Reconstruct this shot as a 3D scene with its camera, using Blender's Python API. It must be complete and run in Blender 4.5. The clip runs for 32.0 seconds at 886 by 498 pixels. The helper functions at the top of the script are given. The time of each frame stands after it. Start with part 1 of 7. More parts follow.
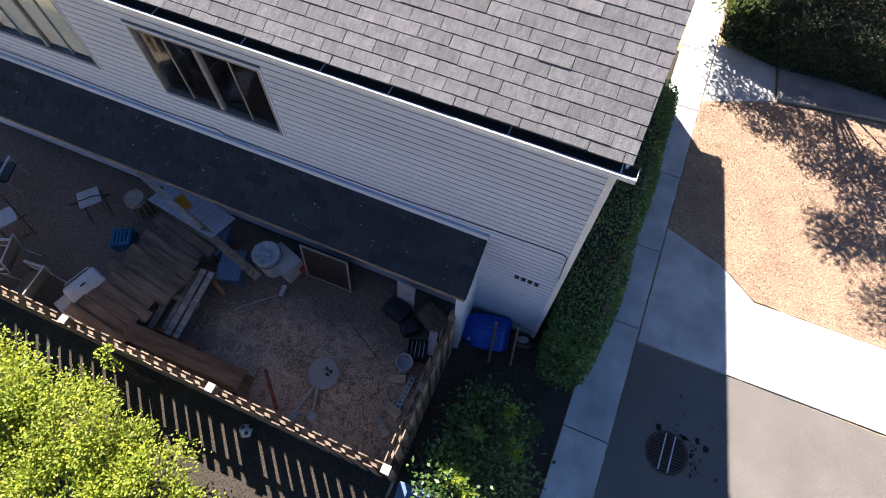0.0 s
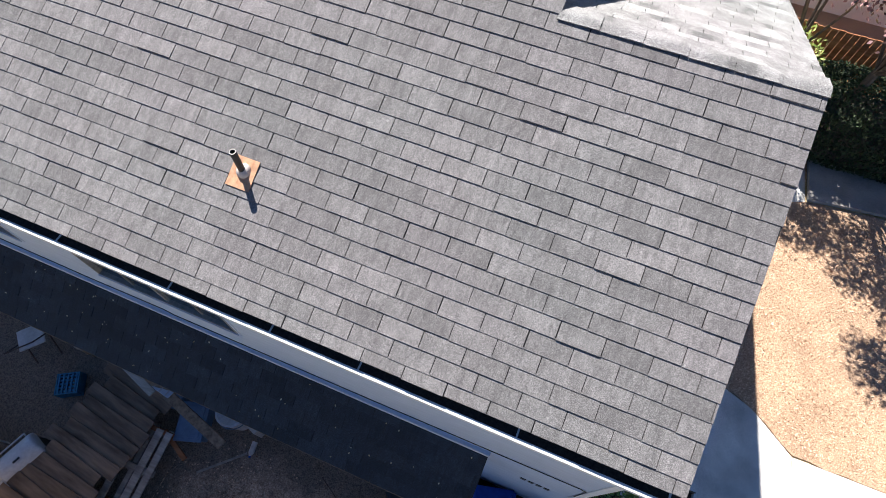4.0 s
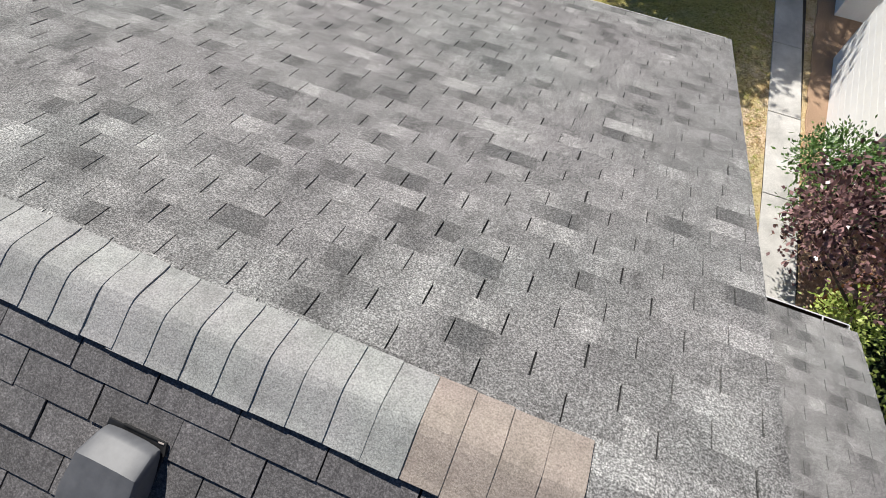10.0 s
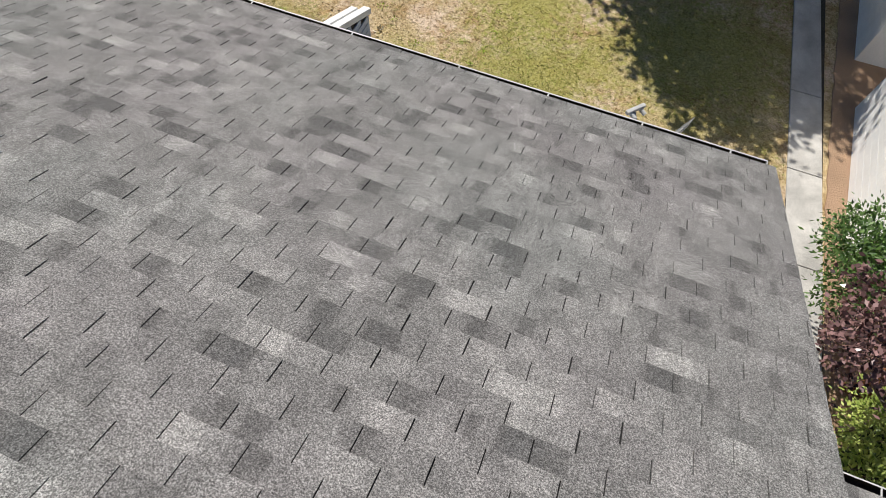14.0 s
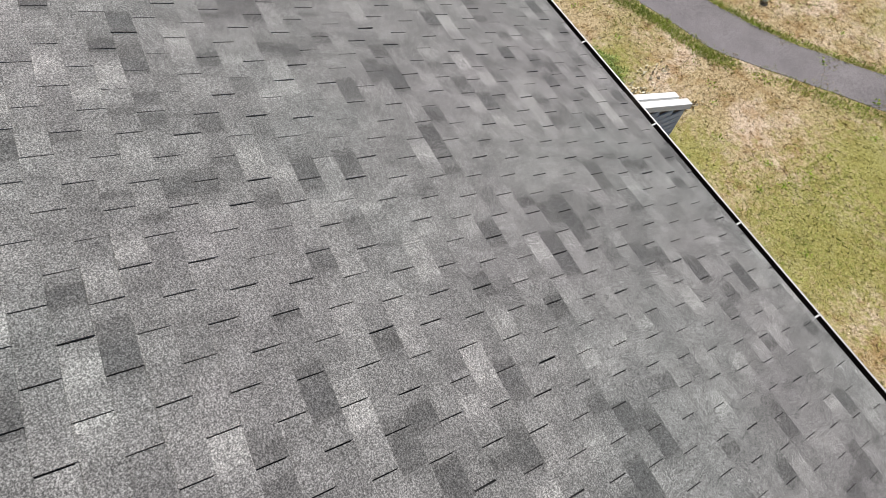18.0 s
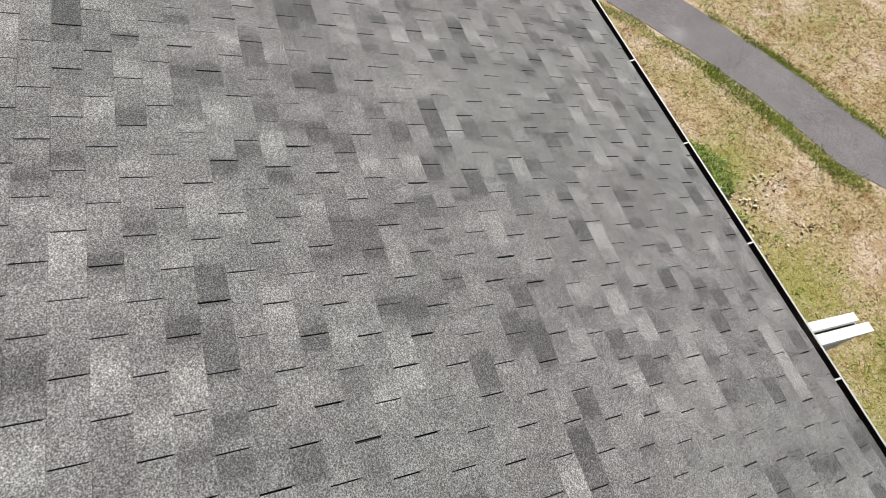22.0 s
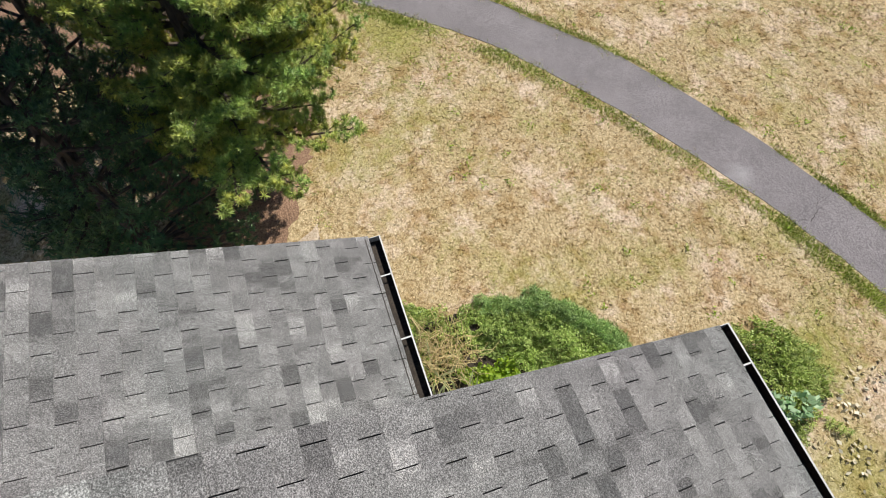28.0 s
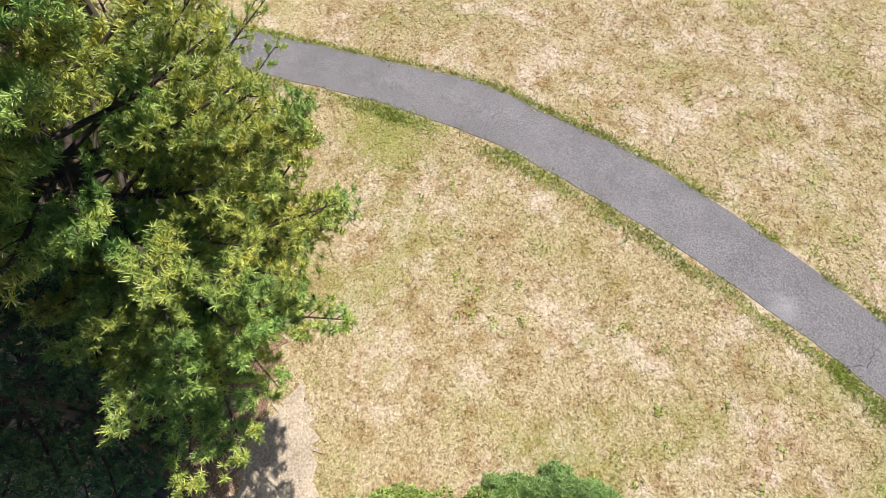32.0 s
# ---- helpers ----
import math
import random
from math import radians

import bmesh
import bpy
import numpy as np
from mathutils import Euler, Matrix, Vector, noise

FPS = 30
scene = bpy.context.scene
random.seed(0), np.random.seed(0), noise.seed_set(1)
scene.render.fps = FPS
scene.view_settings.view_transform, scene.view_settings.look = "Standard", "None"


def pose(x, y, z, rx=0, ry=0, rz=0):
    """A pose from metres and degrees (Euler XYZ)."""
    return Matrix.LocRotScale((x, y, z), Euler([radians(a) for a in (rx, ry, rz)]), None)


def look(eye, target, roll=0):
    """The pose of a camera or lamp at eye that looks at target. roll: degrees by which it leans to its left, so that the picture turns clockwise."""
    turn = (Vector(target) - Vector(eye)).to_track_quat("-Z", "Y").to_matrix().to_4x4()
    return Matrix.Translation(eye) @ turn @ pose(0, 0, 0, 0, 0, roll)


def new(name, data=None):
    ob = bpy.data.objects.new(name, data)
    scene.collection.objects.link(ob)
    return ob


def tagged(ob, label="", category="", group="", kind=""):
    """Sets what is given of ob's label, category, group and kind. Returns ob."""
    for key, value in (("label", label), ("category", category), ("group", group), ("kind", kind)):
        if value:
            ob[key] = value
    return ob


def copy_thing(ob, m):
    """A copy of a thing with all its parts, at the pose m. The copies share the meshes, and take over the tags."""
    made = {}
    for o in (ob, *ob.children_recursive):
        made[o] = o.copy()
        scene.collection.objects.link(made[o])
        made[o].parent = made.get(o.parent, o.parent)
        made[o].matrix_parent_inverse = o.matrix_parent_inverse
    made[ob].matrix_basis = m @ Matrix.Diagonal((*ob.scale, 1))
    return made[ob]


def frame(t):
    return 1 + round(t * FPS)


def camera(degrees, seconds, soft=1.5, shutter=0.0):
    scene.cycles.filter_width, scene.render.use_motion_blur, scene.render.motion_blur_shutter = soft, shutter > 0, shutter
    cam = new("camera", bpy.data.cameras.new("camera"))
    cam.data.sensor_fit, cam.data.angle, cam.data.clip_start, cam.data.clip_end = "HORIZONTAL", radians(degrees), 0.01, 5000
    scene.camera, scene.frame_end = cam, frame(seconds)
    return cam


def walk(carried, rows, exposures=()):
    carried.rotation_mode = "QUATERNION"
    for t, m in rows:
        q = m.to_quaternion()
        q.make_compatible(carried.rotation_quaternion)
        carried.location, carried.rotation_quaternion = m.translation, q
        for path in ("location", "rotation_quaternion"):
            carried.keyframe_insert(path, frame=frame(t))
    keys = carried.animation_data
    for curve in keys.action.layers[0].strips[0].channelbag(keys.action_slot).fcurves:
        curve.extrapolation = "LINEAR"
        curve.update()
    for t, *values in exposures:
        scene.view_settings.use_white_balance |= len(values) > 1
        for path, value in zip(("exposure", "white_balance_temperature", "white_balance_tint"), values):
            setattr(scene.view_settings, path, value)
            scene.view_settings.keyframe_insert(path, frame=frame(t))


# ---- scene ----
cam = camera(77.89, 32.0, soft=0.7)
# seconds, eye x y z, heading to the left of +y, pitch, roll
PATH = [
    (0, -0.053, -0.058, 9.353, 21.68, -62.99, 1.50),
    (0.5, -0.089, 0.084, 9.363, 21.58, -63.03, 1.61),
    (1, -0.153, 0.267, 9.361, 21.46, -62.96, 1.68),
    (1.5, -0.247, 0.509, 9.366, 21.36, -62.99, 1.75),
    (2, -0.357, 0.788, 9.385, 21.33, -62.94, 1.77),
    (2.5, -0.486, 1.098, 9.379, 21.27, -62.95, 1.83),
    (4.5, -1.221, 3.022, 9.299, 20.97, -62.96, 1.72),
    (5, -1.388, 3.605, 9.313, 21.73, -62.94, 1.77),
    (5.5, -1.578, 4.167, 9.318, 21.77, -62.86, 1.75),
    (6, -1.747, 4.712, 9.343, 21.54, -63.05, 1.68),
    (6.5, -1.907, 5.231, 9.328, 21.44, -63.15, 1.71),
    (7, -2.052, 5.733, 9.310, 21.35, -63.09, 1.69),
    (7.5, -2.168, 6.185, 9.307, 21.39, -63.02, 1.56),
    (8, -2.274, 6.575, 9.306, 21.36, -62.93, 1.51),
    (8.5, -2.367, 6.928, 9.304, 21.32, -62.90, 1.43),
    (9, -2.461, 7.283, 9.305, 21.28, -62.94, 1.40),
    (9.5, -2.549, 7.651, 9.304, 21.02, -62.99, 1.50),
    (10, -2.637, 8.014, 9.305, 21.01, -62.90, 1.56),
    (10.5, -2.676, 8.225, 9.300, 20.97, -62.82, 1.61),
    (11, -2.700, 8.321, 9.302, 20.79, -62.91, 1.76),
    (11.5, -2.732, 8.417, 9.309, 20.62, -63.07, 1.90),
    (12, -2.774, 8.522, 9.306, 20.57, -63.10, 2.00),
    (12.5, -2.840, 8.671, 9.310, 20.56, -63.14, 2.03),
    (13, -2.946, 8.879, 9.302, 20.57, -63.16, 2.06),
    (13.5, -3.084, 9.155, 9.298, 20.73, -63.14, 1.92),
    (14, -3.251, 9.461, 9.283, 20.51, -63.06, 1.86),
    (14.5, -3.406, 9.776, 9.279, 20.65, -63.07, 1.77),
    (16.5, -3.760, 10.122, 9.302, 26.20, -62.90, 1.71),
    (17, -3.742, 10.069, 9.311, 36.30, -63.06, 1.76),
    (17.5, -3.713, 10.042, 9.283, 51.24, -63.19, 1.75),
    (18, -3.704, 9.992, 9.268, 61.57, -63.40, 1.73),
    (18.5, -3.678, 9.993, 9.290, 69.39, -63.46, 1.74),
    (19, -3.668, 10.017, 9.321, 70.74, -63.46, 1.76),
    (19.5, -3.803, 10.056, 9.284, 71.08, -63.26, 1.70),
    (20, -4.051, 10.106, 9.258, 71.38, -63.16, 1.66),
    (20.5, -4.375, 10.149, 9.257, 71.58, -63.05, 1.62),
    (21, -4.757, 10.167, 9.264, 71.54, -63.01, 1.57),
    (21.5, -5.186, 10.172, 9.243, 71.30, -62.85, 1.51),
    (22, -5.643, 10.185, 9.228, 71.17, -62.75, 1.43),
    (22.5, -6.124, 10.208, 9.241, 71.12, -62.75, 1.29),
    (23, -6.584, 10.242, 9.286, 71.05, -62.74, 1.19),
    (23.5, -7.109, 10.299, 9.287, 70.78, -62.66, 1.23),
    (24, -7.662, 10.380, 9.297, 70.56, -62.71, 1.27),
    (24.5, -8.238, 10.474, 9.300, 70.29, -62.85, 1.42),
    (25, -8.807, 10.586, 9.312, 70.03, -62.92, 1.65),
    (25.5, -9.262, 10.666, 9.328, 69.80, -62.89, 1.81),
    (27.5, -9.597, 10.630, 9.296, 69.32, -62.71, 2.04),
    (28, -9.761, 10.661, 9.300, 69.27, -62.75, 2.06),
    (28.5, -9.995, 10.715, 9.299, 69.16, -62.80, 2.11),
    (29, -10.295, 10.789, 9.304, 69.02, -62.84, 2.19),
    (29.5, -10.624, 10.881, 9.319, 69.01, -62.85, 2.15),
    (30, -11.022, 10.992, 9.312, 68.88, -62.93, 2.18),
    (30.5, -11.460, 11.128, 9.313, 68.88, -63.03, 2.15),
    (31, -11.943, 11.301, 9.298, 68.96, -63.24, 2.01),
    (31.5, -12.382, 11.461, 9.315, 68.93, -63.26, 1.93),
    (32, -12.669, 11.577, 9.327, 68.87, -63.35, 1.90),
]


def camera_pose(x, y, z, yaw, pitch, roll):
    yw, pt = radians(yaw), radians(pitch)
    ahead = Vector((-math.sin(yw) * math.cos(pt), math.cos(yw) * math.cos(pt), math.sin(pt)))
    return look((x, y, z), Vector((x, y, z)) + ahead, roll)


# seconds, stops, white balance
EXPOSURES = (
    (0.0, 1.45, 6300, 14),
    (1.0, 1.55, 6230, 15),
    (2.0, 1.62, 6200, 15),
    (5.0, 1.18, 6380, 9),
    (7.0, 0.76, 6450, 10),
    (9.0, 0.68, 6200, 14),
    (10.0, 0.18, 6350, 9),
    (12.0, -0.12, 6450, 8),
    (14.0, -0.1, 6450, 9),
    (20.0, -0.1, 6250, 9),
    (22.0, -0.12, 6420, 7),
    (25.0, -0.04, 6200, 15),
    (28.0, -0.02, 6350, 8),
    (32.0, 0.22, 6200, 7),
)
walk(cam, [(t, camera_pose(*row)) for t, *row in PATH], EXPOSURES)

# ---- light ----
SUN_TO = Vector((-0.555, 0.61, 1.0)).normalized()
world = bpy.data.worlds.new("sky")
scene.world = world
world.use_nodes = True
wn, wl = world.node_tree.nodes, world.node_tree.links
sky = wn.new("ShaderNodeTexSky")
sky.sky_type = "NISHITA"
sky.sun_disc = False
sky.air_density, sky.dust_density, sky.ozone_density = 0.75, 0.0, 8.0
sky.sun_elevation = math.asin(SUN_TO.z)
sky.sun_rotation = math.atan2(SUN_TO.x, SUN_TO.y)
wl.new(sky.outputs[0], wn["Background"].inputs[0])
wn["Background"].inputs[1].default_value = 0.05
sun = new("sun", bpy.data.lights.new("sun", "SUN"))
sun.data.energy, sun.data.angle, sun.data.color = 5.0, radians(0.55), (1.0, 0.945, 0.87)
sun.matrix_world = look((0, 0, 30), Vector((0, 0, 30)) - SUN_TO)

# ---- materials ----


def tree_of(name):
    m = bpy.data.materials.new(name)
    m.use_nodes = True
    nt = m.node_tree
    return m, nt, nt.nodes["Principled BSDF"]


def mapping(nt, scale=(1, 1, 1), space="Object"):
    tc = nt.nodes.new("ShaderNodeTexCoord")
    mp = nt.nodes.new("ShaderNodeMapping")
    mp.inputs["Scale"].default_value = scale
    nt.links.new(tc.outputs[space], mp.inputs[0])
    return mp.outputs[0]


def noise_of(nt, vec, scale, detail=4.0, rough=0.6):
    n = nt.nodes.new("ShaderNodeTexNoise")
    n.inputs["Scale"].default_value, n.inputs["Detail"].default_value, n.inputs["Roughness"].default_value = scale, detail, rough
    nt.links.new(vec, n.inputs["Vector"])
    return n.outputs[0]


def ramp(nt, fac, stops, mode="LINEAR"):
    r = nt.nodes.new("ShaderNodeValToRGB")
    r.color_ramp.interpolation = mode
    while len(r.color_ramp.elements) < len(stops):
        r.color_ramp.elements.new(0.5)
    for e, (p, c) in zip(r.color_ramp.elements, stops):
        e.position = p
        e.color = (*c, 1) if len(c) == 3 else c
    nt.links.new(fac, r.inputs[0])
    return r.outputs[0]


def mix(nt, a, b, fac, mode="MIX"):
    m = nt.nodes.new("ShaderNodeMix")
    m.data_type, m.blend_type = "RGBA", mode
    for sock, v in ((m.inputs[0], fac), (m.inputs[6], a), (m.inputs[7], b)):
        if isinstance(v, (int, float)):
            sock.default_value = v
        elif isinstance(v, tuple):
            sock.default_value = (*v, 1)
        else:
            nt.links.new(v, sock)
    return m.outputs[2]


def bump(nt, bsdf, height, strength=0.3, dist=0.01):
    b = nt.nodes.new("ShaderNodeBump")
    b.inputs["Strength"].default_value, b.inputs["Distance"].default_value = strength, dist
    nt.links.new(height, b.inputs["Height"])
    nt.links.new(b.outputs[0], bsdf.inputs["Normal"])


def grey(v):
    return (v, v, v)


def speckled(name, dark, light, fine=60.0, coarse=1.5, rough=0.9, relief=0.3, dist=0.01, stain=0.35, metal=0.0, scale=(1, 1, 1)):
    """Two colours mixed by a fine grain and a coarse mottling."""
    m, nt, b = tree_of(name)
    v = mapping(nt, scale)
    f, c = noise_of(nt, v, fine), noise_of(nt, v, coarse)
    col = ramp(nt, f, [(0.3, dark), (0.7, light)])
    shade = ramp(nt, c, [(0.3, grey(1 - stain)), (0.65, grey(1.0))])
    nt.links.new(mix(nt, col, shade, 1.0, "MULTIPLY"), b.inputs["Base Color"])
    b.inputs["Roughness"].default_value, b.inputs["Metallic"].default_value = rough, metal
    bump(nt, b, f, relief, dist)
    return m


def path_asphalt(name, dark, light):
    """Worn asphalt with stones, cloudy wear and one pale scuffed spot."""
    m, nt, b = tree_of(name)
    v = mapping(nt)
    f, c = noise_of(nt, v, 34.0, 5.0, 0.8), noise_of(nt, v, 1.1, 5.0, 0.65)
    col = ramp(nt, f, [(0.36, dark), (0.64, light)])
    col = mix(nt, col, ramp(nt, c, [(0.32, grey(0.8)), (0.66, grey(1.06))]), 1.0, "MULTIPLY")
    dist = nt.nodes.new("ShaderNodeVectorMath")
    dist.operation = "DISTANCE"
    nt.links.new(v, dist.inputs[0])
    dist.inputs[1].default_value = (-13.85, 18.62, 0.19)
    q = nt.nodes.new("ShaderNodeMath")
    q.operation = "MULTIPLY_ADD"
    nt.links.new(noise_of(nt, v, 5.0), q.inputs[0])
    q.inputs[1].default_value = 0.5
    nt.links.new(dist.outputs["Value"], q.inputs[2])
    spot = ramp(nt, q.outputs[0], [(0.3, grey(0.32)), (0.62, grey(0.0))])
    nt.links.new(mix(nt, col, (0.55, 0.53, 0.54), spot), b.inputs["Base Color"])
    b.inputs["Roughness"].default_value = 0.9
    bump(nt, b, f, 0.4, 0.006)
    return m


def shingle_material(name, per_object, stops, drops=None, grain=1.0):
    """Granule shingles. drops: (first course, course depth) of a blend whose tones change along each course."""
    m, nt, b = tree_of(name)
    g = nt.nodes.new("ShaderNodeNewGeometry")
    if per_object:
        info = nt.nodes.new("ShaderNodeObjectInfo")
        rnd = info.outputs["Random"]
    else:
        rnd = g.outputs["Random Per Island"]
    wmap = nt.nodes.new("ShaderNodeMapping")
    nt.links.new(g.outputs["Position"], wmap.inputs[0])
    wv = wmap.outputs[0]
    fine = noise_of(nt, wv, 140.0, 3.0, 0.8)
    blot = noise_of(nt, wv, 9.0, 4.0, 0.6)
    coarse = noise_of(nt, wv, 62.0, 2.0, 0.7)
    wide = noise_of(nt, wv, 0.7, 3.0, 0.6)
    if drops:
        sep = nt.nodes.new("ShaderNodeSeparateXYZ")
        nt.links.new(wv, sep.inputs[0])
        last = sep.outputs[1]
        for op, val in (("SUBTRACT", drops[0]), ("DIVIDE", drops[1]), ("FLOOR", 0.0), ("MULTIPLY", 7.31)):
            q = nt.nodes.new("ShaderNodeMath")
            q.operation = op
            nt.links.new(last, q.inputs[0])
            q.inputs[1].default_value = val
            last = q.outputs[0]
        comb = nt.nodes.new("ShaderNodeCombineXYZ")
        nt.links.new(sep.outputs[0], comb.inputs[0])
        nt.links.new(last, comb.inputs[1])
        tone = noise_of(nt, comb.outputs[0], 3.1, 1.5, 0.5)
        base = ramp(nt, tone, stops)
        base = mix(nt, base, ramp(nt, rnd, [(0.0, grey(0.9)), (1.0, grey(1.08))]), 1.0, "MULTIPLY")
    else:
        base = ramp(nt, rnd, stops)
        sm = nt.nodes.new("ShaderNodeMapping")
        sm.inputs["Scale"].default_value = (1, 0.2, 0.2)
        nt.links.new(wv, sm.inputs[0])
        streak = noise_of(nt, sm.outputs[0], 26.0, 4.0, 0.65)
        base = mix(nt, base, ramp(nt, streak, [(0.32, grey(0.78)), (0.5, grey(1.0)), (0.7, grey(1.22))]), 1.0, "MULTIPLY")
    lo, hi = 0.95 - 0.7 * grain, 0.95 + 1.15 * grain
    c = mix(nt, base, ramp(nt, fine, [(0.36, grey(lo)), (0.5, grey(0.9)), (0.63, grey(hi))]), 1.0, "MULTIPLY")
    c = mix(nt, c, ramp(nt, coarse, [(0.36, grey(0.84)), (0.5, grey(1.0)), (0.64, grey(1.17))]), 1.0, "MULTIPLY")
    c = mix(nt, c, ramp(nt, blot, [(0.3, grey(0.86)), (0.7, grey(1.12))]), 1.0, "MULTIPLY")
    c = mix(nt, c, ramp(nt, wide, [(0.32, (0.985, 1.0, 0.985)), (0.5, (1.0, 0.985, 0.975)), (0.68, (1.02, 0.98, 0.99))]), 1.0, "MULTIPLY")
    nt.links.new(c, b.inputs["Base Color"])
    b.inputs["Roughness"].default_value = 0.88
    bump(nt, b, fine, 0.6, 0.004)
    return m


SOUTH_STOPS = [(0.0, (0.122, 0.117, 0.118)), (0.3, (0.142, 0.136, 0.137)), (0.7, (0.155, 0.149, 0.15)), (1.0, (0.174, 0.166, 0.167))]
NORTH_STOPS = [(0.3, grey(0.115)), (0.39, (0.134, 0.132, 0.13)), (0.405, (0.182, 0.18, 0.178)), (0.48, (0.196, 0.194, 0.191)), (0.492, (0.217, 0.215, 0.212)), (0.58, (0.224, 0.222, 0.218)), (0.592, (0.252, 0.249, 0.245)), (0.64, (0.26, 0.257, 0.252)), (0.65, (0.31, 0.307, 0.3))]
# blue-black tones: the porch's shade and sky tint put in the colour
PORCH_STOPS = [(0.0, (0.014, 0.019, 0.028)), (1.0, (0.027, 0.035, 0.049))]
COURSE_N = 0.1235
M_SH_S = (shingle_material("old_grey_shingle", True, SOUTH_STOPS, None, 0.6), shingle_material("old_grey_shingles", False, SOUTH_STOPS, None, 0.6))
M_SH_N = (shingle_material("blend_grey_shingle", True, NORTH_STOPS, (9.953, COURSE_N)), shingle_material("blend_grey_shingles", False, NORTH_STOPS, (9.953, COURSE_N)))
M_SH_W = (shingle_material("west_blend_shingle", True, NORTH_STOPS, (10.87, COURSE_N)), shingle_material("west_blend_shingles", False, NORTH_STOPS, (10.87, COURSE_N)))
M_SH_E = (shingle_material("east_blend_shingle", True, NORTH_STOPS, (11.07, COURSE_N)), shingle_material("east_blend_shingles", False, NORTH_STOPS, (11.07, COURSE_N)))
M_SH_P = (shingle_material("shaded_shingle", True, PORCH_STOPS), shingle_material("shaded_shingles", False, PORCH_STOPS))


def cap_material(name, dark, light):
    """Granules with cloudy wear and a tone of its own on every cap."""
    m, nt, b = tree_of(name)
    g = nt.nodes.new("ShaderNodeNewGeometry")
    wm = nt.nodes.new("ShaderNodeMapping")
    nt.links.new(g.outputs["Position"], wm.inputs[0])
    v = wm.outputs[0]
    fine, blot, wide = noise_of(nt, v, 150.0, 3.0, 0.8), noise_of(nt, v, 11.0, 5.0, 0.7), noise_of(nt, v, 2.2, 3.0, 0.6)
    info = nt.nodes.new("ShaderNodeObjectInfo")
    c = ramp(nt, fine, [(0.34, dark), (0.66, light)])
    c = mix(nt, c, ramp(nt, blot, [(0.3, (0.78, 0.785, 0.775)), (0.5, grey(0.99)), (0.7, grey(1.12))]), 1.0, "MULTIPLY")
    c = mix(nt, c, ramp(nt, wide, [(0.35, (0.98, 1.0, 0.96)), (0.65, (1.03, 1.0, 1.0))]), 1.0, "MULTIPLY")
    c = mix(nt, c, ramp(nt, info.outputs["Random"], [(0.0, grey(0.9)), (1.0, grey(1.08))]), 1.0, "MULTIPLY")
    nt.links.new(c, b.inputs["Base Color"])
    b.inputs["Roughness"].default_value = 0.88
    bump(nt, b, fine, 0.6, 0.004)
    return m


M_CAP = cap_material("cap_granules", (0.21, 0.209, 0.207), (0.52, 0.516, 0.508))
M_CAP_TAN = cap_material("tan_cap_granules", (0.24, 0.197, 0.172), (0.5, 0.42, 0.375))
M_FELT = speckled("black_felt", (0.012, 0.012, 0.013), (0.03, 0.03, 0.03), 80, 2)
# the blue in this white stands for sky light on shaded walls
M_SIDING = speckled("white_siding_shade_blue", (0.47, 0.53, 0.64), (0.58, 0.645, 0.76), 40, 0.8, 0.55, 0.1, 0.003, 0.16, scale=(0.12, 1, 1))
M_GROOVE = speckled("siding_joint", (0.06, 0.065, 0.07), (0.13, 0.135, 0.14), 40, 2)
M_TRIM = speckled("white_trim_paint", (0.66, 0.66, 0.66), (0.8, 0.8, 0.79), 25, 2.0, 0.5, 0.1, 0.003, 0.2)
# white raised so that faces in sun come out brighter
M_BRIGHT = speckled("white_raised_for_sun", (0.88, 0.88, 0.87), (0.95, 0.95, 0.94), 25, 2.0, 0.5, 0.1, 0.003, 0.08)
M_SASH = speckled("brown_grey_sash", (0.2, 0.19, 0.18), (0.32, 0.3, 0.28), 25, 2.0, 0.5, 0.1, 0.003, 0.2)
# dirt, with the shadow inside troughs and slots put in the colour
M_DIRTSHADOW = speckled("dirt_and_shadow", (0.028, 0.022, 0.018), (0.085, 0.066, 0.05), 50, 4)
M_SOFFIT = speckled("soffit_board", (0.4, 0.39, 0.37), (0.55, 0.54, 0.52), 20, 1)
M_GLASS = None
M_CONCRETE = speckled("concrete", (0.52, 0.505, 0.475), (0.84, 0.81, 0.76), 60, 1.4, 0.85, 0.25, 0.006, 0.42)
# darker copy of the concrete for the slab in the hedge's shade
M_SHADECONCRETE = speckled("shaded_concrete", (0.22, 0.21, 0.2), (0.42, 0.4, 0.375), 60, 1.4, 0.88, 0.25, 0.006, 0.4)
M_ASPHALT = speckled("asphalt", (0.1, 0.09, 0.08), (0.29, 0.252, 0.215), 70, 1.1, 0.9, 0.5, 0.008, 0.2)
M_PATH = path_asphalt("worn_path_asphalt", (0.095, 0.084, 0.09), (0.405, 0.367, 0.378))
M_LITTER = speckled("pine_litter", (0.11, 0.05, 0.028), (0.66, 0.42, 0.27), 34, 1.3, 0.95, 0.9, 0.03, 0.35)
M_MULCH = speckled("bark_mulch", (0.27, 0.15, 0.085), (0.74, 0.52, 0.35), 46, 1.1, 0.95, 0.9, 0.03, 0.3)
M_SOIL = speckled("garden_soil", (0.035, 0.027, 0.02), (0.11, 0.085, 0.06), 30, 1.0, 0.95, 0.9, 0.03, 0.4)
M_FENCE = speckled("weathered_fence_wood", (0.17, 0.11, 0.07), (0.4, 0.3, 0.21), 14, 1.5, 0.85, 0.4, 0.006, 0.35, scale=(1, 1, 0.15))
M_FENCE_CUT = speckled("sawn_wood_ends", (0.45, 0.37, 0.28), (0.66, 0.57, 0.45), 30, 4.0, 0.8, 0.3, 0.004, 0.3)
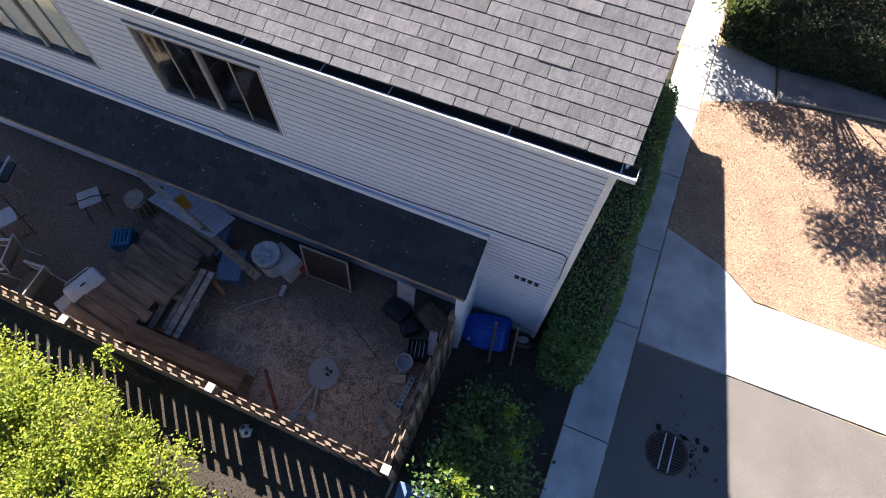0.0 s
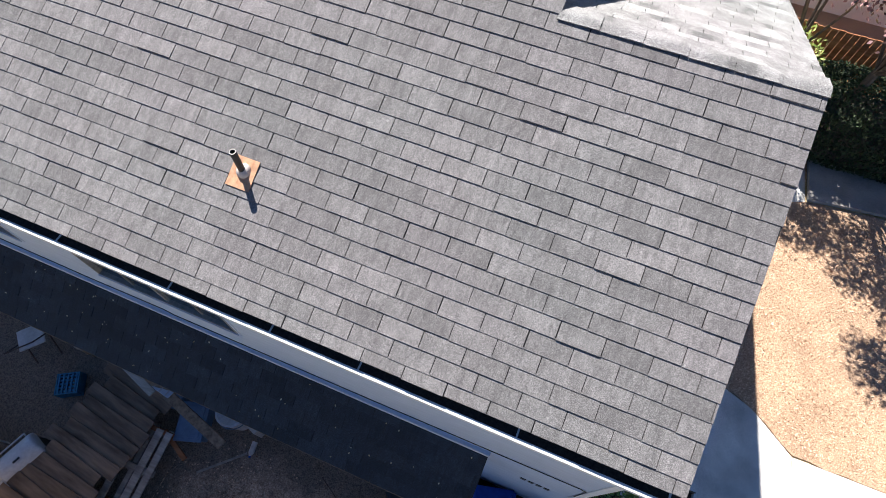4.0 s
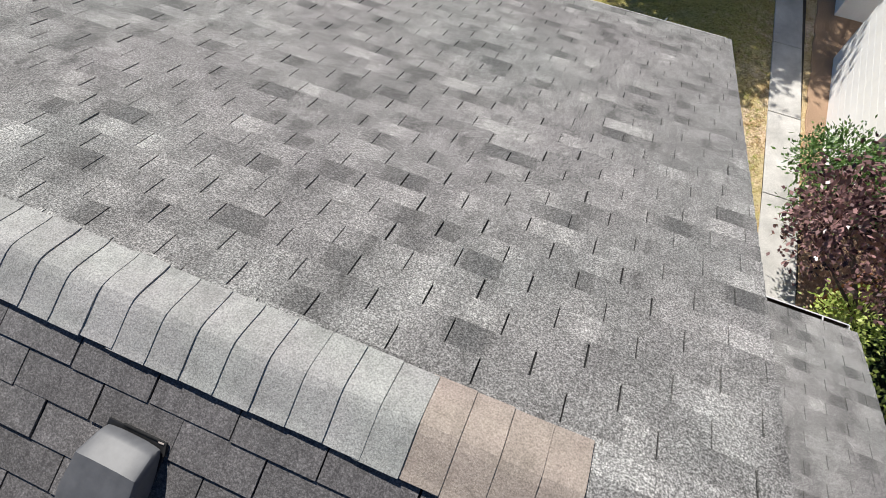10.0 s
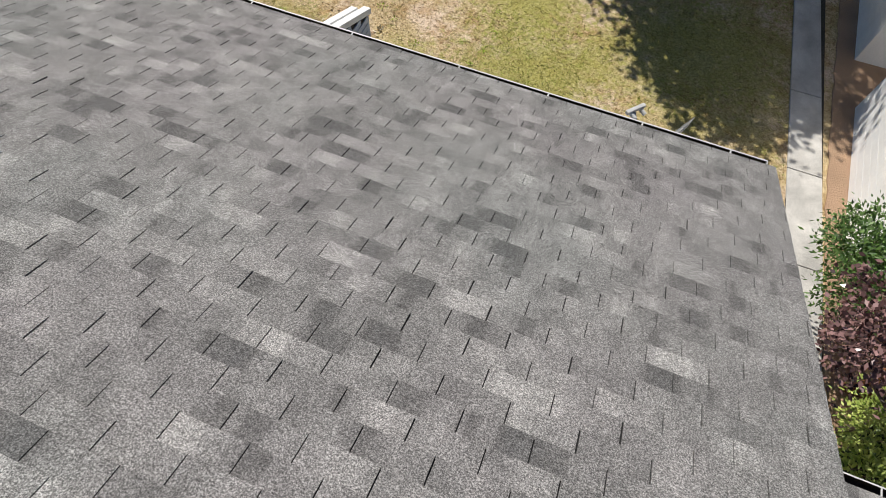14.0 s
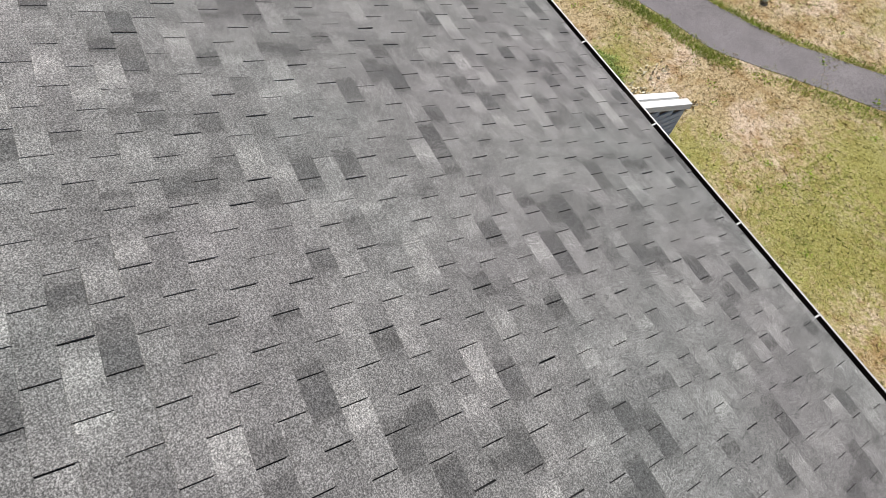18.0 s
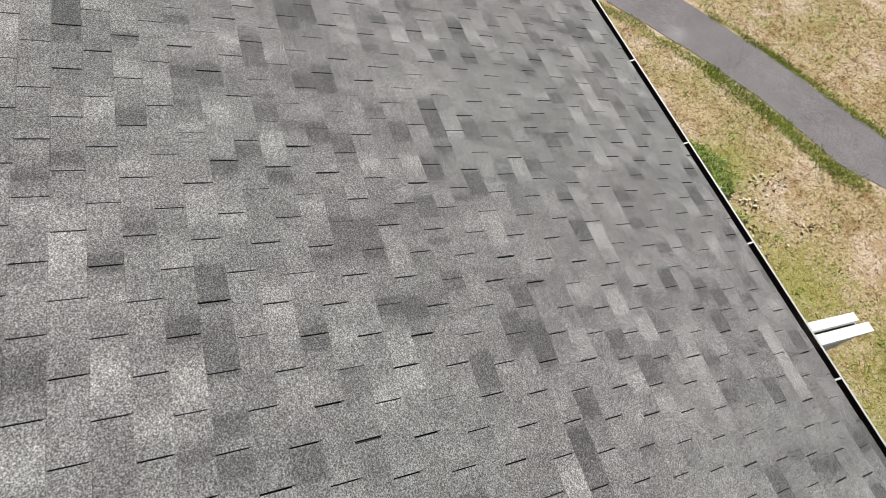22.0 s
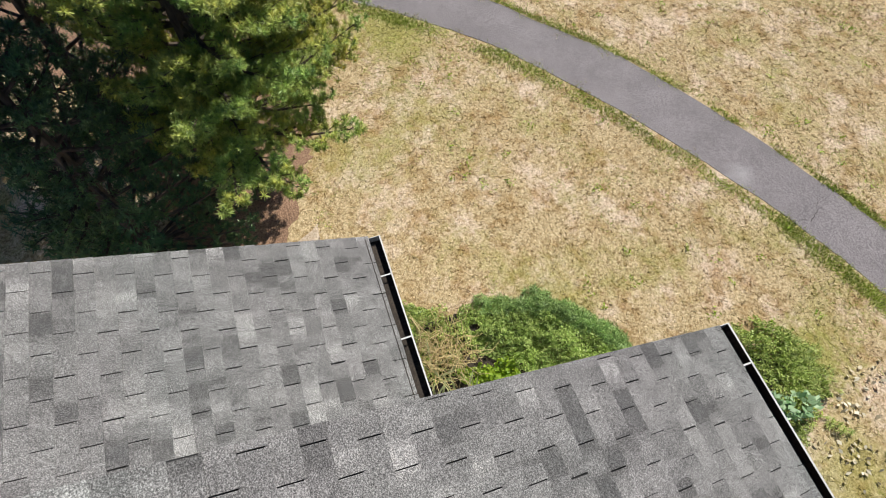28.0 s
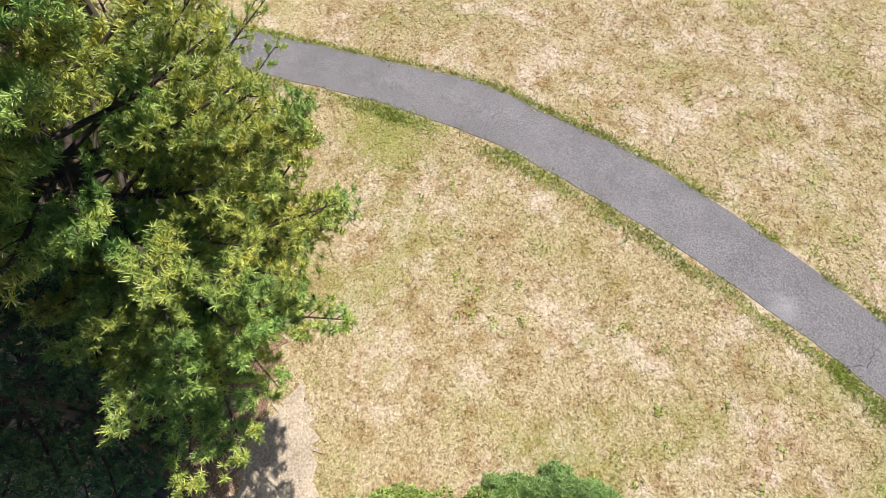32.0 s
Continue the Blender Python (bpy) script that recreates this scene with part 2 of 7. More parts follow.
M_DARKWOOD = speckled("dark_brown_board", (0.07, 0.047, 0.032), (0.19, 0.13, 0.09), 12, 1.4, 0.75, 0.4, 0.006, 0.35, scale=(0.15, 1, 1))
M_BROWN = speckled("brown_stained_wood", (0.12, 0.078, 0.05), (0.34, 0.24, 0.165), 12, 1.4, 0.8, 0.4, 0.006, 0.35, scale=(0.15, 1, 1))
M_GREYWOOD = speckled("grey_pallet_wood", (0.3, 0.26, 0.22), (0.6, 0.54, 0.47), 16, 2.0, 0.85, 0.4, 0.006, 0.3, scale=(0.2, 1, 1))
M_ORANGEWOOD = speckled("orange_wood", (0.3, 0.11, 0.04), (0.48, 0.22, 0.1), 16, 2.0, 0.8, 0.3, 0.005, 0.3, scale=(0.2, 1, 1))
M_REDWOOD = speckled("red_painted_wood", (0.28, 0.06, 0.035), (0.42, 0.12, 0.07), 18, 3.0, 0.7, 0.3, 0.004, 0.3)
M_PALEWOOD = speckled("pale_wood", (0.42, 0.33, 0.22), (0.62, 0.52, 0.38), 16, 2.0, 0.8, 0.3, 0.005, 0.3, scale=(0.2, 1, 1))
M_BARK = speckled("bark", (0.06, 0.045, 0.035), (0.2, 0.15, 0.115), 12, 2.0, 0.95, 0.9, 0.02, 0.3, scale=(1, 1, 0.3))
M_VENT = speckled("grey_vent_plastic", (0.118, 0.121, 0.13), (0.16, 0.163, 0.173), 20, 3.0, 0.5, 0.1, 0.003, 0.25)
M_BLACK = speckled("black_plastic", (0.014, 0.014, 0.015), (0.03, 0.03, 0.032), 30, 3, 0.45, 0.1, 0.003, 0.2)
M_BLUE = speckled("blue_painted_steel", (0.01, 0.07, 0.42), (0.015, 0.1, 0.55), 12, 2.5, 0.4, 0.1, 0.003, 0.25)
M_BLUEBIN = speckled("blue_grey_plastic", (0.12, 0.19, 0.3), (0.17, 0.26, 0.39), 20, 3, 0.5, 0.1, 0.003, 0.25)
M_CYAN = speckled("teal_blue_plastic", (0.02, 0.17, 0.32), (0.03, 0.24, 0.42), 20, 3, 0.5, 0.1, 0.003, 0.25)
M_WHITEPL = speckled("white_plastic", (0.58, 0.58, 0.57), (0.74, 0.74, 0.73), 15, 3, 0.45, 0.1, 0.003, 0.25)
M_GREYMETAL = speckled("grey_painted_metal", (0.42, 0.43, 0.45), (0.55, 0.56, 0.58), 25, 2.5, 0.45, 0.1, 0.003, 0.2)
M_STEEL = speckled("brushed_steel", (0.45, 0.46, 0.48), (0.6, 0.61, 0.63), 25, 2.5, 0.35, 0.1, 0.003, 0.2, 0.9)
M_RUST = speckled("rusty_iron", (0.06, 0.04, 0.03), (0.17, 0.1, 0.065), 25, 3, 0.8, 0.4, 0.005, 0.3)
M_COPPER = speckled("rusted_flashing", (0.4, 0.2, 0.11), (0.58, 0.34, 0.2), 25, 6, 0.75, 0.2, 0.003, 0.35)
M_LEAD = speckled("pale_sealant", (0.45, 0.38, 0.34), (0.62, 0.55, 0.5), 30, 6, 0.7, 0.3, 0.004, 0.2)
M_RED = speckled("red_plastic", (0.4, 0.02, 0.02), (0.55, 0.05, 0.04), 15, 3, 0.5, 0.1, 0.003, 0.25)
M_CLOTH = speckled("beige_chair_fabric", (0.28, 0.26, 0.23), (0.4, 0.38, 0.34), 60, 3, 0.9, 0.3, 0.004, 0.25)
M_TARP = speckled("grey_tarp", (0.055, 0.065, 0.085), (0.11, 0.12, 0.145), 10, 2, 0.5, 0.4, 0.02, 0.3)
M_ROOM = speckled("dim_room", (0.1, 0.095, 0.09), (0.16, 0.15, 0.14), 8, 1, 0.9)
# teal of the sky's reflection in the glass, painted on a sheet
M_SKYTEAL = speckled("sky_reflection_teal", (0.13, 0.33, 0.39), (0.22, 0.45, 0.52), 12, 1, 0.8)


def glass_material():
    m, nt, b = tree_of("window_glass")
    b.inputs["Base Color"].default_value = (0.9, 0.95, 0.95, 1)
    b.inputs["Roughness"].default_value = 0.03
    b.inputs["IOR"].default_value = 1.45
    b.inputs["Transmission Weight"].default_value = 1.0
    return m


M_GLASS = glass_material()


def leaf_material(name, dark, light, rough=0.55, trans=0.0):
    m, nt, b = tree_of(name)
    g = nt.nodes.new("ShaderNodeNewGeometry")
    v = mapping(nt)
    c = ramp(nt, g.outputs["Random Per Island"], [(0.0, dark), (1.0, light)])
    w = noise_of(nt, v, 1.6, 3.0)
    c = mix(nt, c, ramp(nt, w, [(0.3, grey(0.72)), (0.7, grey(1.18))]), 1.0, "MULTIPLY")
    nt.links.new(c, b.inputs["Base Color"])
    b.inputs["Roughness"].default_value = rough
    if trans:
        t = nt.nodes.new("ShaderNodeBsdfTranslucent")
        nt.links.new(c, t.inputs[0])
        ms = nt.nodes.new("ShaderNodeMixShader")
        ms.inputs[0].default_value = trans
        nt.links.new(b.outputs[0], ms.inputs[1])
        nt.links.new(t.outputs[0], ms.inputs[2])
        nt.links.new(ms.outputs[0], nt.nodes["Material Output"].inputs[0])
    return m




def needle_material(name, tones):
    """Needles whose green changes from tuft to tuft and from bough to bough."""
    m, nt, b = tree_of(name)
    v = mapping(nt)
    g = nt.nodes.new("ShaderNodeNewGeometry")
    bough, tuft = noise_of(nt, v, 0.9, 2.0), noise_of(nt, v, 7.0, 2.0)
    c = ramp(nt, tuft, list(zip((0.32, 0.5, 0.68), tones)))
    c = mix(nt, c, ramp(nt, bough, [(0.35, (0.68, 0.92, 0.85)), (0.6, (1.12, 1.02, 0.8))]), 1.0, "MULTIPLY")
    c = mix(nt, c, ramp(nt, g.outputs["Random Per Island"], [(0.0, grey(0.72)), (1.0, grey(1.25))]), 1.0, "MULTIPLY")
    nt.links.new(c, b.inputs["Base Color"])
    b.inputs["Roughness"].default_value = 0.45
    t = nt.nodes.new("ShaderNodeBsdfTranslucent")
    nt.links.new(c, t.inputs[0])
    ms = nt.nodes.new("ShaderNodeMixShader")
    ms.inputs[0].default_value = 0.06
    nt.links.new(b.outputs[0], ms.inputs[1])
    nt.links.new(t.outputs[0], ms.inputs[2])
    nt.links.new(ms.outputs[0], nt.nodes["Material Output"].inputs[0])
    return m


M_PINE = needle_material("pine_needles", ((0.2, 0.28, 0.07), (0.43, 0.5, 0.13), (0.76, 0.76, 0.22)))
# darker copy of the pine needles: shade of the low pines in the colour
M_PINESHADE = needle_material("shaded_pine_needles", ((0.05, 0.1, 0.05), (0.11, 0.19, 0.085), (0.2, 0.3, 0.12)))
M_PLUM = leaf_material("plum_leaves", (0.02, 0.009, 0.01), (0.46, 0.27, 0.26), 0.24, 0.1)
M_GREENLEAF = leaf_material("green_leaves", (0.19, 0.29, 0.045), (0.62, 0.7, 0.2), 0.5, 0.2)
M_YELLOWLEAF = leaf_material("yellow_green_leaves", (0.12, 0.2, 0.012), (0.56, 0.58, 0.055), 0.55, 0.3)
M_HEDGE = leaf_material("hedge_leaves", (0.05, 0.11, 0.025), (0.17, 0.3, 0.07), 0.45, 0.15)
M_VINE = leaf_material("vine_leaves", (0.1, 0.2, 0.06), (0.52, 0.68, 0.3), 0.4, 0.15)
M_TALLGRASS = leaf_material("tall_green_grass", (0.16, 0.3, 0.07), (0.56, 0.72, 0.27), 0.5, 0.2)
M_LIME = leaf_material("lime_leaves", (0.2, 0.34, 0.02), (0.5, 0.66, 0.06), 0.5, 0.25)
M_IRIS = leaf_material("iris_blades", (0.36, 0.42, 0.14), (0.82, 0.8, 0.5), 0.5, 0.2)
M_BUSH = leaf_material("bush_leaves", (0.2, 0.33, 0.055), (0.68, 0.78, 0.25), 0.5, 0.25)
# leaf green darkened because the side garden lies in shade
M_SHADELEAF = leaf_material("shaded_garden_leaves", (0.03, 0.07, 0.015), (0.13, 0.22, 0.05), 0.45, 0.15)
M_GRAVEL = leaf_material("pale_gravel", (0.2, 0.12, 0.075), (0.85, 0.64, 0.46), 0.9)
# leaf green taken down to near black to carry the tree's shade
M_HEDGESHADE = leaf_material("shaded_hedge_leaves", (0.01, 0.022, 0.007), (0.045, 0.075, 0.021), 0.75, 0.05)
M_DRYTWIG = leaf_material("dry_twigs", (0.42, 0.3, 0.12), (0.75, 0.6, 0.3), 0.8)
M_GRASSGREEN = leaf_material("green_grass", (0.18, 0.26, 0.03), (0.58, 0.64, 0.13), 0.7, 0.25)
M_PALELEAF = leaf_material("pale_leaves", (0.16, 0.3, 0.12), (0.5, 0.66, 0.4), 0.5, 0.2)
M_CHIP = leaf_material("mulch_chips", (0.29, 0.155, 0.085), (0.82, 0.6, 0.42), 0.85)
M_CRACK = speckled("crack_dirt", (0.03, 0.03, 0.03), (0.08, 0.07, 0.06), 60, 3)
# concrete coloured dark to hold the shade beside the west wall
M_PATIO = speckled("shaded_patio_concrete", (0.06, 0.06, 0.065), (0.18, 0.175, 0.175), 45, 1.4, 0.9, 0.3, 0.006, 0.4)
M_DISH = speckled("pale_grey_dish_paint", (0.52, 0.54, 0.57), (0.66, 0.68, 0.71), 25, 2.5, 0.45, 0.1, 0.003, 0.15)
M_ORANGEPL = speckled("orange_plastic", (0.5, 0.2, 0.01), (0.66, 0.29, 0.02), 15, 3, 0.5, 0.1, 0.003, 0.25)
M_PINK = speckled("pink_plastic", (0.6, 0.08, 0.2), (0.75, 0.14, 0.3), 15, 3, 0.5, 0.1, 0.003, 0.2)
M_SAND = speckled("pale_sand", (0.42, 0.3, 0.2), (0.84, 0.7, 0.54), 30, 2.0, 0.95, 0.6, 0.02, 0.25)
M_DEADLEAF = leaf_material("dead_leaves", (0.42, 0.34, 0.2), (0.85, 0.78, 0.6), 0.8)


def lawn_colour(nt, v, fine):
    """Dry straw, pale bare spots and green patches over the lawn, graded by a fine grain."""
    big, mid = noise_of(nt, v, 0.5, 3, 0.6), noise_of(nt, v, 6.0, 5, 0.75)
    clump = noise_of(nt, v, 13.0, 3, 0.7)
    dry = ramp(nt, fine, [(0.32, (0.23, 0.155, 0.065)), (0.5, (0.58, 0.44, 0.245)), (0.68, (0.9, 0.77, 0.51))])
    pale = ramp(nt, fine, [(0.32, (0.44, 0.31, 0.2)), (0.5, (0.76, 0.6, 0.45)), (0.68, (0.95, 0.83, 0.67))])
    dry = mix(nt, dry, pale, ramp(nt, noise_of(nt, v, 0.9, 6, 0.7), [(0.5, grey(0.0)), (0.62, grey(1.0))]))
    dry = mix(nt, dry, ramp(nt, clump, [(0.36, (0.7, 0.65, 0.56)), (0.47, grey(1.0)), (0.64, grey(1.08))]), 1.0, "MULTIPLY")
    brown = noise_of(nt, v, 2.3, 5, 0.7)
    dry = mix(nt, dry, ramp(nt, brown, [(0.36, (0.74, 0.64, 0.5)), (0.52, grey(1.0))]), 1.0, "MULTIPLY")
    green = ramp(nt, fine, [(0.32, (0.12, 0.14, 0.015)), (0.5, (0.36, 0.345, 0.075)), (0.68, (0.62, 0.58, 0.2))])
    s = nt.nodes.new("ShaderNodeMath")
    s.operation = "MULTIPLY_ADD"
    nt.links.new(mid, s.inputs[0])
    s.inputs[1].default_value = 0.55
    nt.links.new(big, s.inputs[2])
    half = nt.nodes.new("ShaderNodeMath")
    half.operation = "MULTIPLY"
    half.inputs[1].default_value = 0.7
    nt.links.new(s.outputs[0], half.inputs[0])
    fac = ramp(nt, half.outputs[0], [(0.55, grey(0.0)), (0.68, grey(0.55))])
    tuft = ramp(nt, noise_of(nt, v, 4.2, 5, 0.75), [(0.6, grey(0.0)), (0.74, grey(0.32))])
    fac = mix(nt, fac, (1.0, 1.0, 1.0), tuft)
    for x, y, r in ((-4.7, 18.6, 1.9), (-10.2, 17.7, 0.8), (-5.4, 21.0, 1.6), (-7.4, 17.6, 1.0), (-20.0, 13.0, 1.0), (-2.5, 15.6, 1.5), (-1.4, 20.8, 2.4)):
        dist = nt.nodes.new("ShaderNodeVectorMath")
        dist.operation = "DISTANCE"
        nt.links.new(v, dist.inputs[0])
        dist.inputs[1].default_value = (x, y, 0.17)
        q = nt.nodes.new("ShaderNodeMath")
        q.operation = "MULTIPLY_ADD"
        nt.links.new(mid, q.inputs[0])
        q.inputs[1].default_value = 3.4 * r
        nt.links.new(dist.outputs["Value"], q.inputs[2])
        near = nt.nodes.new("ShaderNodeMapRange")
        near.inputs[1].default_value, near.inputs[2].default_value = 2.1 * r, 2.9 * r
        near.inputs[3].default_value, near.inputs[4].default_value = 0.8, 0.0
        nt.links.new(q.outputs[0], near.inputs[0])
        fac = mix(nt, fac, (1.0, 1.0, 1.0), near.outputs[0])
    return mix(nt, dry, green, fac)


def lawn_material():
    m, nt, b = tree_of("dry_lawn")
    v = mapping(nt)
    fine = noise_of(nt, v, 26, 5, 0.9)
    nt.links.new(lawn_colour(nt, v, fine), b.inputs["Base Color"])
    b.inputs["Roughness"].default_value = 0.95
    bump(nt, b, fine, 0.9, 0.02)
    return m


def blade_material():
    m, nt, b = tree_of("lawn_blades")
    g = nt.nodes.new("ShaderNodeNewGeometry")
    grain = ramp(nt, g.outputs["Random Per Island"], [(0.0, grey(0.24)), (1.0, grey(0.8))])
    nt.links.new(lawn_colour(nt, mapping(nt), grain), b.inputs["Base Color"])
    b.inputs["Roughness"].default_value = 0.8
    return m


def yard_material():
    """Dark soil, with paler trodden gravel over the middle of the yard."""
    m, nt, b = tree_of("yard_dirt")
    v = mapping(nt)
    f, wide = noise_of(nt, v, 48.0), noise_of(nt, v, 1.4, 5, 0.7)
    earth = ramp(nt, f, [(0.3, (0.085, 0.063, 0.047)), (0.7, (0.36, 0.29, 0.225))])
    grit = ramp(nt, f, [(0.3, (0.32, 0.21, 0.14)), (0.55, (0.68, 0.5, 0.37)), (0.7, (0.95, 0.8, 0.64))])
    grit = mix(nt, grit, ramp(nt, noise_of(nt, v, 7.0, 4, 0.7), [(0.36, grey(0.45)), (0.5, grey(1.0))]), 1.0, "MULTIPLY")
    sep = nt.nodes.new("ShaderNodeMapping")
    sep.inputs["Location"].default_value = (2.9 * 0.42, -1.05 * 0.75, 0)
    sep.inputs["Scale"].default_value = (0.42, 0.75, 0)
    nt.links.new(v, sep.inputs[0])
    ln = nt.nodes.new("ShaderNodeVectorMath")
    ln.operation = "LENGTH"
    nt.links.new(sep.outputs[0], ln.inputs[0])
    q = nt.nodes.new("ShaderNodeMath")
    q.operation = "MULTIPLY_ADD"
    nt.links.new(wide, q.inputs[0])
    q.inputs[1].default_value = 1.3
    nt.links.new(ln.outputs["Value"], q.inputs[2])
    half = nt.nodes.new("ShaderNodeMath")
    half.operation = "MULTIPLY"
    half.inputs[1].default_value = 0.5
    nt.links.new(q.outputs[0], half.inputs[0])
    fac = ramp(nt, half.outputs[0], [(0.6, grey(1.0)), (0.86, grey(0.0))])
    nt.links.new(mix(nt, earth, grit, fac), b.inputs["Base Color"])
    b.inputs["Roughness"].default_value = 0.95
    bump(nt, b, f, 0.9, 0.02)
    return m


M_DIRT = yard_material()
M_GRASSDRY = blade_material()
M_LAWN = lawn_material()

# ---- mesh helpers ----


def boxes_mesh(bm, x0, x1, y0, y1, z0, z1, bevel=0.0):
    r = bmesh.ops.create_cube(bm, size=1.0, matrix=Matrix.Translation(((x0 + x1) / 2, (y0 + y1) / 2, (z0 + z1) / 2)) @ Matrix.Diagonal((x1 - x0, y1 - y0, z1 - z0, 1)))
    if bevel:
        es = list({e for vtx in r["verts"] for e in vtx.link_edges})
        bmesh.ops.bevel(bm, geom=es, offset=bevel, segments=2, profile=0.6, affect="EDGES")
    return bm


def box(x0, x1, y0, y1, z0, z1, bevel=0.0):
    return boxes_mesh(bmesh.new(), x0, x1, y0, y1, z0, z1, bevel)


def rod(a, b, r, seg=8, r2=None):
    a, b = Vector(a), Vector(b)
    bm = bmesh.new()
    d = b - a
    m = Matrix.Translation((a + b) / 2) @ d.to_track_quat("Z", "Y").to_matrix().to_4x4()
    bmesh.ops.create_cone(bm, cap_ends=True, segments=seg, radius1=r, radius2=r if r2 is None else r2, depth=d.length, matrix=m)
    return bm


def beam(a, b, w, h, bevel=0.004, roll=0.0):
    """A bar from a to b, w wide and h thick."""
    a, b = Vector(a), Vector(b)
    d = b - a
    bm = box(-w / 2, w / 2, -h / 2, h / 2, -d.length / 2, d.length / 2, bevel)
    up = d.to_track_quat("Z", "Y").to_matrix().to_4x4()
    bm.transform(Matrix.Translation((a + b) / 2) @ up @ pose(0, 0, 0, 0, 0, roll))
    return bm


def merged(*parts_in):
    out = bmesh.new()
    for p in parts_in:
        me = bpy.data.meshes.new("tmp")
        p.to_mesh(me)
        p.free()
        out.from_mesh(me)
        bpy.data.meshes.remove(me)
    return out


def mesh_object(name, bm, material, smooth=False):
    me = bpy.data.meshes.new(name)
    bm.to_mesh(me)
    bm.free()
    me.materials.append(material)
    if smooth:
        for p in me.polygons:
            p.use_smooth = True
    return new(name, me)


def raw_object(name, verts, faces, material):
    me = bpy.data.meshes.new(name)
    me.from_pydata(verts, [], faces)
    me.materials.append(material)
    return new(name, me)


def part(name, bm, material, parent, label="", smooth=False):
    ob = mesh_object(name, bm, material, smooth)
    ob.parent = parent
    if label:
        ob["label"] = label
    return ob


def thing(name, label, category, group="", kind="", at=None):
    ob = new(name)
    ob.empty_display_size = 0.1
    tagged(ob, label, category, group, kind)
    if at is not None:
        ob.matrix_world = at
    return ob


def quads(name, corners, material):
    """Many loose four-cornered faces: corners is an array of n x 4 x 3."""
    n = len(corners)
    me = bpy.data.meshes.new(name)
    me.vertices.add(4 * n)
    me.vertices.foreach_set("co", np.asarray(corners, np.float32).ravel())
    me.loops.add(4 * n)
    me.loops.foreach_set("vertex_index", np.arange(4 * n, dtype=np.int32))
    me.polygons.add(n)
    me.polygons.foreach_set("loop_start", np.arange(0, 4 * n, 4, dtype=np.int32))
    me.polygons.foreach_set("loop_total", np.full(n, 4, np.int32))
    me.materials.append(material)
    me.update(calc_edges=True)
    me.validate()
    return new(name, me)


def leaf_corners(centres, rng, length, width, up_bias=0.4, axes=None):
    """A leaf at each centre: a kite with a random turn, more or less facing up."""
    n = len(centres)
    d = rng.normal(size=(n, 3)) if axes is None else axes + 0.5 * rng.normal(size=(n, 3))
    d /= np.linalg.norm(d, axis=1, keepdims=True)
    nrm = rng.normal(size=(n, 3)) * (1 - up_bias) + np.array([0, 0, up_bias * 2])
    side = np.cross(d, nrm)
    side /= np.linalg.norm(side, axis=1, keepdims=True) + 1e-9
    ln = (length * rng.uniform(0.7, 1.3, n))[:, None]
    wd = (width * rng.uniform(0.7, 1.3, n))[:, None]
    a = centres - d * ln * 0.5
    c = centres + d * ln * 0.5
    m = centres - d * ln * 0.05
    return np.stack([a, m + side * wd * 0.5, c, m - side * wd * 0.5], 1)


def gz(x, y):
    """The height of the ground."""
    s = max((y - 11.0) / 3.0, (-11.0 - x) / 2.0)
    s = min(max(s, 0.0), 1.0)
    return 0.17 * s * s * (3 - 2 * s)


def patch(name, outline, material, lift, thick=0.05, wobble=0.0, step=0.25, seed=1):
    """A flat sheet over the ground within an outline of corners, with a slightly uneven edge."""
    rng = random.Random(seed)
    pts = []
    n = len(outline)
    for i in range(n):
        a, b = Vector(outline[i]), Vector(outline[(i + 1) % n])
        k = max(1, int((b - a).length / step))
        for j in range(k):
            p = a.lerp(b, j / k)
            pts.append((p.x + rng.uniform(-wobble, wobble), p.y + rng.uniform(-wobble, wobble)))
    bm = bmesh.new()
    top = [bm.verts.new((x, y, gz(x, y) + lift)) for x, y in pts]
    low = [bm.verts.new((x, y, gz(x, y) + lift - thick)) for x, y in pts]
    f = bm.faces.new(top)
    for i in range(len(pts)):
        j = (i + 1) % len(pts)
        bm.faces.new((top[j], top[i], low[i], low[j]))
    f.normal_update()
    if f.normal.z < 0:
        bmesh.ops.reverse_faces(bm, faces=bm.faces[:])
    bmesh.ops.triangulate(bm, faces=[f])
    return mesh_object(name, bm, material)


# ---- ground ----
def build_ground():
    xs = sorted(set([-400, -150, -70, -40, -30] + [-26 + i * 0.5 for i in range(70)] + [9.5, 14, 25, 60, 150, 400]))
    ys = sorted(set([-400, -150, -60, -25, -12] + [-8 + i * 0.5 for i in range(70)] + [28, 36, 60, 150, 400]))
    verts = [(x, y, gz(x, y)) for y in ys for x in xs]
    w = len(xs)
    faces = [(j * w + i, j * w + i + 1, (j + 1) * w + i + 1, (j + 1) * w + i) for j in range(len(ys) - 1) for i in range(w - 1)]
    ob = raw_object("ground", verts, faces, M_LAWN)
    for p in ob.data.polygons:
        p.use_smooth = True
    return tagged(ob, "dry brown and green lawn", "ground", kind="structure")


build_ground()
tagged(patch("yard_ground", [(-14.5, 0.33), (-0.9, 0.33), (-0.9, 3.4), (-14.5, 3.4)], M_DIRT, 0.012), "dark gravel and dirt of the back yard", "ground", kind="structure")
# real near the fence; the unseen rest keeps warm bounce off the wall
tagged(patch("shrub_soil", [(-80, -80), (1.24, -80), (1.24, -6.05), (-0.95, -6.0), (-0.95, 0.32), (-80, 0.32)], M_SOIL, 0.008, step=20), "dark bare soil beyond the fence, extended unseen to cut bounce", "ground", kind="structure")
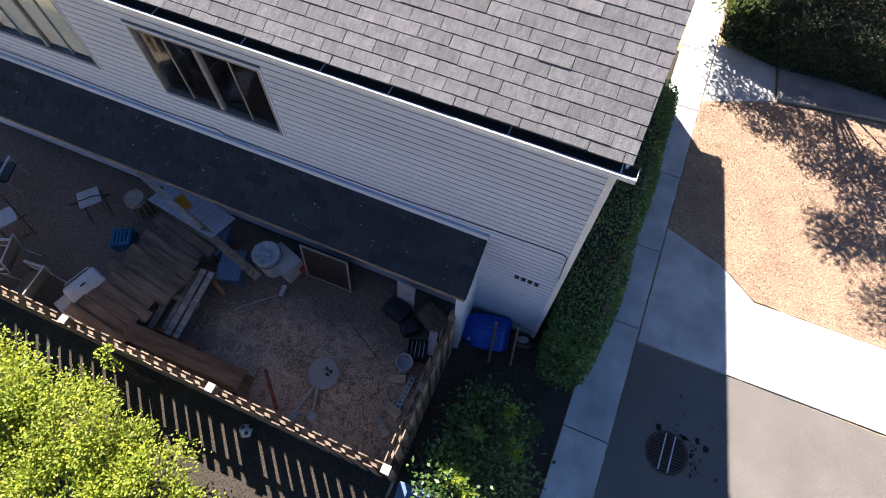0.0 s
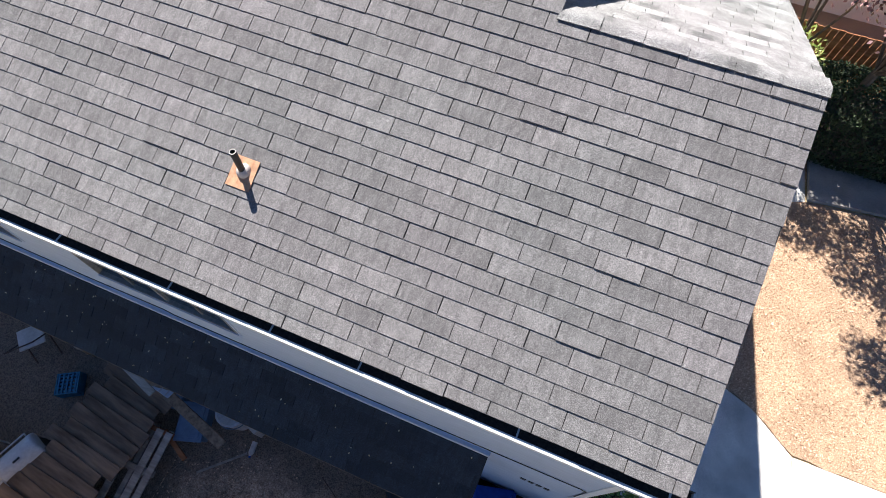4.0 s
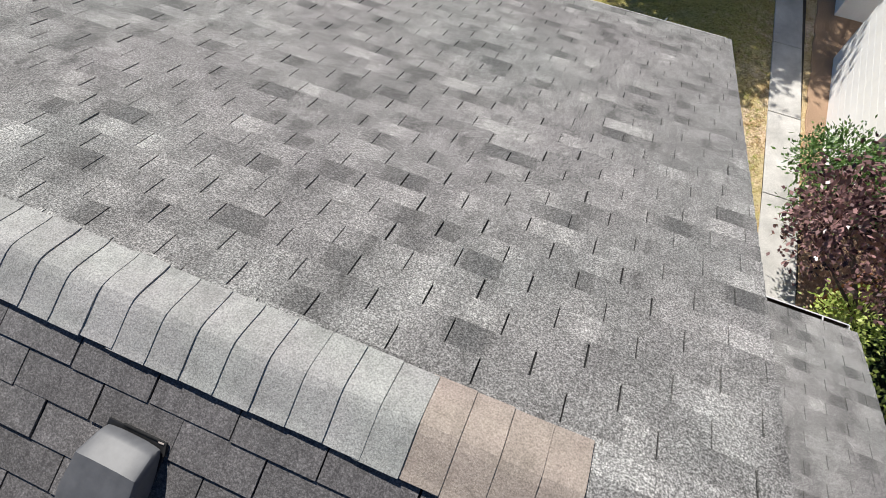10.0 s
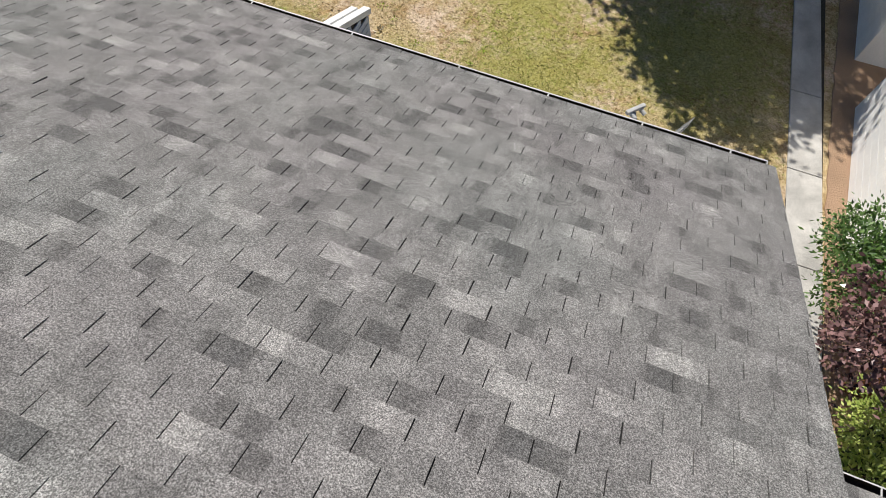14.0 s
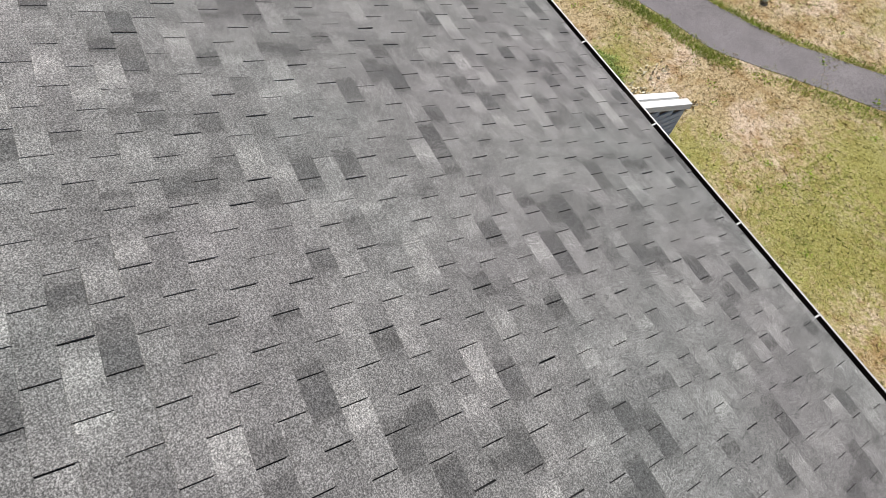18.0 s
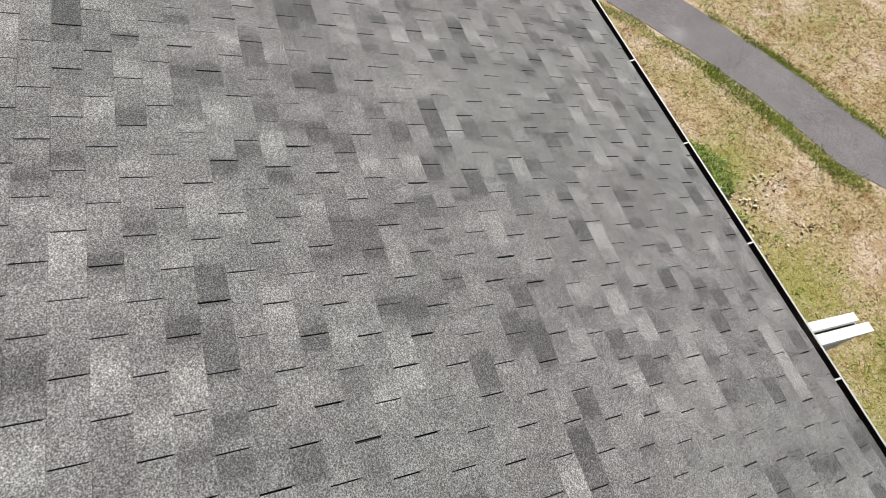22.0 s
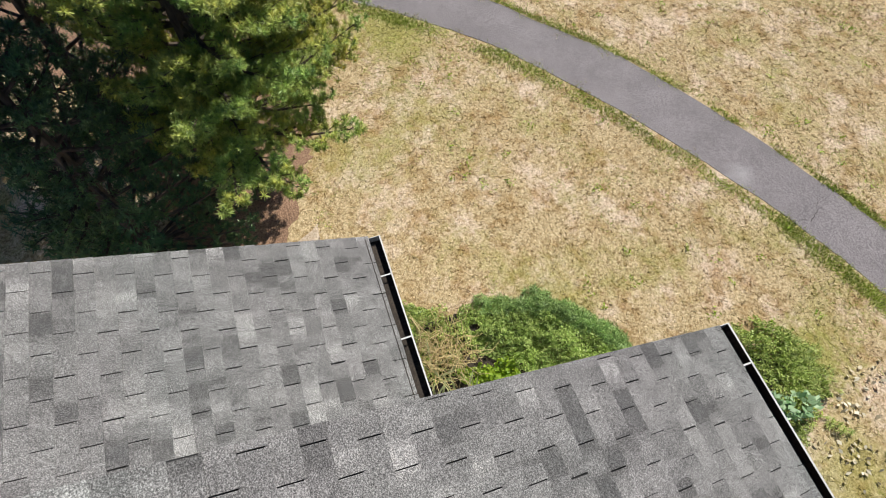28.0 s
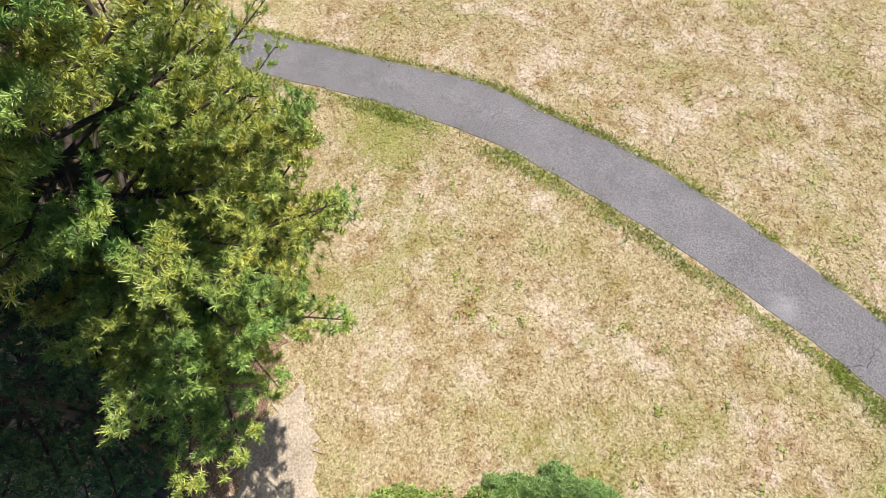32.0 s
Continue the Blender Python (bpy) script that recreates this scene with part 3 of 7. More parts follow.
tagged(patch("garden_soil", [(-0.9, -6), (1.26, -6), (1.26, 11.4), (0.2, 11.4), (0.2, 3.4), (-0.9, 3.4)], M_SOIL, 0.016), "dark damp garden soil beside the house", "ground", kind="structure")
tagged(patch("mulch_bed", [(2.05, 6.54), (3.16, 6.14), (3.87, 5.62), (9, 5.64), (9, 11.6), (5.9, 11.0), (3.6, 10.72), (2.05, 10.05)], M_MULCH, 0.03, wobble=0.02), "reddish bark mulch bed", "ground", kind="structure")
tagged(patch("mulch_strip", [(1.9, 12.3), (9, 12.3), (9, 26), (1.5, 26), (1.7, 17.5), (1.95, 14.3)], M_MULCH, 0.025, wobble=0.02), "bark mulch strip beside the walkway", "ground", kind="structure")
tagged(patch("driveway", [(2.055, -14), (14, -14), (14, 4.08), (3.87, 4.05), (2.055, 4.02)], M_ASPHALT, 0.012, wobble=0.004), "dark grey worn asphalt driveway", "road", kind="structure")


def slab(name, outline, label, lift=0.035, material=M_CONCRETE):
    ob = patch(name, outline, material, lift, 0.08, 0.0, 50)
    return tagged(ob, label, "pavement", kind="structure")


def walkway():
    """Concrete walk along the east side, cast in slabs with open joints."""
    base = patch("walkway", [(1.27, -8), (2.03, -8), (2.03, 12), (1.93, 14.3), (1.64, 17.5), (1.2, 24), (0.5, 24), (0.95, 17.5), (1.2, 14), (1.27, 12)], M_SOIL, 0.02)
    tagged(base, "grey concrete walkway cast in slabs", "pavement", kind="structure")
    cuts = [-8, -3.2, -1.4, 0.4, 2.16, 4.27, 5.94, 7.8, 9.73, 11.6, 13.4, 16.0, 18.2, 20.4, 24]

    def edge(y):
        if y < 12:
            return 1.27, 2.03
        if y < 14.15:
            k = (y - 12) / 2.15
            return 1.27 - 0.07 * k, 2.03 - 0.1 * k
        k = (y - 14.15) / 3.35
        return 1.2 - 0.25 * k, 1.93 - 0.29 * k

    for a, b in zip(cuts, cuts[1:]):
        (l0, r0), (l1, r1) = edge(a), edge(b)
        g = 0.008
        bm = bmesh.new()
        z0 = 0.035
        co = [(l0, a + g), (r0, a + g), (r1, b - g), (l1, b - g)]
        vs = [bm.verts.new((x, y, gz(x, y) + z)) for z in (-0.06, z0) for x, y in co]
        for f in ((7, 6, 5, 4), (0, 1, 5, 4), (1, 2, 6, 5), (2, 3, 7, 6), (3, 0, 4, 7)):
            bm.faces.new([vs[i] for i in f])
        bmesh.ops.recalc_face_normals(bm, faces=bm.faces[:])
        bmesh.ops.bevel(bm, geom=[e for e in bm.edges if all(v.co.z > 0.02 for v in e.verts)], offset=0.006, segments=1, affect="EDGES")
        part("slab", bm, M_CONCRETE, base)


walkway()
slab("apron", [(2.06, 4.05), (3.86, 4.07), (3.86, 5.6), (3.15, 6.13), (2.06, 6.53)], "grey concrete driveway apron", 0.03)
slab("sidewalk", [(3.88, 4.07), (12, 4.15), (12, 5.66), (3.88, 5.6)], "pale concrete sidewalk in full sun", 0.032)
slab("side_walk", [(2.05, 10.07), (3.55, 10.7), (3.42, 11.75), (2.05, 11.95)], "concrete side path", 0.033)
slab("side_step", [(3.58, 10.72), (9, 11.5), (9, 13), (3.45, 11.9)], "concrete side path one step up, darkened as in shade", 0.12, M_SHADECONCRETE)


def footpath():
    """The curved asphalt path over the rear lawn."""
    near = [(-24.5, 7.6), (-23.4, 9.4), (-22.2, 11.1), (-21.0, 12.75), (-20.0, 13.95), (-18.5, 15.4), (-16.1, 17.08), (-13.55, 18.52), (-12.0, 19.22), (-10.85, 19.64), (-9.45, 20.05), (-8.0, 21.05), (-5.5, 22.9), (-2, 26), (4, 32)]
    far = [(-25.8, 8.2), (-24.6, 9.9), (-23.4, 11.4), (-22.3, 12.95), (-20.6, 15.3), (-19.05, 16.6), (-17.5, 17.85), (-15.1, 19.2), (-12.95, 20.18), (-11.9, 20.58), (-10.2, 21.18), (-8.7, 21.9), (-6.3, 23.7), (-2.8, 26.9), (3.2, 33)]

    def smooth_line(p):
        out = []
        for i in range(len(p) - 1):
            p0, p1, p2, p3 = (Vector(p[max(0, min(len(p) - 1, i + d))]) for d in (-1, 0, 1, 2))
            for k in range(6):
                t = k / 6
                out.append(0.5 * (2 * p1 + (p2 - p0) * t + (2 * p0 - 5 * p1 + 4 * p2 - p3) * t * t + (3 * p1 - p0 - 3 * p2 + p3) * t ** 3))
        return out

    a, b = smooth_line(near), smooth_line(far)
    rng = random.Random(5)
    bm = bmesh.new()
    rows = []
    for p, q in zip(a, b):
        n = (q - p).normalized()
        p, q = p + n * rng.uniform(-0.02, 0.02), q + n * rng.uniform(-0.02, 0.02)
        rows.append([bm.verts.new((v.x, v.y, gz(v.x, v.y) + h)) for v, h in ((p, -0.02), (p, 0.008), (p.lerp(q, 0.5), 0.016), (q, 0.008), (q, -0.02))])
    for r, s in zip(rows, rows[1:]):
        for i in range(4):
            bm.faces.new((r[i], s[i], s[i + 1], r[i + 1]))
    bmesh.ops.recalc_face_normals(bm, faces=bm.faces[:])
    ob = mesh_object("footpath", bm, M_PATH)
    return tagged(ob, "curved grey asphalt footpath across the lawn", "path", kind="structure"), a, b


FOOTPATH, PATH_NEAR, PATH_FAR = footpath()


def path_cracks():
    """Thin wandering cracks across the footpath, and a pale worn spot."""
    rng = random.Random(29)
    for i, p, q, a0, a1 in ((27, Vector((-19.15, 14.9)), Vector((-19.95, 15.6)), 0.0, 1.0), (49, Vector((-12.45, 19.1)), Vector((-12.9, 20.1)), 0.0, 0.9)):
        bm = bmesh.new()
        row = None
        for k in range(15):
            c = p.lerp(q, a0 + (a1 - a0) * k / 14)
            x, y = c.x + rng.uniform(-0.035, 0.035) + 0.1 * math.sin(k * 0.6 + i), c.y + rng.uniform(-0.03, 0.03)
            w = rng.uniform(0.002, 0.006)
            cur = [bm.verts.new((x + s * w, y + s * w * 0.4, gz(x, y) + 0.0195)) for s in (-1, 1)]
            if row:
                bm.faces.new((row[0], row[1], cur[1], cur[0]))
            row = cur
        bmesh.ops.recalc_face_normals(bm, faces=bm.faces[:])
        part("crack", bm, M_CRACK, FOOTPATH)


path_cracks()

# ---- house ----
K = 0.4188
RIDGE_Y, RIDGE_Z = 8.274, 7.4815
X_W, X_E = -10.36, -1.6
LOW_E_X, LOW_W_X = 0.42, -12.4
LOW_Y_E, LOW_Y_W = 5.95, 6.1
S_EAVE, N_EAVE = 3.3, 13.1
E_EAVE, W_EAVE = 11.05, 10.85


def z_south(y):
    return RIDGE_Z - K * (RIDGE_Y - y)


def z_north(y):
    return RIDGE_Z - K * (y - RIDGE_Y)


def z_low_e(y):
    return z_south(LOW_Y_E) - K * (y - LOW_Y_E)


def z_low_w(y):
    return z_south(LOW_Y_W) - K * (y - LOW_Y_W)


def roof_deck(name, x0, x1, ya, yb, zf, label):
    """A sloping deck under the shingles, 12 cm thick."""
    bm = bmesh.new()
    co = [(x, y, zf(y) + d) for d in (-0.02 - 0.025 * (name == 'roof_porch'), -0.006) for x, y in ((x0, ya), (x1, ya), (x1, yb), (x0, yb))]
    vs = [bm.verts.new(c) for c in co]
    for f in ((3, 2, 1, 0), (4, 5, 6, 7), (0, 1, 5, 4), (1, 2, 6, 5), (2, 3, 7, 6), (3, 0, 4, 7)):
        bm.faces.new([vs[i] for i in f])
    bmesh.ops.recalc_face_normals(bm, faces=bm.faces[:])
    ob = mesh_object(name, bm, M_FELT)
    return tagged(ob, label, "roof", kind="structure")


ROOFS = {
    "south": roof_deck("roof_south", X_W, X_E, S_EAVE, RIDGE_Y - 0.01, z_south, "south roof slope of weathered grey tab shingles"),
    "north": roof_deck("roof_north", X_W, X_E, RIDGE_Y + 0.01, N_EAVE, z_north, "north roof slope of blended grey shingles"),
    "low_es": roof_deck("roof_low_east_south", X_E + 0.005, LOW_E_X, S_EAVE, LOW_Y_E - 0.01, z_south, "lower east roof slope of weathered grey shingles"),
    "low_en": roof_deck("roof_low_east_north", X_E + 0.005, LOW_E_X, LOW_Y_E + 0.01, E_EAVE, z_low_e, "lower east roof slope of pale grey shingles"),
    "low_ws": roof_deck("roof_low_west_south", LOW_W_X, X_W - 0.005, S_EAVE, LOW_Y_W - 0.01, z_south, "lower west roof slope of grey shingles"),
    "low_wn": roof_deck("roof_low_west_north", LOW_W_X, X_W - 0.005, LOW_Y_W + 0.01, W_EAVE, z_low_w, "lower west roof slope of blended grey shingles"),
}


def house_walls():
    def wall(name, x0, x1, y0, y1, z0, z1, label="white lap siding wall"):
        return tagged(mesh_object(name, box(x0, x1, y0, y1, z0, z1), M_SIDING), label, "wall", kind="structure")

    # south wall with two window openings
    zt = 5.2
    wins = [(-8.42, -6.62, 3.64, 4.76), (-5.52, -3.7, 3.64, 4.76)]
    bm = bmesh.new()
    xs = [-12.2] + [v for w in wins for v in w[:2]] + [0.34]
    for i in range(0, len(xs), 2):
        boxes_mesh(bm, xs[i], xs[i + 1], 3.38, 3.56, 0, zt)
    for x0, x1, z0, z1 in wins:
        boxes_mesh(bm, x0, x1, 3.38, 3.56, 0, z0)
        boxes_mesh(bm, x0, x1, 3.38, 3.56, z1, zt)
    ws = tagged(mesh_object("wall_south", bm, M_GROOVE), "white lap siding wall with two sliding windows", "wall", kind="structure")
    # lap boards
    z, n = 0.15, 0
    while z < zt - 0.05:
        spans = [(-12.2, 0.34)]
        for x0, x1, z0, z1 in wins:
            if z + 0.09 > z0 - 0.034 and z < z1 + 0.034:
                spans = [s for a, b in spans for s in (((a, x0 - 0.036), (x1 + 0.036, b)) if a < x0 < b else ((a, b),))]
        for a, b in spans:
            if b - a < 0.05:
                continue
            m = bmesh.new()
            vs = [m.verts.new((x, y, zz)) for x in (a, b) for y, zz in ((3.3795, z), (3.369, z), (3.373, z + 0.084), (3.3795, z + 0.084))]
            for f in ((0, 1, 5, 4), (1, 2, 6, 5), (2, 3, 7, 6), (0, 3, 2, 1), (4, 5, 6, 7)):
                m.faces.new([vs[i] for i in f])
            bmesh.ops.recalc_face_normals(m, faces=m.faces[:])
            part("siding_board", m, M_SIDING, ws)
        z += 0.102
        n += 1
    wall("wall_east", 0.18, 0.34, 3.57, 10.8, 0, 4.35)
    wall("wall_east_north", -1.8, 0.17, 10.64, 10.8, 0, 4.3)
    wall("wall_north", -10.1, -1.8, 12.7, 12.86, 0, 5.3)
    wall("wall_west", -12.2, -12.04, 3.57, 10.6, 0, 4.4)
    wall("wall_west_north", -12.03, -10.1, 10.44, 10.6, 0, 4.5)
    wall("wall_north_east_return", -1.96, -1.8, 10.81, 12.69, 0, 5.3)
    wall("wall_north_west_return", -10.1, -9.94, 10.61, 12.69, 0, 5.3)
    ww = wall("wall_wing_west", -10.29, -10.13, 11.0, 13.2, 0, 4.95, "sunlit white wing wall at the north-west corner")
    # sun on this wall put in as a brighter white than the siding
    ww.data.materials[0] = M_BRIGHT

    def gable(name, x0, x1, outline):
        bm = bmesh.new()
        a = [bm.verts.new((x0, y, z)) for y, z in outline]
        b = [bm.verts.new((x1, y, z)) for y, z in outline]
        bm.faces.new(a)
        bm.faces.new(b[::-1])
        for i in range(len(a)):
            j = (i + 1) % len(a)
            bm.faces.new((a[i], b[i], b[j], a[j]))
        bmesh.ops.recalc_face_normals(bm, faces=bm.faces[:])
        tagged(mesh_object(name, bm, M_SIDING), "white siding gable wall", "wall", kind="structure")

    g = 0.15
    gable("gable_east", -1.9, -1.76, [(4.3, z_south(4.3) - g), (12.69, 5.3), (12.69, z_north(12.69) - g), (RIDGE_Y, RIDGE_Z - g)])
    gable("gable_west", -10.08, -9.94, [(4.3, z_south(4.3) - g), (12.69, 5.3), (12.69, z_north(12.69) - g), (RIDGE_Y, RIDGE_Z - g)])
    gable("gable_low_east", 0.185, 0.335, [(3.57, 4.351), (10.79, 4.351), (LOW_Y_E, z_south(LOW_Y_E) - g), (3.57, z_south(3.57) - g)])
    gable("gable_low_west", -12.19, -12.045, [(3.57, 4.401), (10.59, 4.401), (10.59, z_low_w(10.59) - g), (LOW_Y_W, z_south(LOW_Y_W) - g), (3.57, z_south(3.57) - g)])
    # corner boards, frieze and flashing strip
    tagged(mesh_object("corner_trim", box(0.285, 0.362, 3.36, 3.45, 0.05, 5.18, 0.004), M_TRIM), "white corner board", "trim", kind="structure")
    tagged(mesh_object("frieze_trim", box(-12.2, 0.34, 3.362, 3.398, 5.13, 5.19, 0.003), M_SIDING), "white frieze board under the eave", "trim", kind="structure")
    tagged(mesh_object("soffit_south", box(-12.35, 0.38, 3.3, 3.57, 5.2, 5.23), M_SOFFIT), "boxed soffit under the south eave", "ceiling", kind="structure")
    tagged(mesh_object("soffit_north", box(X_W, X_E, 12.86, 13.08, 5.28, 5.31), M_SOFFIT), "boxed soffit under the north eave", "ceiling", kind="structure")
    return wins


WINDOWS = house_walls()


def window(name, x0, x1, z0, z1, backing, label):
    w = thing(name, label, "window", kind="structure", at=pose(0, 0, 0))
    y = 3.41
    t = 0.03
    fr = merged(box(x0, x1, y - 0.05, y + 0.05, z0, z0 + t), box(x0, x1, y - 0.05, y + 0.05, z1 - t, z1), box(x0, x0 + t, y - 0.05, y + 0.05, z0 + t, z1 - t), box(x1 - t, x1, y - 0.05, y + 0.05, z0 + t, z1 - t))
    part("window_frame", fr, M_SASH, w)
    for a, b in ((x0 - 0.035, x0), (x1, x1 + 0.035)):
        part("casing", box(a, b, 3.362, 3.4, z0 - 0.035, z1 + 0.035, 0.003), M_SIDING, w)
    part("head_casing", box(x0, x1, 3.36, 3.4, z1, z1 + 0.035, 0.003), M_SIDING, w)
    part("window_sill", box(x0, x1, 3.345, 3.4, z0 - 0.035, z0, 0.004), M_SIDING, w)
    xm = (x0 + x1) / 2
    part("mullion", box(xm - 0.03, xm + 0.03, y - 0.03, y + 0.03, z0 + t, z1 - t), M_SASH, w)
    for a, b in ((x0 + t, xm - 0.03), (xm + 0.03, x1 - t)):
        g = part("pane", box(a, b, y - 0.003, y + 0.003, z0 + t, z1 - t), M_GLASS, w)
        g.visible_shadow = False
        c = a + (b - a) * 0.5
        part("glazing_bar", box(c - 0.008, c + 0.008, y - 0.02, y - 0.005, z0 + t, z1 - t), M_SASH, w)
    # a teal sheet close behind the panes in place of reflected sky
    if backing is M_SKYTEAL:
        part("reflection_sheet", box(x0 + 0.002, x1 - 0.002, y + 0.055, y + 0.07, z0 + 0.002, z1 - 0.002), backing, w)
        return w
    back = 1.6
    part("room_backing", merged(box(x0 - 0.25, x1 + 0.25, y + back, y + 1.65, z0 - 0.6, z1 + 0.3), box(x0 - 0.25, x0 - 0.2, y + 0.16, y + back - 0.001, z0 - 0.6, z1 + 0.3), box(x1 + 0.2, x1 + 0.25, y + 0.16, y + back - 0.001, z0 - 0.6, z1 + 0.3), box(x0 - 0.2, x1 + 0.2, y + 0.16, y + back - 0.001, z0 - 0.6, z0 - 0.55), box(x0 - 0.2, x1 + 0.2, y + 0.16, y + back - 0.001, z1 + 0.25, z1 + 0.3)), backing, w)
    return w


window("window_1", *WINDOWS[0], M_SKYTEAL, "wide sliding window with a drawn pale blind")
window("window_2", *WINDOWS[1], M_ROOM, "wide sliding window with dark glass")


def gutter(name, x0, x1, y_in, y_out, z, label, xs, lip=0.034, deep=0.11):
    """A white K-style gutter: outer lip, floor, back and hangers; its end caps."""
    g = thing(name, label, "gutter", kind="structure", at=pose(0, 0, 0))
    s = 1 if y_out > y_in else -1
    t = 0.006

    def bx(a, b, c, d, e, f):
        return box(a, b, min(c, d), max(c, d), e, f)

    part("outer_face", merged(bx(x0, x1, y_out - s * t, y_out, z - deep, z), bx(x0, x1, y_out - s * lip, y_out - s * 0.0061, z - 0.005, z)), M_TRIM, g)
    # floor, back and a dark liner that imitates shadow behind the lip
    part("trough", merged(bx(x0 + t, x1 - t, y_in, y_out - s * 0.0062, z - deep, z - deep + 0.025), bx(x0 + t, x1 - t, y_in, y_in + s * 0.006, z - deep + 0.0255, z + 0.03), bx(x0 + t, x1 - t, y_out - s * 0.01, y_out - s * 0.0062, z - deep + 0.0255, z - 0.0055)), M_DIRTSHADOW, g)
    for x in (x0, x1):
        part("end_cap", bx(x - t / 2, x + t / 2, y_in, y_out, z - deep, z - 0.001), M_TRIM, g)
    for x in xs:
        part("hanger", bx(x - 0.007, x + 0.007, y_in + s * 0.007, y_out - s * (lip + 0.001), z - 0.006, z - 0.001), M_TRIM, g)
    return g


gutter("gutter_south", LOW_W_X, 0.5, 3.33, 3.175, 5.29, "white metal gutter on the south eave", [0.35, -0.73, -1.97, -2.72, -3.64, -4.73, -5.7, -6.6, -7.5, -8.5, -9.5, -10.5, -11.5], 0.03, 0.06)
gutter("gutter_north", X_W - 0.01, -1.63, 13.08, 13.245, 5.36, "white metal gutter on the north eave", [-1.95, -2.75, -3.65, -4.55, -5.7, -6.85, -7.9, -8.95, -10.05], 0.014)
gutter("gutter_east_low", X_E + 0.16, 0.4, 11.04, 11.18, 4.28, "white metal gutter on the lower east eave", [-1.2, 0.15], 0.014)
gutter("gutter_west_low", -12.38, -10.37, 10.83, 10.985, 4.57, "white metal gutter on the lower west eave", [-11.95, -11.3, -10.6], 0.014)


def trim_boards():
    def rake(name, x, ya, yb, zf, w):
        b = box(x - w / 2, x + w / 2, 0, 1, -0.16, -0.02)
        for v in b.verts:
            y = ya + (yb - ya) * v.co.y
            v.co.y, v.co.z = y, zf(y) + v.co.z
        # rakes take the white raised for sun
        tagged(mesh_object(name, b, M_BRIGHT), "white rake board along the roof edge", "trim", kind="structure")

    rake("rake_trim_east_south", X_E - 0.03, 6.1, RIDGE_Y, z_south, 0.03)
    rake("rake_trim_east_north", X_E - 0.03, RIDGE_Y, N_EAVE, z_north, 0.03)
    rake("rake_trim_low_east_south", LOW_E_X - 0.03, S_EAVE, LOW_Y_E, z_south, 0.03)
    rake("rake_trim_low_east_north", LOW_E_X - 0.03, LOW_Y_E, E_EAVE, z_low_e, 0.03)
    rake("rake_trim_west_north", X_W + 0.03, RIDGE_Y, N_EAVE, z_north, 0.03)
    rake("rake_trim_low_west_north", LOW_W_X + 0.03, LOW_Y_W, W_EAVE, z_low_w, 0.03)


trim_boards()

# porch roof along the south wall
PORCH_Z0, PORCH_Z1, PORCH_Y0, PORCH_Y1 = 2.47, 2.97, 2.63, 3.37


def z_porch(y):
    return PORCH_Z1 - (PORCH_Z1 - PORCH_Z0) * (PORCH_Y1 - y) / (PORCH_Y1 - PORCH_Y0)


ROOFS["porch"] = roof_deck("roof_porch", -12.2, -0.77, PORCH_Y0, PORCH_Y1, z_porch, "lean-to porch roof, its dark shingles coloured as in shade")
tagged(mesh_object("porch_flashing", beam((-12.2, 3.35, 2.99), (-0.76, 3.35, 2.99), 0.05, 0.1, 0.003), M_SIDING), "painted metal wall flashing", "trim", kind="structure")
# the brown of the fascia stands for its shade
tagged(mesh_object("porch_fascia", box(-12.2, -0.78, 2.605, 2.63, 2.39, 2.455, 0.003), M_BROWN), "porch fascia board, coloured dark as in shade", "trim", kind="structure")
tagged(mesh_object("porch_side_wall", box(-0.92, -0.82, 2.66, 3.37, 0, 2.45), M_SIDING), "white siding wing wall of the porch", "wall", kind="structure")

def porch_litter():
    """Dry leaf scraps on the porch roof."""
    rng = np.random.default_rng(68)
    n = 90
    x, y = rng.uniform(-12, -0.9, n), rng.uniform(2.68, 3.3, n)
    c = np.stack([x, y, np.array([z_porch(v) for v in y]) + 0.014], 1)
    ob = quads("roof_litter", leaf_corners(c, rng, 0.026, 0.015, 0.8), M_DEADLEAF)
    tagged(ob, "small dry leaf scraps on the dark porch roof", "litter", kind="stuff")


porch_litter()

# wing wall that stands out from the north wall, its top sloping on like the roof
def wing_wall():
    y0, y1 = 12.87, 14.0

    def top(y):
        return z_north(y) - 0.2

    wing = thing("wing_wall", "siding wing wall under two white sloping cap boards", "wall", kind="structure", at=pose(0, 0, 0))
    # near-black core paints the shadow in the slot between the caps
    for xa, xb, m in ((-6.1, -5.98, M_DIRTSHADOW),):
        bm = bmesh.new()
        vs = [bm.verts.new(c) for x in (xa, xb) for c in ((x, y0, 0.1), (x, y1, 0.1), (x, y1, top(y1)), (x, y0, top(y0)))]
        for f in ((0, 1, 2, 3), (7, 6, 5, 4), (0, 4, 5, 1), (1, 5, 6, 2), (2, 6, 7, 3), (3, 7, 4, 0)):
            bm.faces.new([vs[i] for i in f])
        bmesh.ops.recalc_face_normals(bm, faces=bm.faces[:])
        part("core", bm, m, wing)
    z = 0.3
    while z < top(y0) - 0.06:
        y_end = min(y1, RIDGE_Y + (RIDGE_Z - 0.2 - z - 0.075) / K)
        for x0, x1 in ((-5.979, -5.966), (-6.114, -6.101)):
            part("siding_board", box(x0, x1, y0, y_end, z, z + 0.075, 0.002), M_SIDING, wing)
        z += 0.088
    for x0, x1, ye, lift in ((-6.145, -6.068, 13.98, 0.0), (-6.042, -5.955, 14.08, 0.0)):
        b = box(x0, x1, 0, 1, -0.03, 0.045, 0.004)
        for v in b.verts:
            y = 12.88 + (ye - 12.88) * v.co.y
            v.co.y, v.co.z = y, top(y) + v.co.z + 0.035 + lift
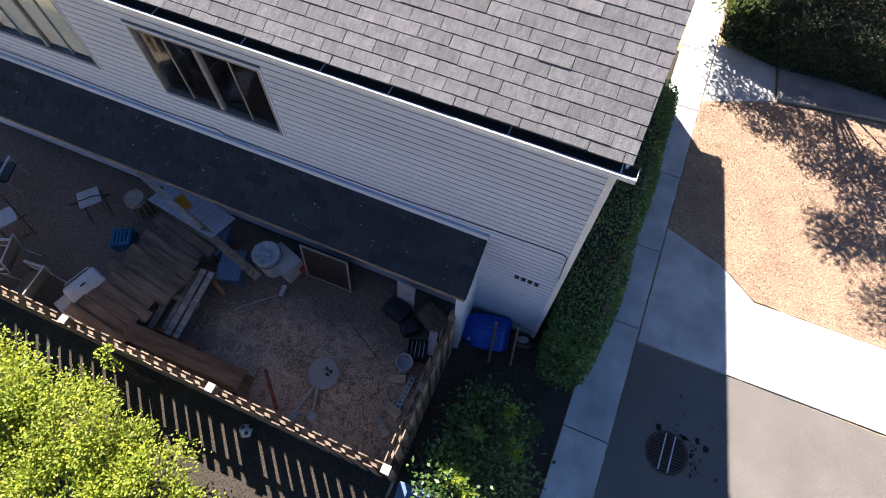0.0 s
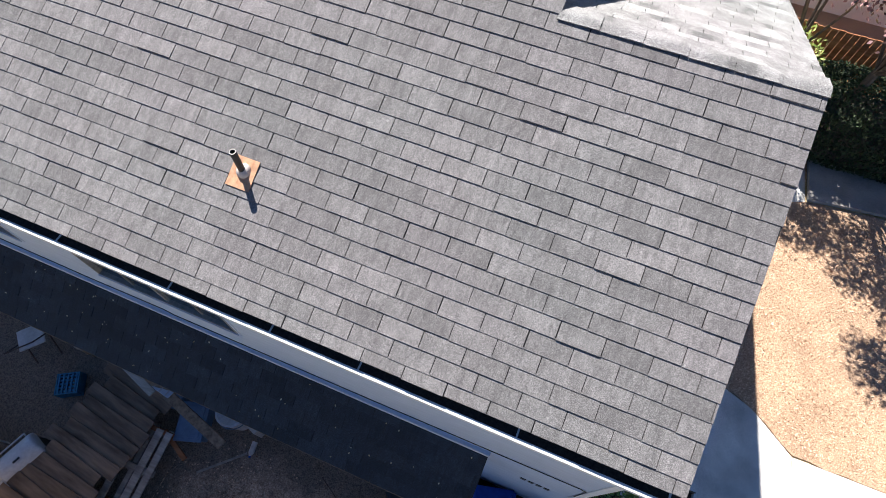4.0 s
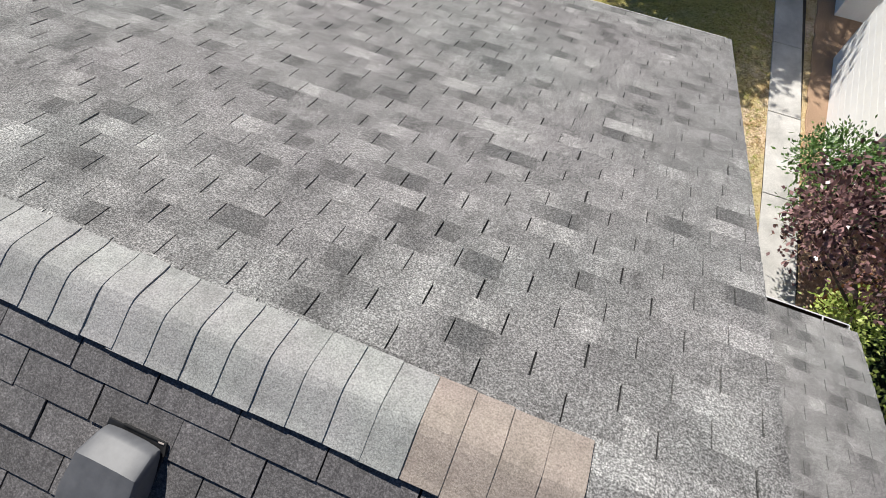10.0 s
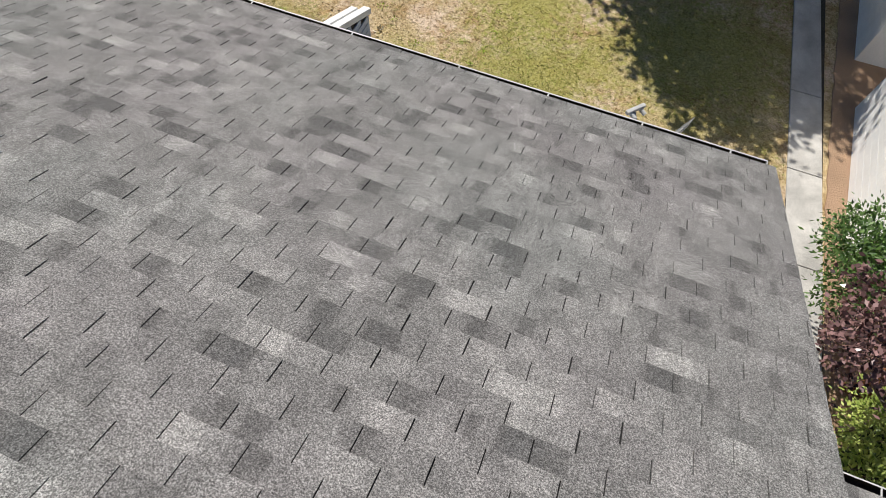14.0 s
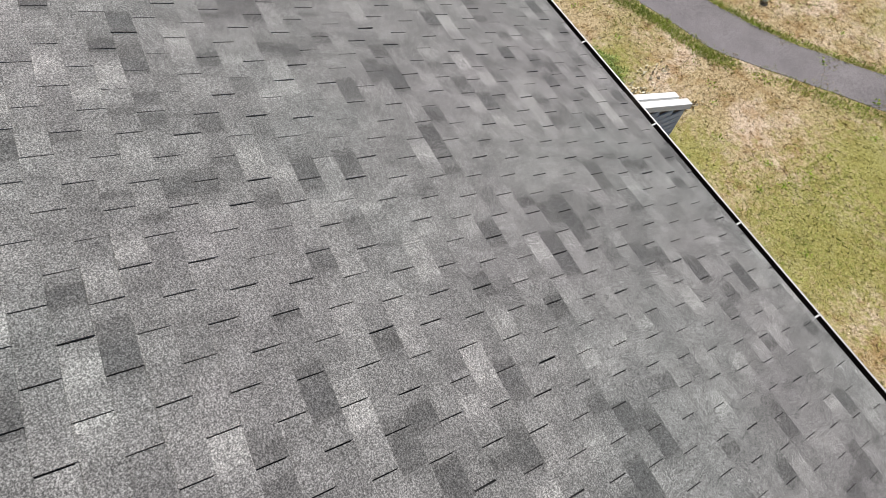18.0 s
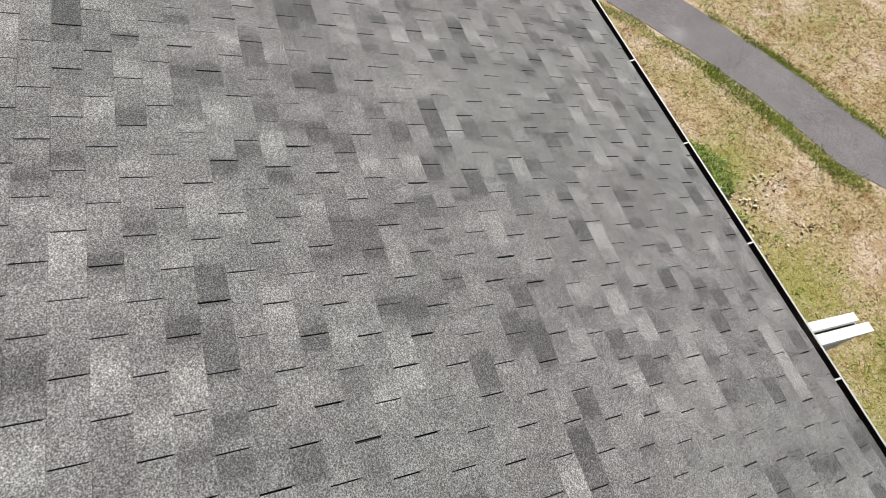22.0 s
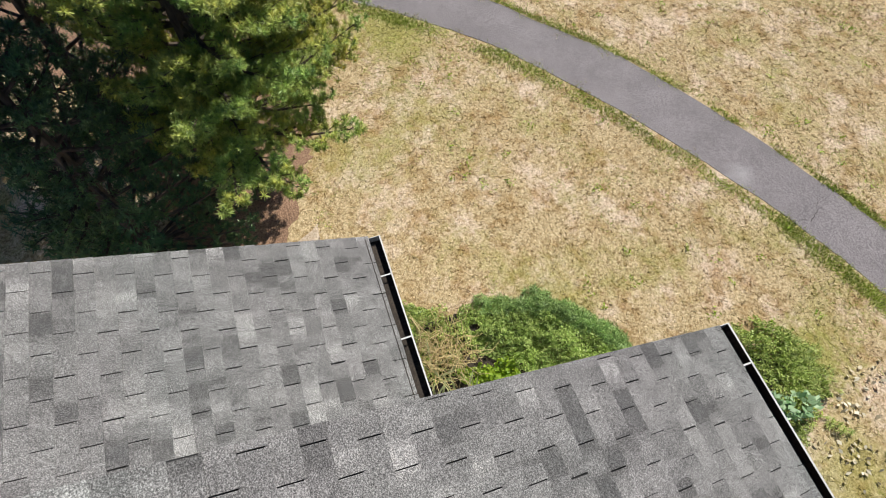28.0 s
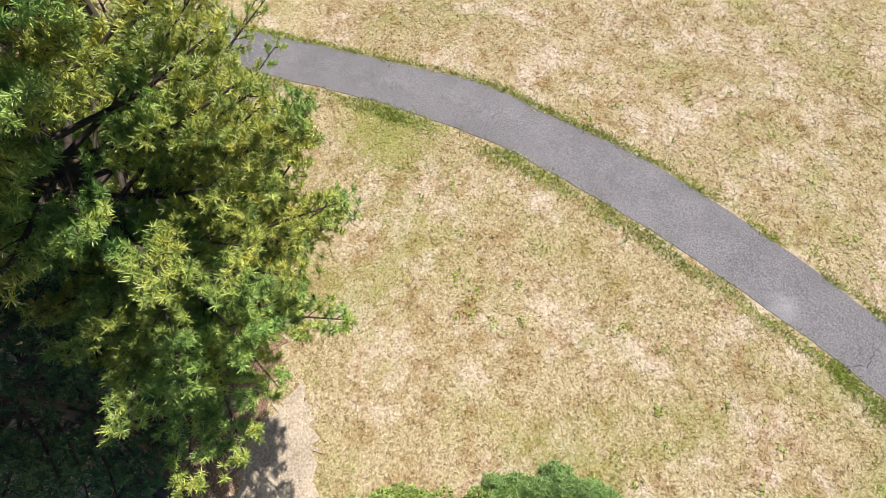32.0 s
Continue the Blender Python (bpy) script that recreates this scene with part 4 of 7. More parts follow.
        part("cap_board", b, M_BRIGHT, wing, "white painted cap board")
    part("end_board", box(-6.11, -5.97, 14.001, 14.03, 0.1, top(14.03) - 0.01, 0.003), M_SIDING, wing)


wing_wall()

# fence round the yard
FENCE_Y, FENCE_X, FENCE_Z = 0.32, -0.95, 1.55


def fence():
    """Board-on-board fence: rails between two staggered rows of upright boards."""
    rng = random.Random(3)
    f = thing("front_fence", "weathered brown board-on-board wooden fence", "fence", at=pose(-6, FENCE_Y, 0))
    g = thing("side_fence", "weathered wooden side fence beside the garden", "fence", at=pose(FENCE_X, 1.5, 0))

    def place(parent, bm, name, mat):
        bm.transform(parent.matrix_world.inverted())
        return part(name, bm, mat, parent)

    def board(parent, x, y, along_x):
        h = FENCE_Z + rng.uniform(-0.03, 0.03)
        w, t = 0.138, 0.02
        b = box(x - w / 2, x + w / 2, y - t / 2, y + t / 2, 0.03, h, 0.003) if along_x else box(x - t / 2, x + t / 2, y - w / 2, y + w / 2, 0.03, h, 0.003)
        b.transform(Matrix.Translation((x, y, 0)) @ pose(0, 0, 0, rng.uniform(-0.5, 0.5), rng.uniform(-0.5, 0.5), rng.uniform(-2, 2)) @ Matrix.Translation((-x, -y, 0)))
        place(parent, b, "board", M_FENCE)

    x, i = -11.8, 0
    while x < FENCE_X - 0.1:
        board(f, x, FENCE_Y + (0.05 if i % 2 else -0.05), True)
        x += 0.118
        i += 1
    for z in (0.35, 1.35):
        place(f, box(-11.9, FENCE_X, FENCE_Y - 0.02, FENCE_Y + 0.02, z - 0.045, z + 0.045), "rail", M_FENCE)
    for px in (-11.1, -8.6, -6.2, -3.65, FENCE_X + 0.02):
        b = box(px - 0.05, px + 0.05, FENCE_Y - 0.05, FENCE_Y + 0.05, 0, FENCE_Z + 0.05, 0.004)
        place(f, b, "post", M_FENCE)
        place(f, box(px - 0.062, px + 0.062, FENCE_Y - 0.062, FENCE_Y + 0.062, FENCE_Z + 0.051, FENCE_Z + 0.075, 0.004), "post_cap", M_FENCE_CUT)
    y, i = FENCE_Y + 0.16, 0
    while y < 2.6:
        board(g, FENCE_X + (0.05 if i % 2 else -0.05), y, False)
        y += 0.118
        i += 1
    for z in (0.35, 1.35):
        place(g, box(FENCE_X - 0.02, FENCE_X + 0.02, FENCE_Y + 0.07, 2.66, z - 0.045, z + 0.045), "rail", M_FENCE)
    for py in (1.5, 2.66):
        place(g, box(FENCE_X - 0.05, FENCE_X + 0.05, py - 0.05, py + 0.05, 0, FENCE_Z + 0.05, 0.004), "post", M_FENCE)


fence()

# ---- foliage ----


def limb_mesh(segments):
    """Tapered limbs from (start, end, radius, end radius)."""
    return merged(*(rod(a, b, r, 7, r2) for a, b, r, r2 in segments))


def crown_points(rng, blobs, n, shell=0.55):
    """Random points in the outer part of overlapping ellipsoids (centre, radii)."""
    vol = np.array([r[0] * r[1] * r[2] for _, r in blobs])
    pick = rng.choice(len(blobs), n, p=vol / vol.sum())
    d = rng.normal(size=(n, 3))
    d /= np.linalg.norm(d, axis=1, keepdims=True)
    rad = rng.uniform(shell, 1.0, n) ** 0.6
    c = np.array([b[0] for b in blobs])[pick]
    r = np.array([b[1] for b in blobs])[pick]
    return c + d * rad[:, None] * r, d


def shrub(name, label, category, blobs, n, length, width, material, base, seed, stems=6, up=0.4, clump=0, group=""):
    rng = np.random.default_rng(seed)
    t = thing(name, label, category, group, at=pose(*base))
    if clump:
        c, d = crown_points(rng, blobs, n // clump)
        c = np.repeat(c, clump, 0) + rng.normal(size=(n // clump * clump, 3)) * length * 1.3
        d = np.repeat(d, clump, 0)
    else:
        c, d = crown_points(rng, blobs, n)
    c[:, 2] = np.maximum(c[:, 2], base[2] + 0.03)
    ob = quads("leaves", leaf_corners(c, rng, length, width, up, axes=d) - np.array(base), material)
    ob.parent = t
    ob["kind"] = "stuff"
    rr = random.Random(seed)
    segs = []
    for i in range(stems):
        (bx, by, bz), r = blobs[rr.randrange(len(blobs))]
        tip = (bx - base[0] + rr.uniform(-0.5, 0.5) * r[0], by - base[1] + rr.uniform(-0.5, 0.5) * r[1], bz - base[2] + rr.uniform(0, 0.5) * r[2])
        foot = (rr.uniform(-0.06, 0.06), rr.uniform(-0.06, 0.06), 0)
        segs.append((foot, tip, 0.022, 0.006))
    ob = part("stems", limb_mesh(segs), M_BARK, t)
    ob["kind"] = "stuff"
    return t


def pine(name, label, base, height, boughs, seed, low, shape, needles=38, width=0.0036, fans=9, pads=(), material=M_PINE):
    """A pine: trunk, upturned boughs with side twigs, and a brush of needles at every twig end. shape: reach of the boughs by height."""
    rng = np.random.default_rng(seed)
    rr = random.Random(seed)
    t = thing(name, label, "tree", at=pose(*base))
    part("trunk", limb_mesh([((0, 0, -0.1), (0.08, 0.04, height * 0.55), 0.19, 0.11), ((0.08, 0.04, height * 0.55), (0.04, 0.05, height * 0.97), 0.11, 0.015)]), M_BARK, t)
    zs, reaches = [p[0] for p in shape], [p[1] for p in shape]
    segs, cs, axs = [], [], []
    for i in range(boughs + 7 + len(pads)):
        z = low + (height - low) * ((i + rr.random()) / boughs) if i < boughs else low - rr.uniform(0.1, 0.6)
        a = i * 2.39996 + rr.uniform(-0.35, 0.35)
        reach = float(np.interp(z, zs, reaches)) * (rr.uniform(0.86, 1.06) if i % 4 else rr.uniform(0.45, 0.8))
        if z < 5.9:
            reach *= 1.0 - 0.5 * max(0.0, math.cos(a + 1.0))
        out, across = Vector((math.cos(a), math.sin(a), 0)), Vector((-math.sin(a), math.cos(a), 0))
        if i >= boughs + 7:
            px, py, z = pads[i - boughs - 7]
            out = Vector((px - base[0], py - base[1], 0))
            reach = out.length
            out.normalize()
            across, z = Vector((-out.y, out.x, 0)), z - base[2]
        st = Vector((0.04, 0.04, max(0.4, z - 0.32 * reach - 0.1)))
        end = out * reach + Vector((0, 0, z + (rr.uniform(-0.12, 0.12) if i < boughs + 7 else 0.0)))
        mid = st.lerp(end, 0.55) - Vector((0, 0, 0.07 * reach))
        segs += [(st, mid, 0.034, 0.02), (mid, end, 0.02, 0.006)]
        count = max(4, int(fans * (0.45 + 0.32 * reach)))
        for k in range(count):
            s = 0.3 + 0.7 * (k + 0.5 * rr.random()) / count
            p = st.lerp(mid, s / 0.55) if s < 0.55 else mid.lerp(end, (s - 0.55) / 0.45)
            side = (1 if k % 2 else -1) * rr.uniform(0.55, 1.1)
            ln = (0.16 + 0.34 * reach * (1.05 - s) * 0.6) * rr.uniform(0.75, 1.2)
            dirn = (out * 0.75 + across * side + Vector((0, 0, rr.uniform(0.15, 0.5)))).normalized()
            tip = p + dirn * ln
            segs.append((p, tip, 0.008, 0.004))
            n = 3 + int(ln / 0.06)
            for j in range(n):
                u = 0.3 + 0.7 * (j + rr.random()) / n
                c = p.lerp(tip, u) + Vector((rr.gauss(0, 0.04), rr.gauss(0, 0.04), rr.gauss(0.015, 0.03)))
                cs.append(c)
                axs.append((dirn * 0.55 + Vector((rr.gauss(0, 0.35), rr.gauss(0, 0.35), 0.75))).normalized())
        for j in range(4):
            cs.append(end + Vector((rr.gauss(0, 0.06), rr.gauss(0, 0.06), rr.gauss(0.03, 0.03))))
            axs.append((out * 0.5 + Vector((rr.gauss(0, 0.3), rr.gauss(0, 0.3), 0.9))).normalized())
    ob = part("branch_work", limb_mesh(segs), M_BARK, t)
    ob["kind"] = "stuff"
    c, ax = np.array([tuple(v) for v in cs]), np.array([tuple(v) for v in axs])
    k = np.tile(np.linspace(-0.05, 0.035, needles), len(c))[:, None]
    c, ax = np.repeat(c, needles, 0), np.repeat(ax, needles, 0)
    n = len(c)
    c = c + ax * k
    d = rng.normal(size=(n, 3))
    d /= np.linalg.norm(d, axis=1, keepdims=True)
    d = ax * 0.5 + d * 0.85
    d /= np.linalg.norm(d, axis=1, keepdims=True)
    side = np.cross(d, rng.normal(size=(n, 3)) * 0.45 + np.array([0, 0, 1.0]))
    side /= np.linalg.norm(side, axis=1, keepdims=True) + 1e-6
    ln = rng.uniform(0.05, 0.08, n)[:, None]
    w = width
    ob = quads("needles", np.stack([c - side * w, c + side * w, c + d * ln + side * w * 0.5, c + d * ln - side * w * 0.5], 1), material)
    ob.parent = t
    ob["kind"] = "stuff"
    return t


pine("pine_tree", "large spreading pine with yellow-green needle tufts", (-16.4, 9.4, 0.15), 9.3, 168, 11, 2.7, ((2.4, 2.1), (3.2, 2.5), (4.0, 2.45), (4.6, 2.25), (5.5, 2.05), (6.8, 1.4), (8.0, 0.85), (9.3, 0.1)), 37, 0.0043, 13, ((-14.3, 9.9, 4.6), (-14.6, 10.6, 4.6), (-15.0, 11.1, 4.65), (-14.2, 9.4, 4.55), (-13.6, 9.6, 3.95), (-13.8, 10.1, 3.9), (-15.5, 11.2, 4.5), (-15.3, 10.2, 5.3), (-15.6, 10.8, 5.5), (-16.0, 10.4, 5.9), (-16.4, 11.0, 5.8), (-15.2, 10.8, 5.1), (-15.7, 9.5, 6.3), (-16.1, 11.4, 5.4), (-16.2, 9.9, 6.5)))
pine("pine_tree", "tall dense pine behind the first one", (-19.6, 9.3, 0.17), 8.6, 80, 12, 1.6, ((1.4, 2.2), (3.5, 2.6), (5.5, 2.0), (7.0, 1.3), (8.6, 0.1)), 26, 0.0042, 9)
# these two low pines take the needle tone darkened for shade
pine("pine_tree", "low pine close to the house corner in shade-toned needles", (-15.7, 7.3, 0.17), 5.0, 84, 13, 0.8, ((0.8, 2.3), (2.4, 2.2), (3.8, 1.6), (5.0, 0.3)), 16, 0.0065, 9, material=M_PINESHADE)
pine("pine_tree", "pine at the back of the group in shade-toned needles", (-18.5, 7.0, 0.17), 5.6, 60, 14, 1.0, ((1.0, 2.2), (2.6, 2.2), (4.2, 1.6), (5.6, 0.3)), 15, 0.0065, 9, material=M_PINESHADE)


def leafy_tree(name, label, base, trunk_h, blobs, n, length, width, material, seed, clump=6):
    rng = np.random.default_rng(seed)
    rr = random.Random(seed)
    t = thing(name, label, "tree", at=pose(*base))
    part("trunk", limb_mesh([((0, 0, -0.1), (0.03, 0.02, trunk_h), 0.1, 0.075)]), M_BARK, t)
    segs = []
    for c, r in blobs:
        e = Vector(c) - Vector(base)
        m = Vector((0.03, 0.02, trunk_h)).lerp(e, 0.55) + Vector((rr.uniform(-0.1, 0.1), rr.uniform(-0.1, 0.1), 0.1))
        segs += [((0.03, 0.02, trunk_h - 0.1), m, 0.036, 0.02), (m, e, 0.02, 0.007)]
        for _ in range(6):
            tip = e + Vector((rr.uniform(-0.8, 0.8) * r[0], rr.uniform(-0.8, 0.8) * r[1], rr.uniform(-0.4, 0.9) * r[2]))
            segs.append((m.lerp(e, rr.uniform(0.4, 1)), tip, 0.007, 0.003))
    ob = part("branch_work", limb_mesh(segs), M_BARK, t)
    ob["kind"] = "stuff"
    c, d = crown_points(rng, blobs, n // clump, 0.25)
    c = np.repeat(c, clump, 0) + rng.normal(size=(n // clump * clump, 3)) * length * 1.4
    d = np.repeat(d, clump, 0)
    ob = quads("leaves", leaf_corners(c, rng, length, width, 0.35, axes=d) - np.array(base), material)
    ob.parent = t
    ob["kind"] = "stuff"
    return t


leafy_tree("plum_tree", "purple-leaved plum tree beside the walkway", (2.3, 13.2, 0.05), 1.3, [((0.5, 12.9, 3.8), (0.5, 0.55, 0.38)), ((1.2, 13.4, 4.0), (0.7, 0.7, 0.45)), ((1.3, 12.3, 3.7), (0.7, 0.6, 0.45)), ((0.85, 13.8, 3.2), (0.5, 0.5, 0.4)), ((0.6, 13.1, 2.9), (0.4, 0.5, 0.35)), ((1.9, 12.9, 4.3), (0.8, 0.8, 0.5)), ((2.2, 13.9, 3.7), (0.8, 0.8, 0.5)), ((2.4, 12.1, 3.9), (0.7, 0.7, 0.45))], 9000, 0.085, 0.05, M_PLUM, 21, 34)


def hedge(name, label, x0, x1, y0, y1, z1, n, size, material, seed, round_=0.25):
    """A clipped hedge: leaves over a rounded block, thinning into its depth."""
    rng = np.random.default_rng(seed)
    base = ((x0 + x1) / 2, (y0 + y1) / 2, 0.0)
    t = thing(name, label, "hedge", at=pose(*base))
    p = rng.uniform(-1, 1, size=(n * 3, 3))
    q = np.abs(p) ** 5
    r = q.sum(1) ** 0.2
    s = p / r[:, None] * rng.uniform(0.72, 1.0, n * 3)[:, None] ** 0.5
    s = s[:n] * (1 + 0.05 * np.sin(s[:n, [1, 2, 0]] * 9))
    c = s * np.array([(x1 - x0) / 2, (y1 - y0) / 2, z1 / 2]) + np.array([0, 0, z1 / 2])
    c[:, 2] = np.maximum(c[:, 2], 0.03)
    ob = quads("leaves", leaf_corners(c, rng, size, size * 0.6, 0.45), material)
    ob.parent = t
    ob["kind"] = "stuff"
    core = box(-(x1 - x0) * 0.34, (x1 - x0) * 0.34, -(y1 - y0) * 0.38, (y1 - y0) * 0.38, 0.02, z1 * 0.6, 0.1)
    part("twig_core", core, M_SOIL, t)
    return t


hedge("box_hedge", "clipped green hedge along the east wall", 0.4, 1.42, 2.7, 9.2, 1.35, 30000, 0.06, M_HEDGE, 31)
hedge("shaded_hedge", "tall green hedge, its shade put in the leaf colour", 2.05, 8.5, 11.55, 13.3, 1.5, 62000, 0.065, M_HEDGESHADE, 32)

# yellow-green shrubs outside the fence
cedar_big = [((-7.4, -1.2, 1.1), (1.0, 0.9, 0.9)), ((-6.2, -0.95, 1.05), (0.9, 0.6, 0.8)), ((-5.2, -1.0, 1.0), (0.8, 0.6, 0.8)), ((-4.2, -1.2, 0.8), (0.75, 0.7, 0.65)), ((-6.3, -2.1, 1.1), (1.2, 0.9, 0.9)), ((-4.8, -2.0, 0.9), (1.1, 0.9, 0.8)), ((-3.4, -1.6, 0.65), (0.5, 0.6, 0.55))]
cedar_rng = random.Random(40)
cedar_blobs = []
for (bx, by, bz), (rx, ry, rz) in cedar_big:
    for i in range(26):
        a, e = cedar_rng.uniform(0, 6.28), cedar_rng.uniform(0.0, 1.4)
        cedar_blobs.append(((bx + rx * math.cos(a) * math.cos(e), by + ry * math.sin(a) * math.cos(e), bz + rz * math.sin(e)), (0.2, 0.2, 0.14 + 0.08 * cedar_rng.random())))
shrub("cedar_shrub", "bright yellow-green shrub in sun beyond the fence", "shrub", cedar_blobs, 56000, 0.058, 0.03, M_YELLOWLEAF, (-5.4, -1.5, 0), 41, 40, 0.55, 7)
shrub("leafy_shrub", "broad-leaved green shrub in the side garden", "shrub", [((0.1, 1.3, 0.7), (0.6, 0.7, 0.5)), ((0.55, 0.9, 0.7), (0.5, 0.6, 0.5)), ((-0.2, 0.6, 0.9), (0.4, 0.5, 0.5)), ((0.2, 1.75, 0.5), (0.7, 0.4, 0.4))], 3600, 0.085, 0.045, M_SHADELEAF, (0.2, 1.1, 0), 42, 10, 0.5, 5)


def palmate_plant(spots):
    """Rosettes of long pointed leaves on thin stalks."""
    rr = random.Random(46)
    for x, y, z, size, mat, label in spots:
        t = thing("palmate_plant", label, "plant", "tall plants in the side garden", at=pose(x, y, 0.02))
        part("stalk", rod((0, 0, 0), (0.03, 0.02, z), 0.012, 7, 0.006), M_BARK, t)
        for tier in range(2):
            for k in range(8):
                a = k * 0.785 + tier * 0.4 + rr.uniform(-0.15, 0.15)
                ln = size * rr.uniform(0.75, 1.1) * (1.0 if tier else 0.7)
                bm = bmesh.new()
                row = []
                for u, w, h in ((0.0, 0.1, 0.0), (0.25, 0.6, 0.05), (0.55, 1.0, 0.05), (0.8, 0.6, 0.0), (1.0, 0.03, -0.08)):
                    row.append([bm.verts.new((u * ln, sgn * w * ln * 0.17, h * ln + (0.02 * abs(sgn)))) for sgn in (-1, 0, 1)])
                for p, q in zip(row, row[1:]):
                    for i in range(2):
                        bm.faces.new((p[i], p[i + 1], q[i + 1], q[i]))
                bm.transform(pose(0.03, 0.02, z - 0.12 * tier, 0, rr.uniform(-18, 10), math.degrees(a)))
                part("leaf", bm, mat, t)


palmate_plant([(0.34, 1.78, 0.95, 0.2, M_LIME, "tall plant with a star of yellow-green leaves"), (0.56, 1.3, 0.95, 0.24, M_LIME, "tall plant with a star of yellow-green leaves"),
               (-0.02, 1.3, 0.9, 0.2, M_GREENLEAF, "green plant with a star of pointed leaves"), (-0.1, 0.62, 1.15, 0.26, M_YELLOWLEAF, "sunlit plant with pale yellow-green leaves"),
               (0.12, 0.5, 1.1, 0.22, M_YELLOWLEAF, "sunlit plant with pale yellow-green leaves"), (-0.45, 1.5, 0.75, 0.2, M_HEDGE, "dark green plant with pointed leaves"), (0.75, 1.75, 0.7, 0.2, M_HEDGE, "dark green plant with pointed leaves")])


def inside(p, poly):
    """Whether a point lies in a polygon."""
    x, y = p
    odd = False
    for (ax, ay), (bx, by) in zip(poly, poly[1:] + poly[:1]):
        if (ay > y) != (by > y) and x < (bx - ax) * (y - ay) / (by - ay) + ax:
            odd = not odd
    return odd


def line_gap(x, y, a, b):
    """Distance from a point to the stretch from a to b."""
    ux, uy = b[0] - a[0], b[1] - a[1]
    k = min(max(((x - a[0]) * ux + (y - a[1]) * uy) / (ux * ux + uy * uy), 0.0), 1.0)
    return math.hypot(x - a[0] - k * ux, y - a[1] - k * uy)


def herb_mass(name, label, poly, height, n, length, width, material, seed, up=0.5, blade=0.3, lump=2.2, kind_of="plant"):
    """Low uneven planting: leaves through a lumpy layer over a patch of ground."""
    rng = np.random.default_rng(seed)
    cx, cy = sum(p[0] for p in poly) / len(poly), sum(p[1] for p in poly) / len(poly)
    t = thing(name, label, kind_of, at=pose(cx, cy, gz(cx, cy)))
    x0, x1 = min(p[0] for p in poly), max(p[0] for p in poly)
    y0, y1 = min(p[1] for p in poly), max(p[1] for p in poly)
    pts = []
    while len(pts) < n:
        x, y = rng.uniform(x0, x1), rng.uniform(y0, y1)
        wob = 0.5 * noise.noise((x * 2.6, y * 2.6, seed)) + 0.12 * noise.noise((x * 9, y * 9, seed))
        if not inside((x + wob, y + wob), poly):
            continue
        h = height * (0.55 + 0.95 * noise.noise((x * lump, y * lump, seed + 0.5)) + 0.6 * noise.noise((x * lump * 3, y * lump * 3, seed)) + (0.35 if rng.random() < 0.12 else 0.0))
        rim = min(line_gap(x, y, a, b) for a, b in zip(poly, poly[1:] + poly[:1]))
        edge = 0.35 + 0.65 * min(1.0, rim / 0.45)
        if rng.random() > 0.3 + rim / 0.3:
            continue
        pts.append((x - cx, y - cy, max(0.03, h * edge * rng.uniform(0.45, 1.0) ** 0.5)))
    c = np.array(pts)
    ax = rng.normal(size=(n, 3)) * 0.7
    ax[:, 2] = np.abs(ax[:, 2]) + blade
    ax /= np.linalg.norm(ax, axis=1, keepdims=True)
    ob = quads("leaves", leaf_corners(c, rng, length, width, up, axes=ax), material)
    ob.parent = t
    ob["kind"] = "stuff"
    segs = []
    for i in range(14):
        p = pts[int(rng.integers(n))]
        segs.append(((p[0] * 0.8, p[1] * 0.8, 0.0), (p[0], p[1], max(0.06, p[2] * 0.9)), 0.008, 0.003))
    stem = part("stem_work", limb_mesh(segs), M_BARK, t)
    stem["kind"] = "stuff"
    return t


herb_mass("green_bush", "dense fine-leaved green bush in the planting bed", [(-12.8, 12.2), (-12.95, 12.7), (-12.5, 13.8), (-11.5, 14.6), (-11.05, 14.5), (-10.95, 14.0), (-11.0, 13.2), (-11.5, 12.9), (-12.2, 12.1)], 0.26, 26000, 0.055, 0.02, M_BUSH, 43, 0.45, 0.5, 4.0)
herb_mass("tall_grass", "tall bright green grass on the lawn side of the bed", [(-13.05, 12.6), (-12.6, 14.0), (-11.5, 14.85), (-10.95, 14.7), (-11.1, 14.2), (-11.6, 14.2), (-12.3, 13.5), (-12.7, 12.5)], 0.35, 10000, 0.17, 0.011, M_TALLGRASS, 44, 0.5, 0.5)
herb_mass("weed_patch", "low green herbs round the raised planter", [(-11.5, 12.9), (-11.35, 14.4), (-10.95, 14.65), (-10.35, 14.4), (-10.35, 13.92), (-11.08, 13.92), (-11.1, 12.9)], 0.3, 5200, 0.058, 0.022, M_BUSH, 81, 0.6, 0.5, 3.5)
herb_mass("weed_patch", "mixed green herbs between planter and house", [(-11.15, 12.3), (-11.1, 13.05), (-10.4, 13.05), (-10.38, 13.9), (-9.95, 14.0), (-9.85, 13.0), (-10.2, 12.2)], 0.3, 5400, 0.06, 0.024, M_GREENLEAF, 82, 0.6, 0.5, 3.5)
herb_mass("vine_bush", "blue-green broad leaved bush by the house corner", [(-11.0, 14.75), (-11.2, 15.1), (-11.1, 16.0), (-10.6, 16.1), (-10.2, 15.7), (-10.15, 14.9), (-10.5, 14.7)], 0.48, 8000, 0.068, 0.04, M_VINE, 55, 0.5, 0.2, 3.5)
herb_mass("weed_patch", "yellow-green weedy herbs beside the dry lawn", [(-11.1, 15.8), (-11.15, 17.1), (-10.7, 17.6), (-9.95, 17.5), (-9.4, 17.1), (-9.3, 16.4), (-9.9, 15.4), (-10.4, 15.5)], 0.28, 12000, 0.062, 0.024, M_GREENLEAF, 56, 0.55, 0.5, 3.5)
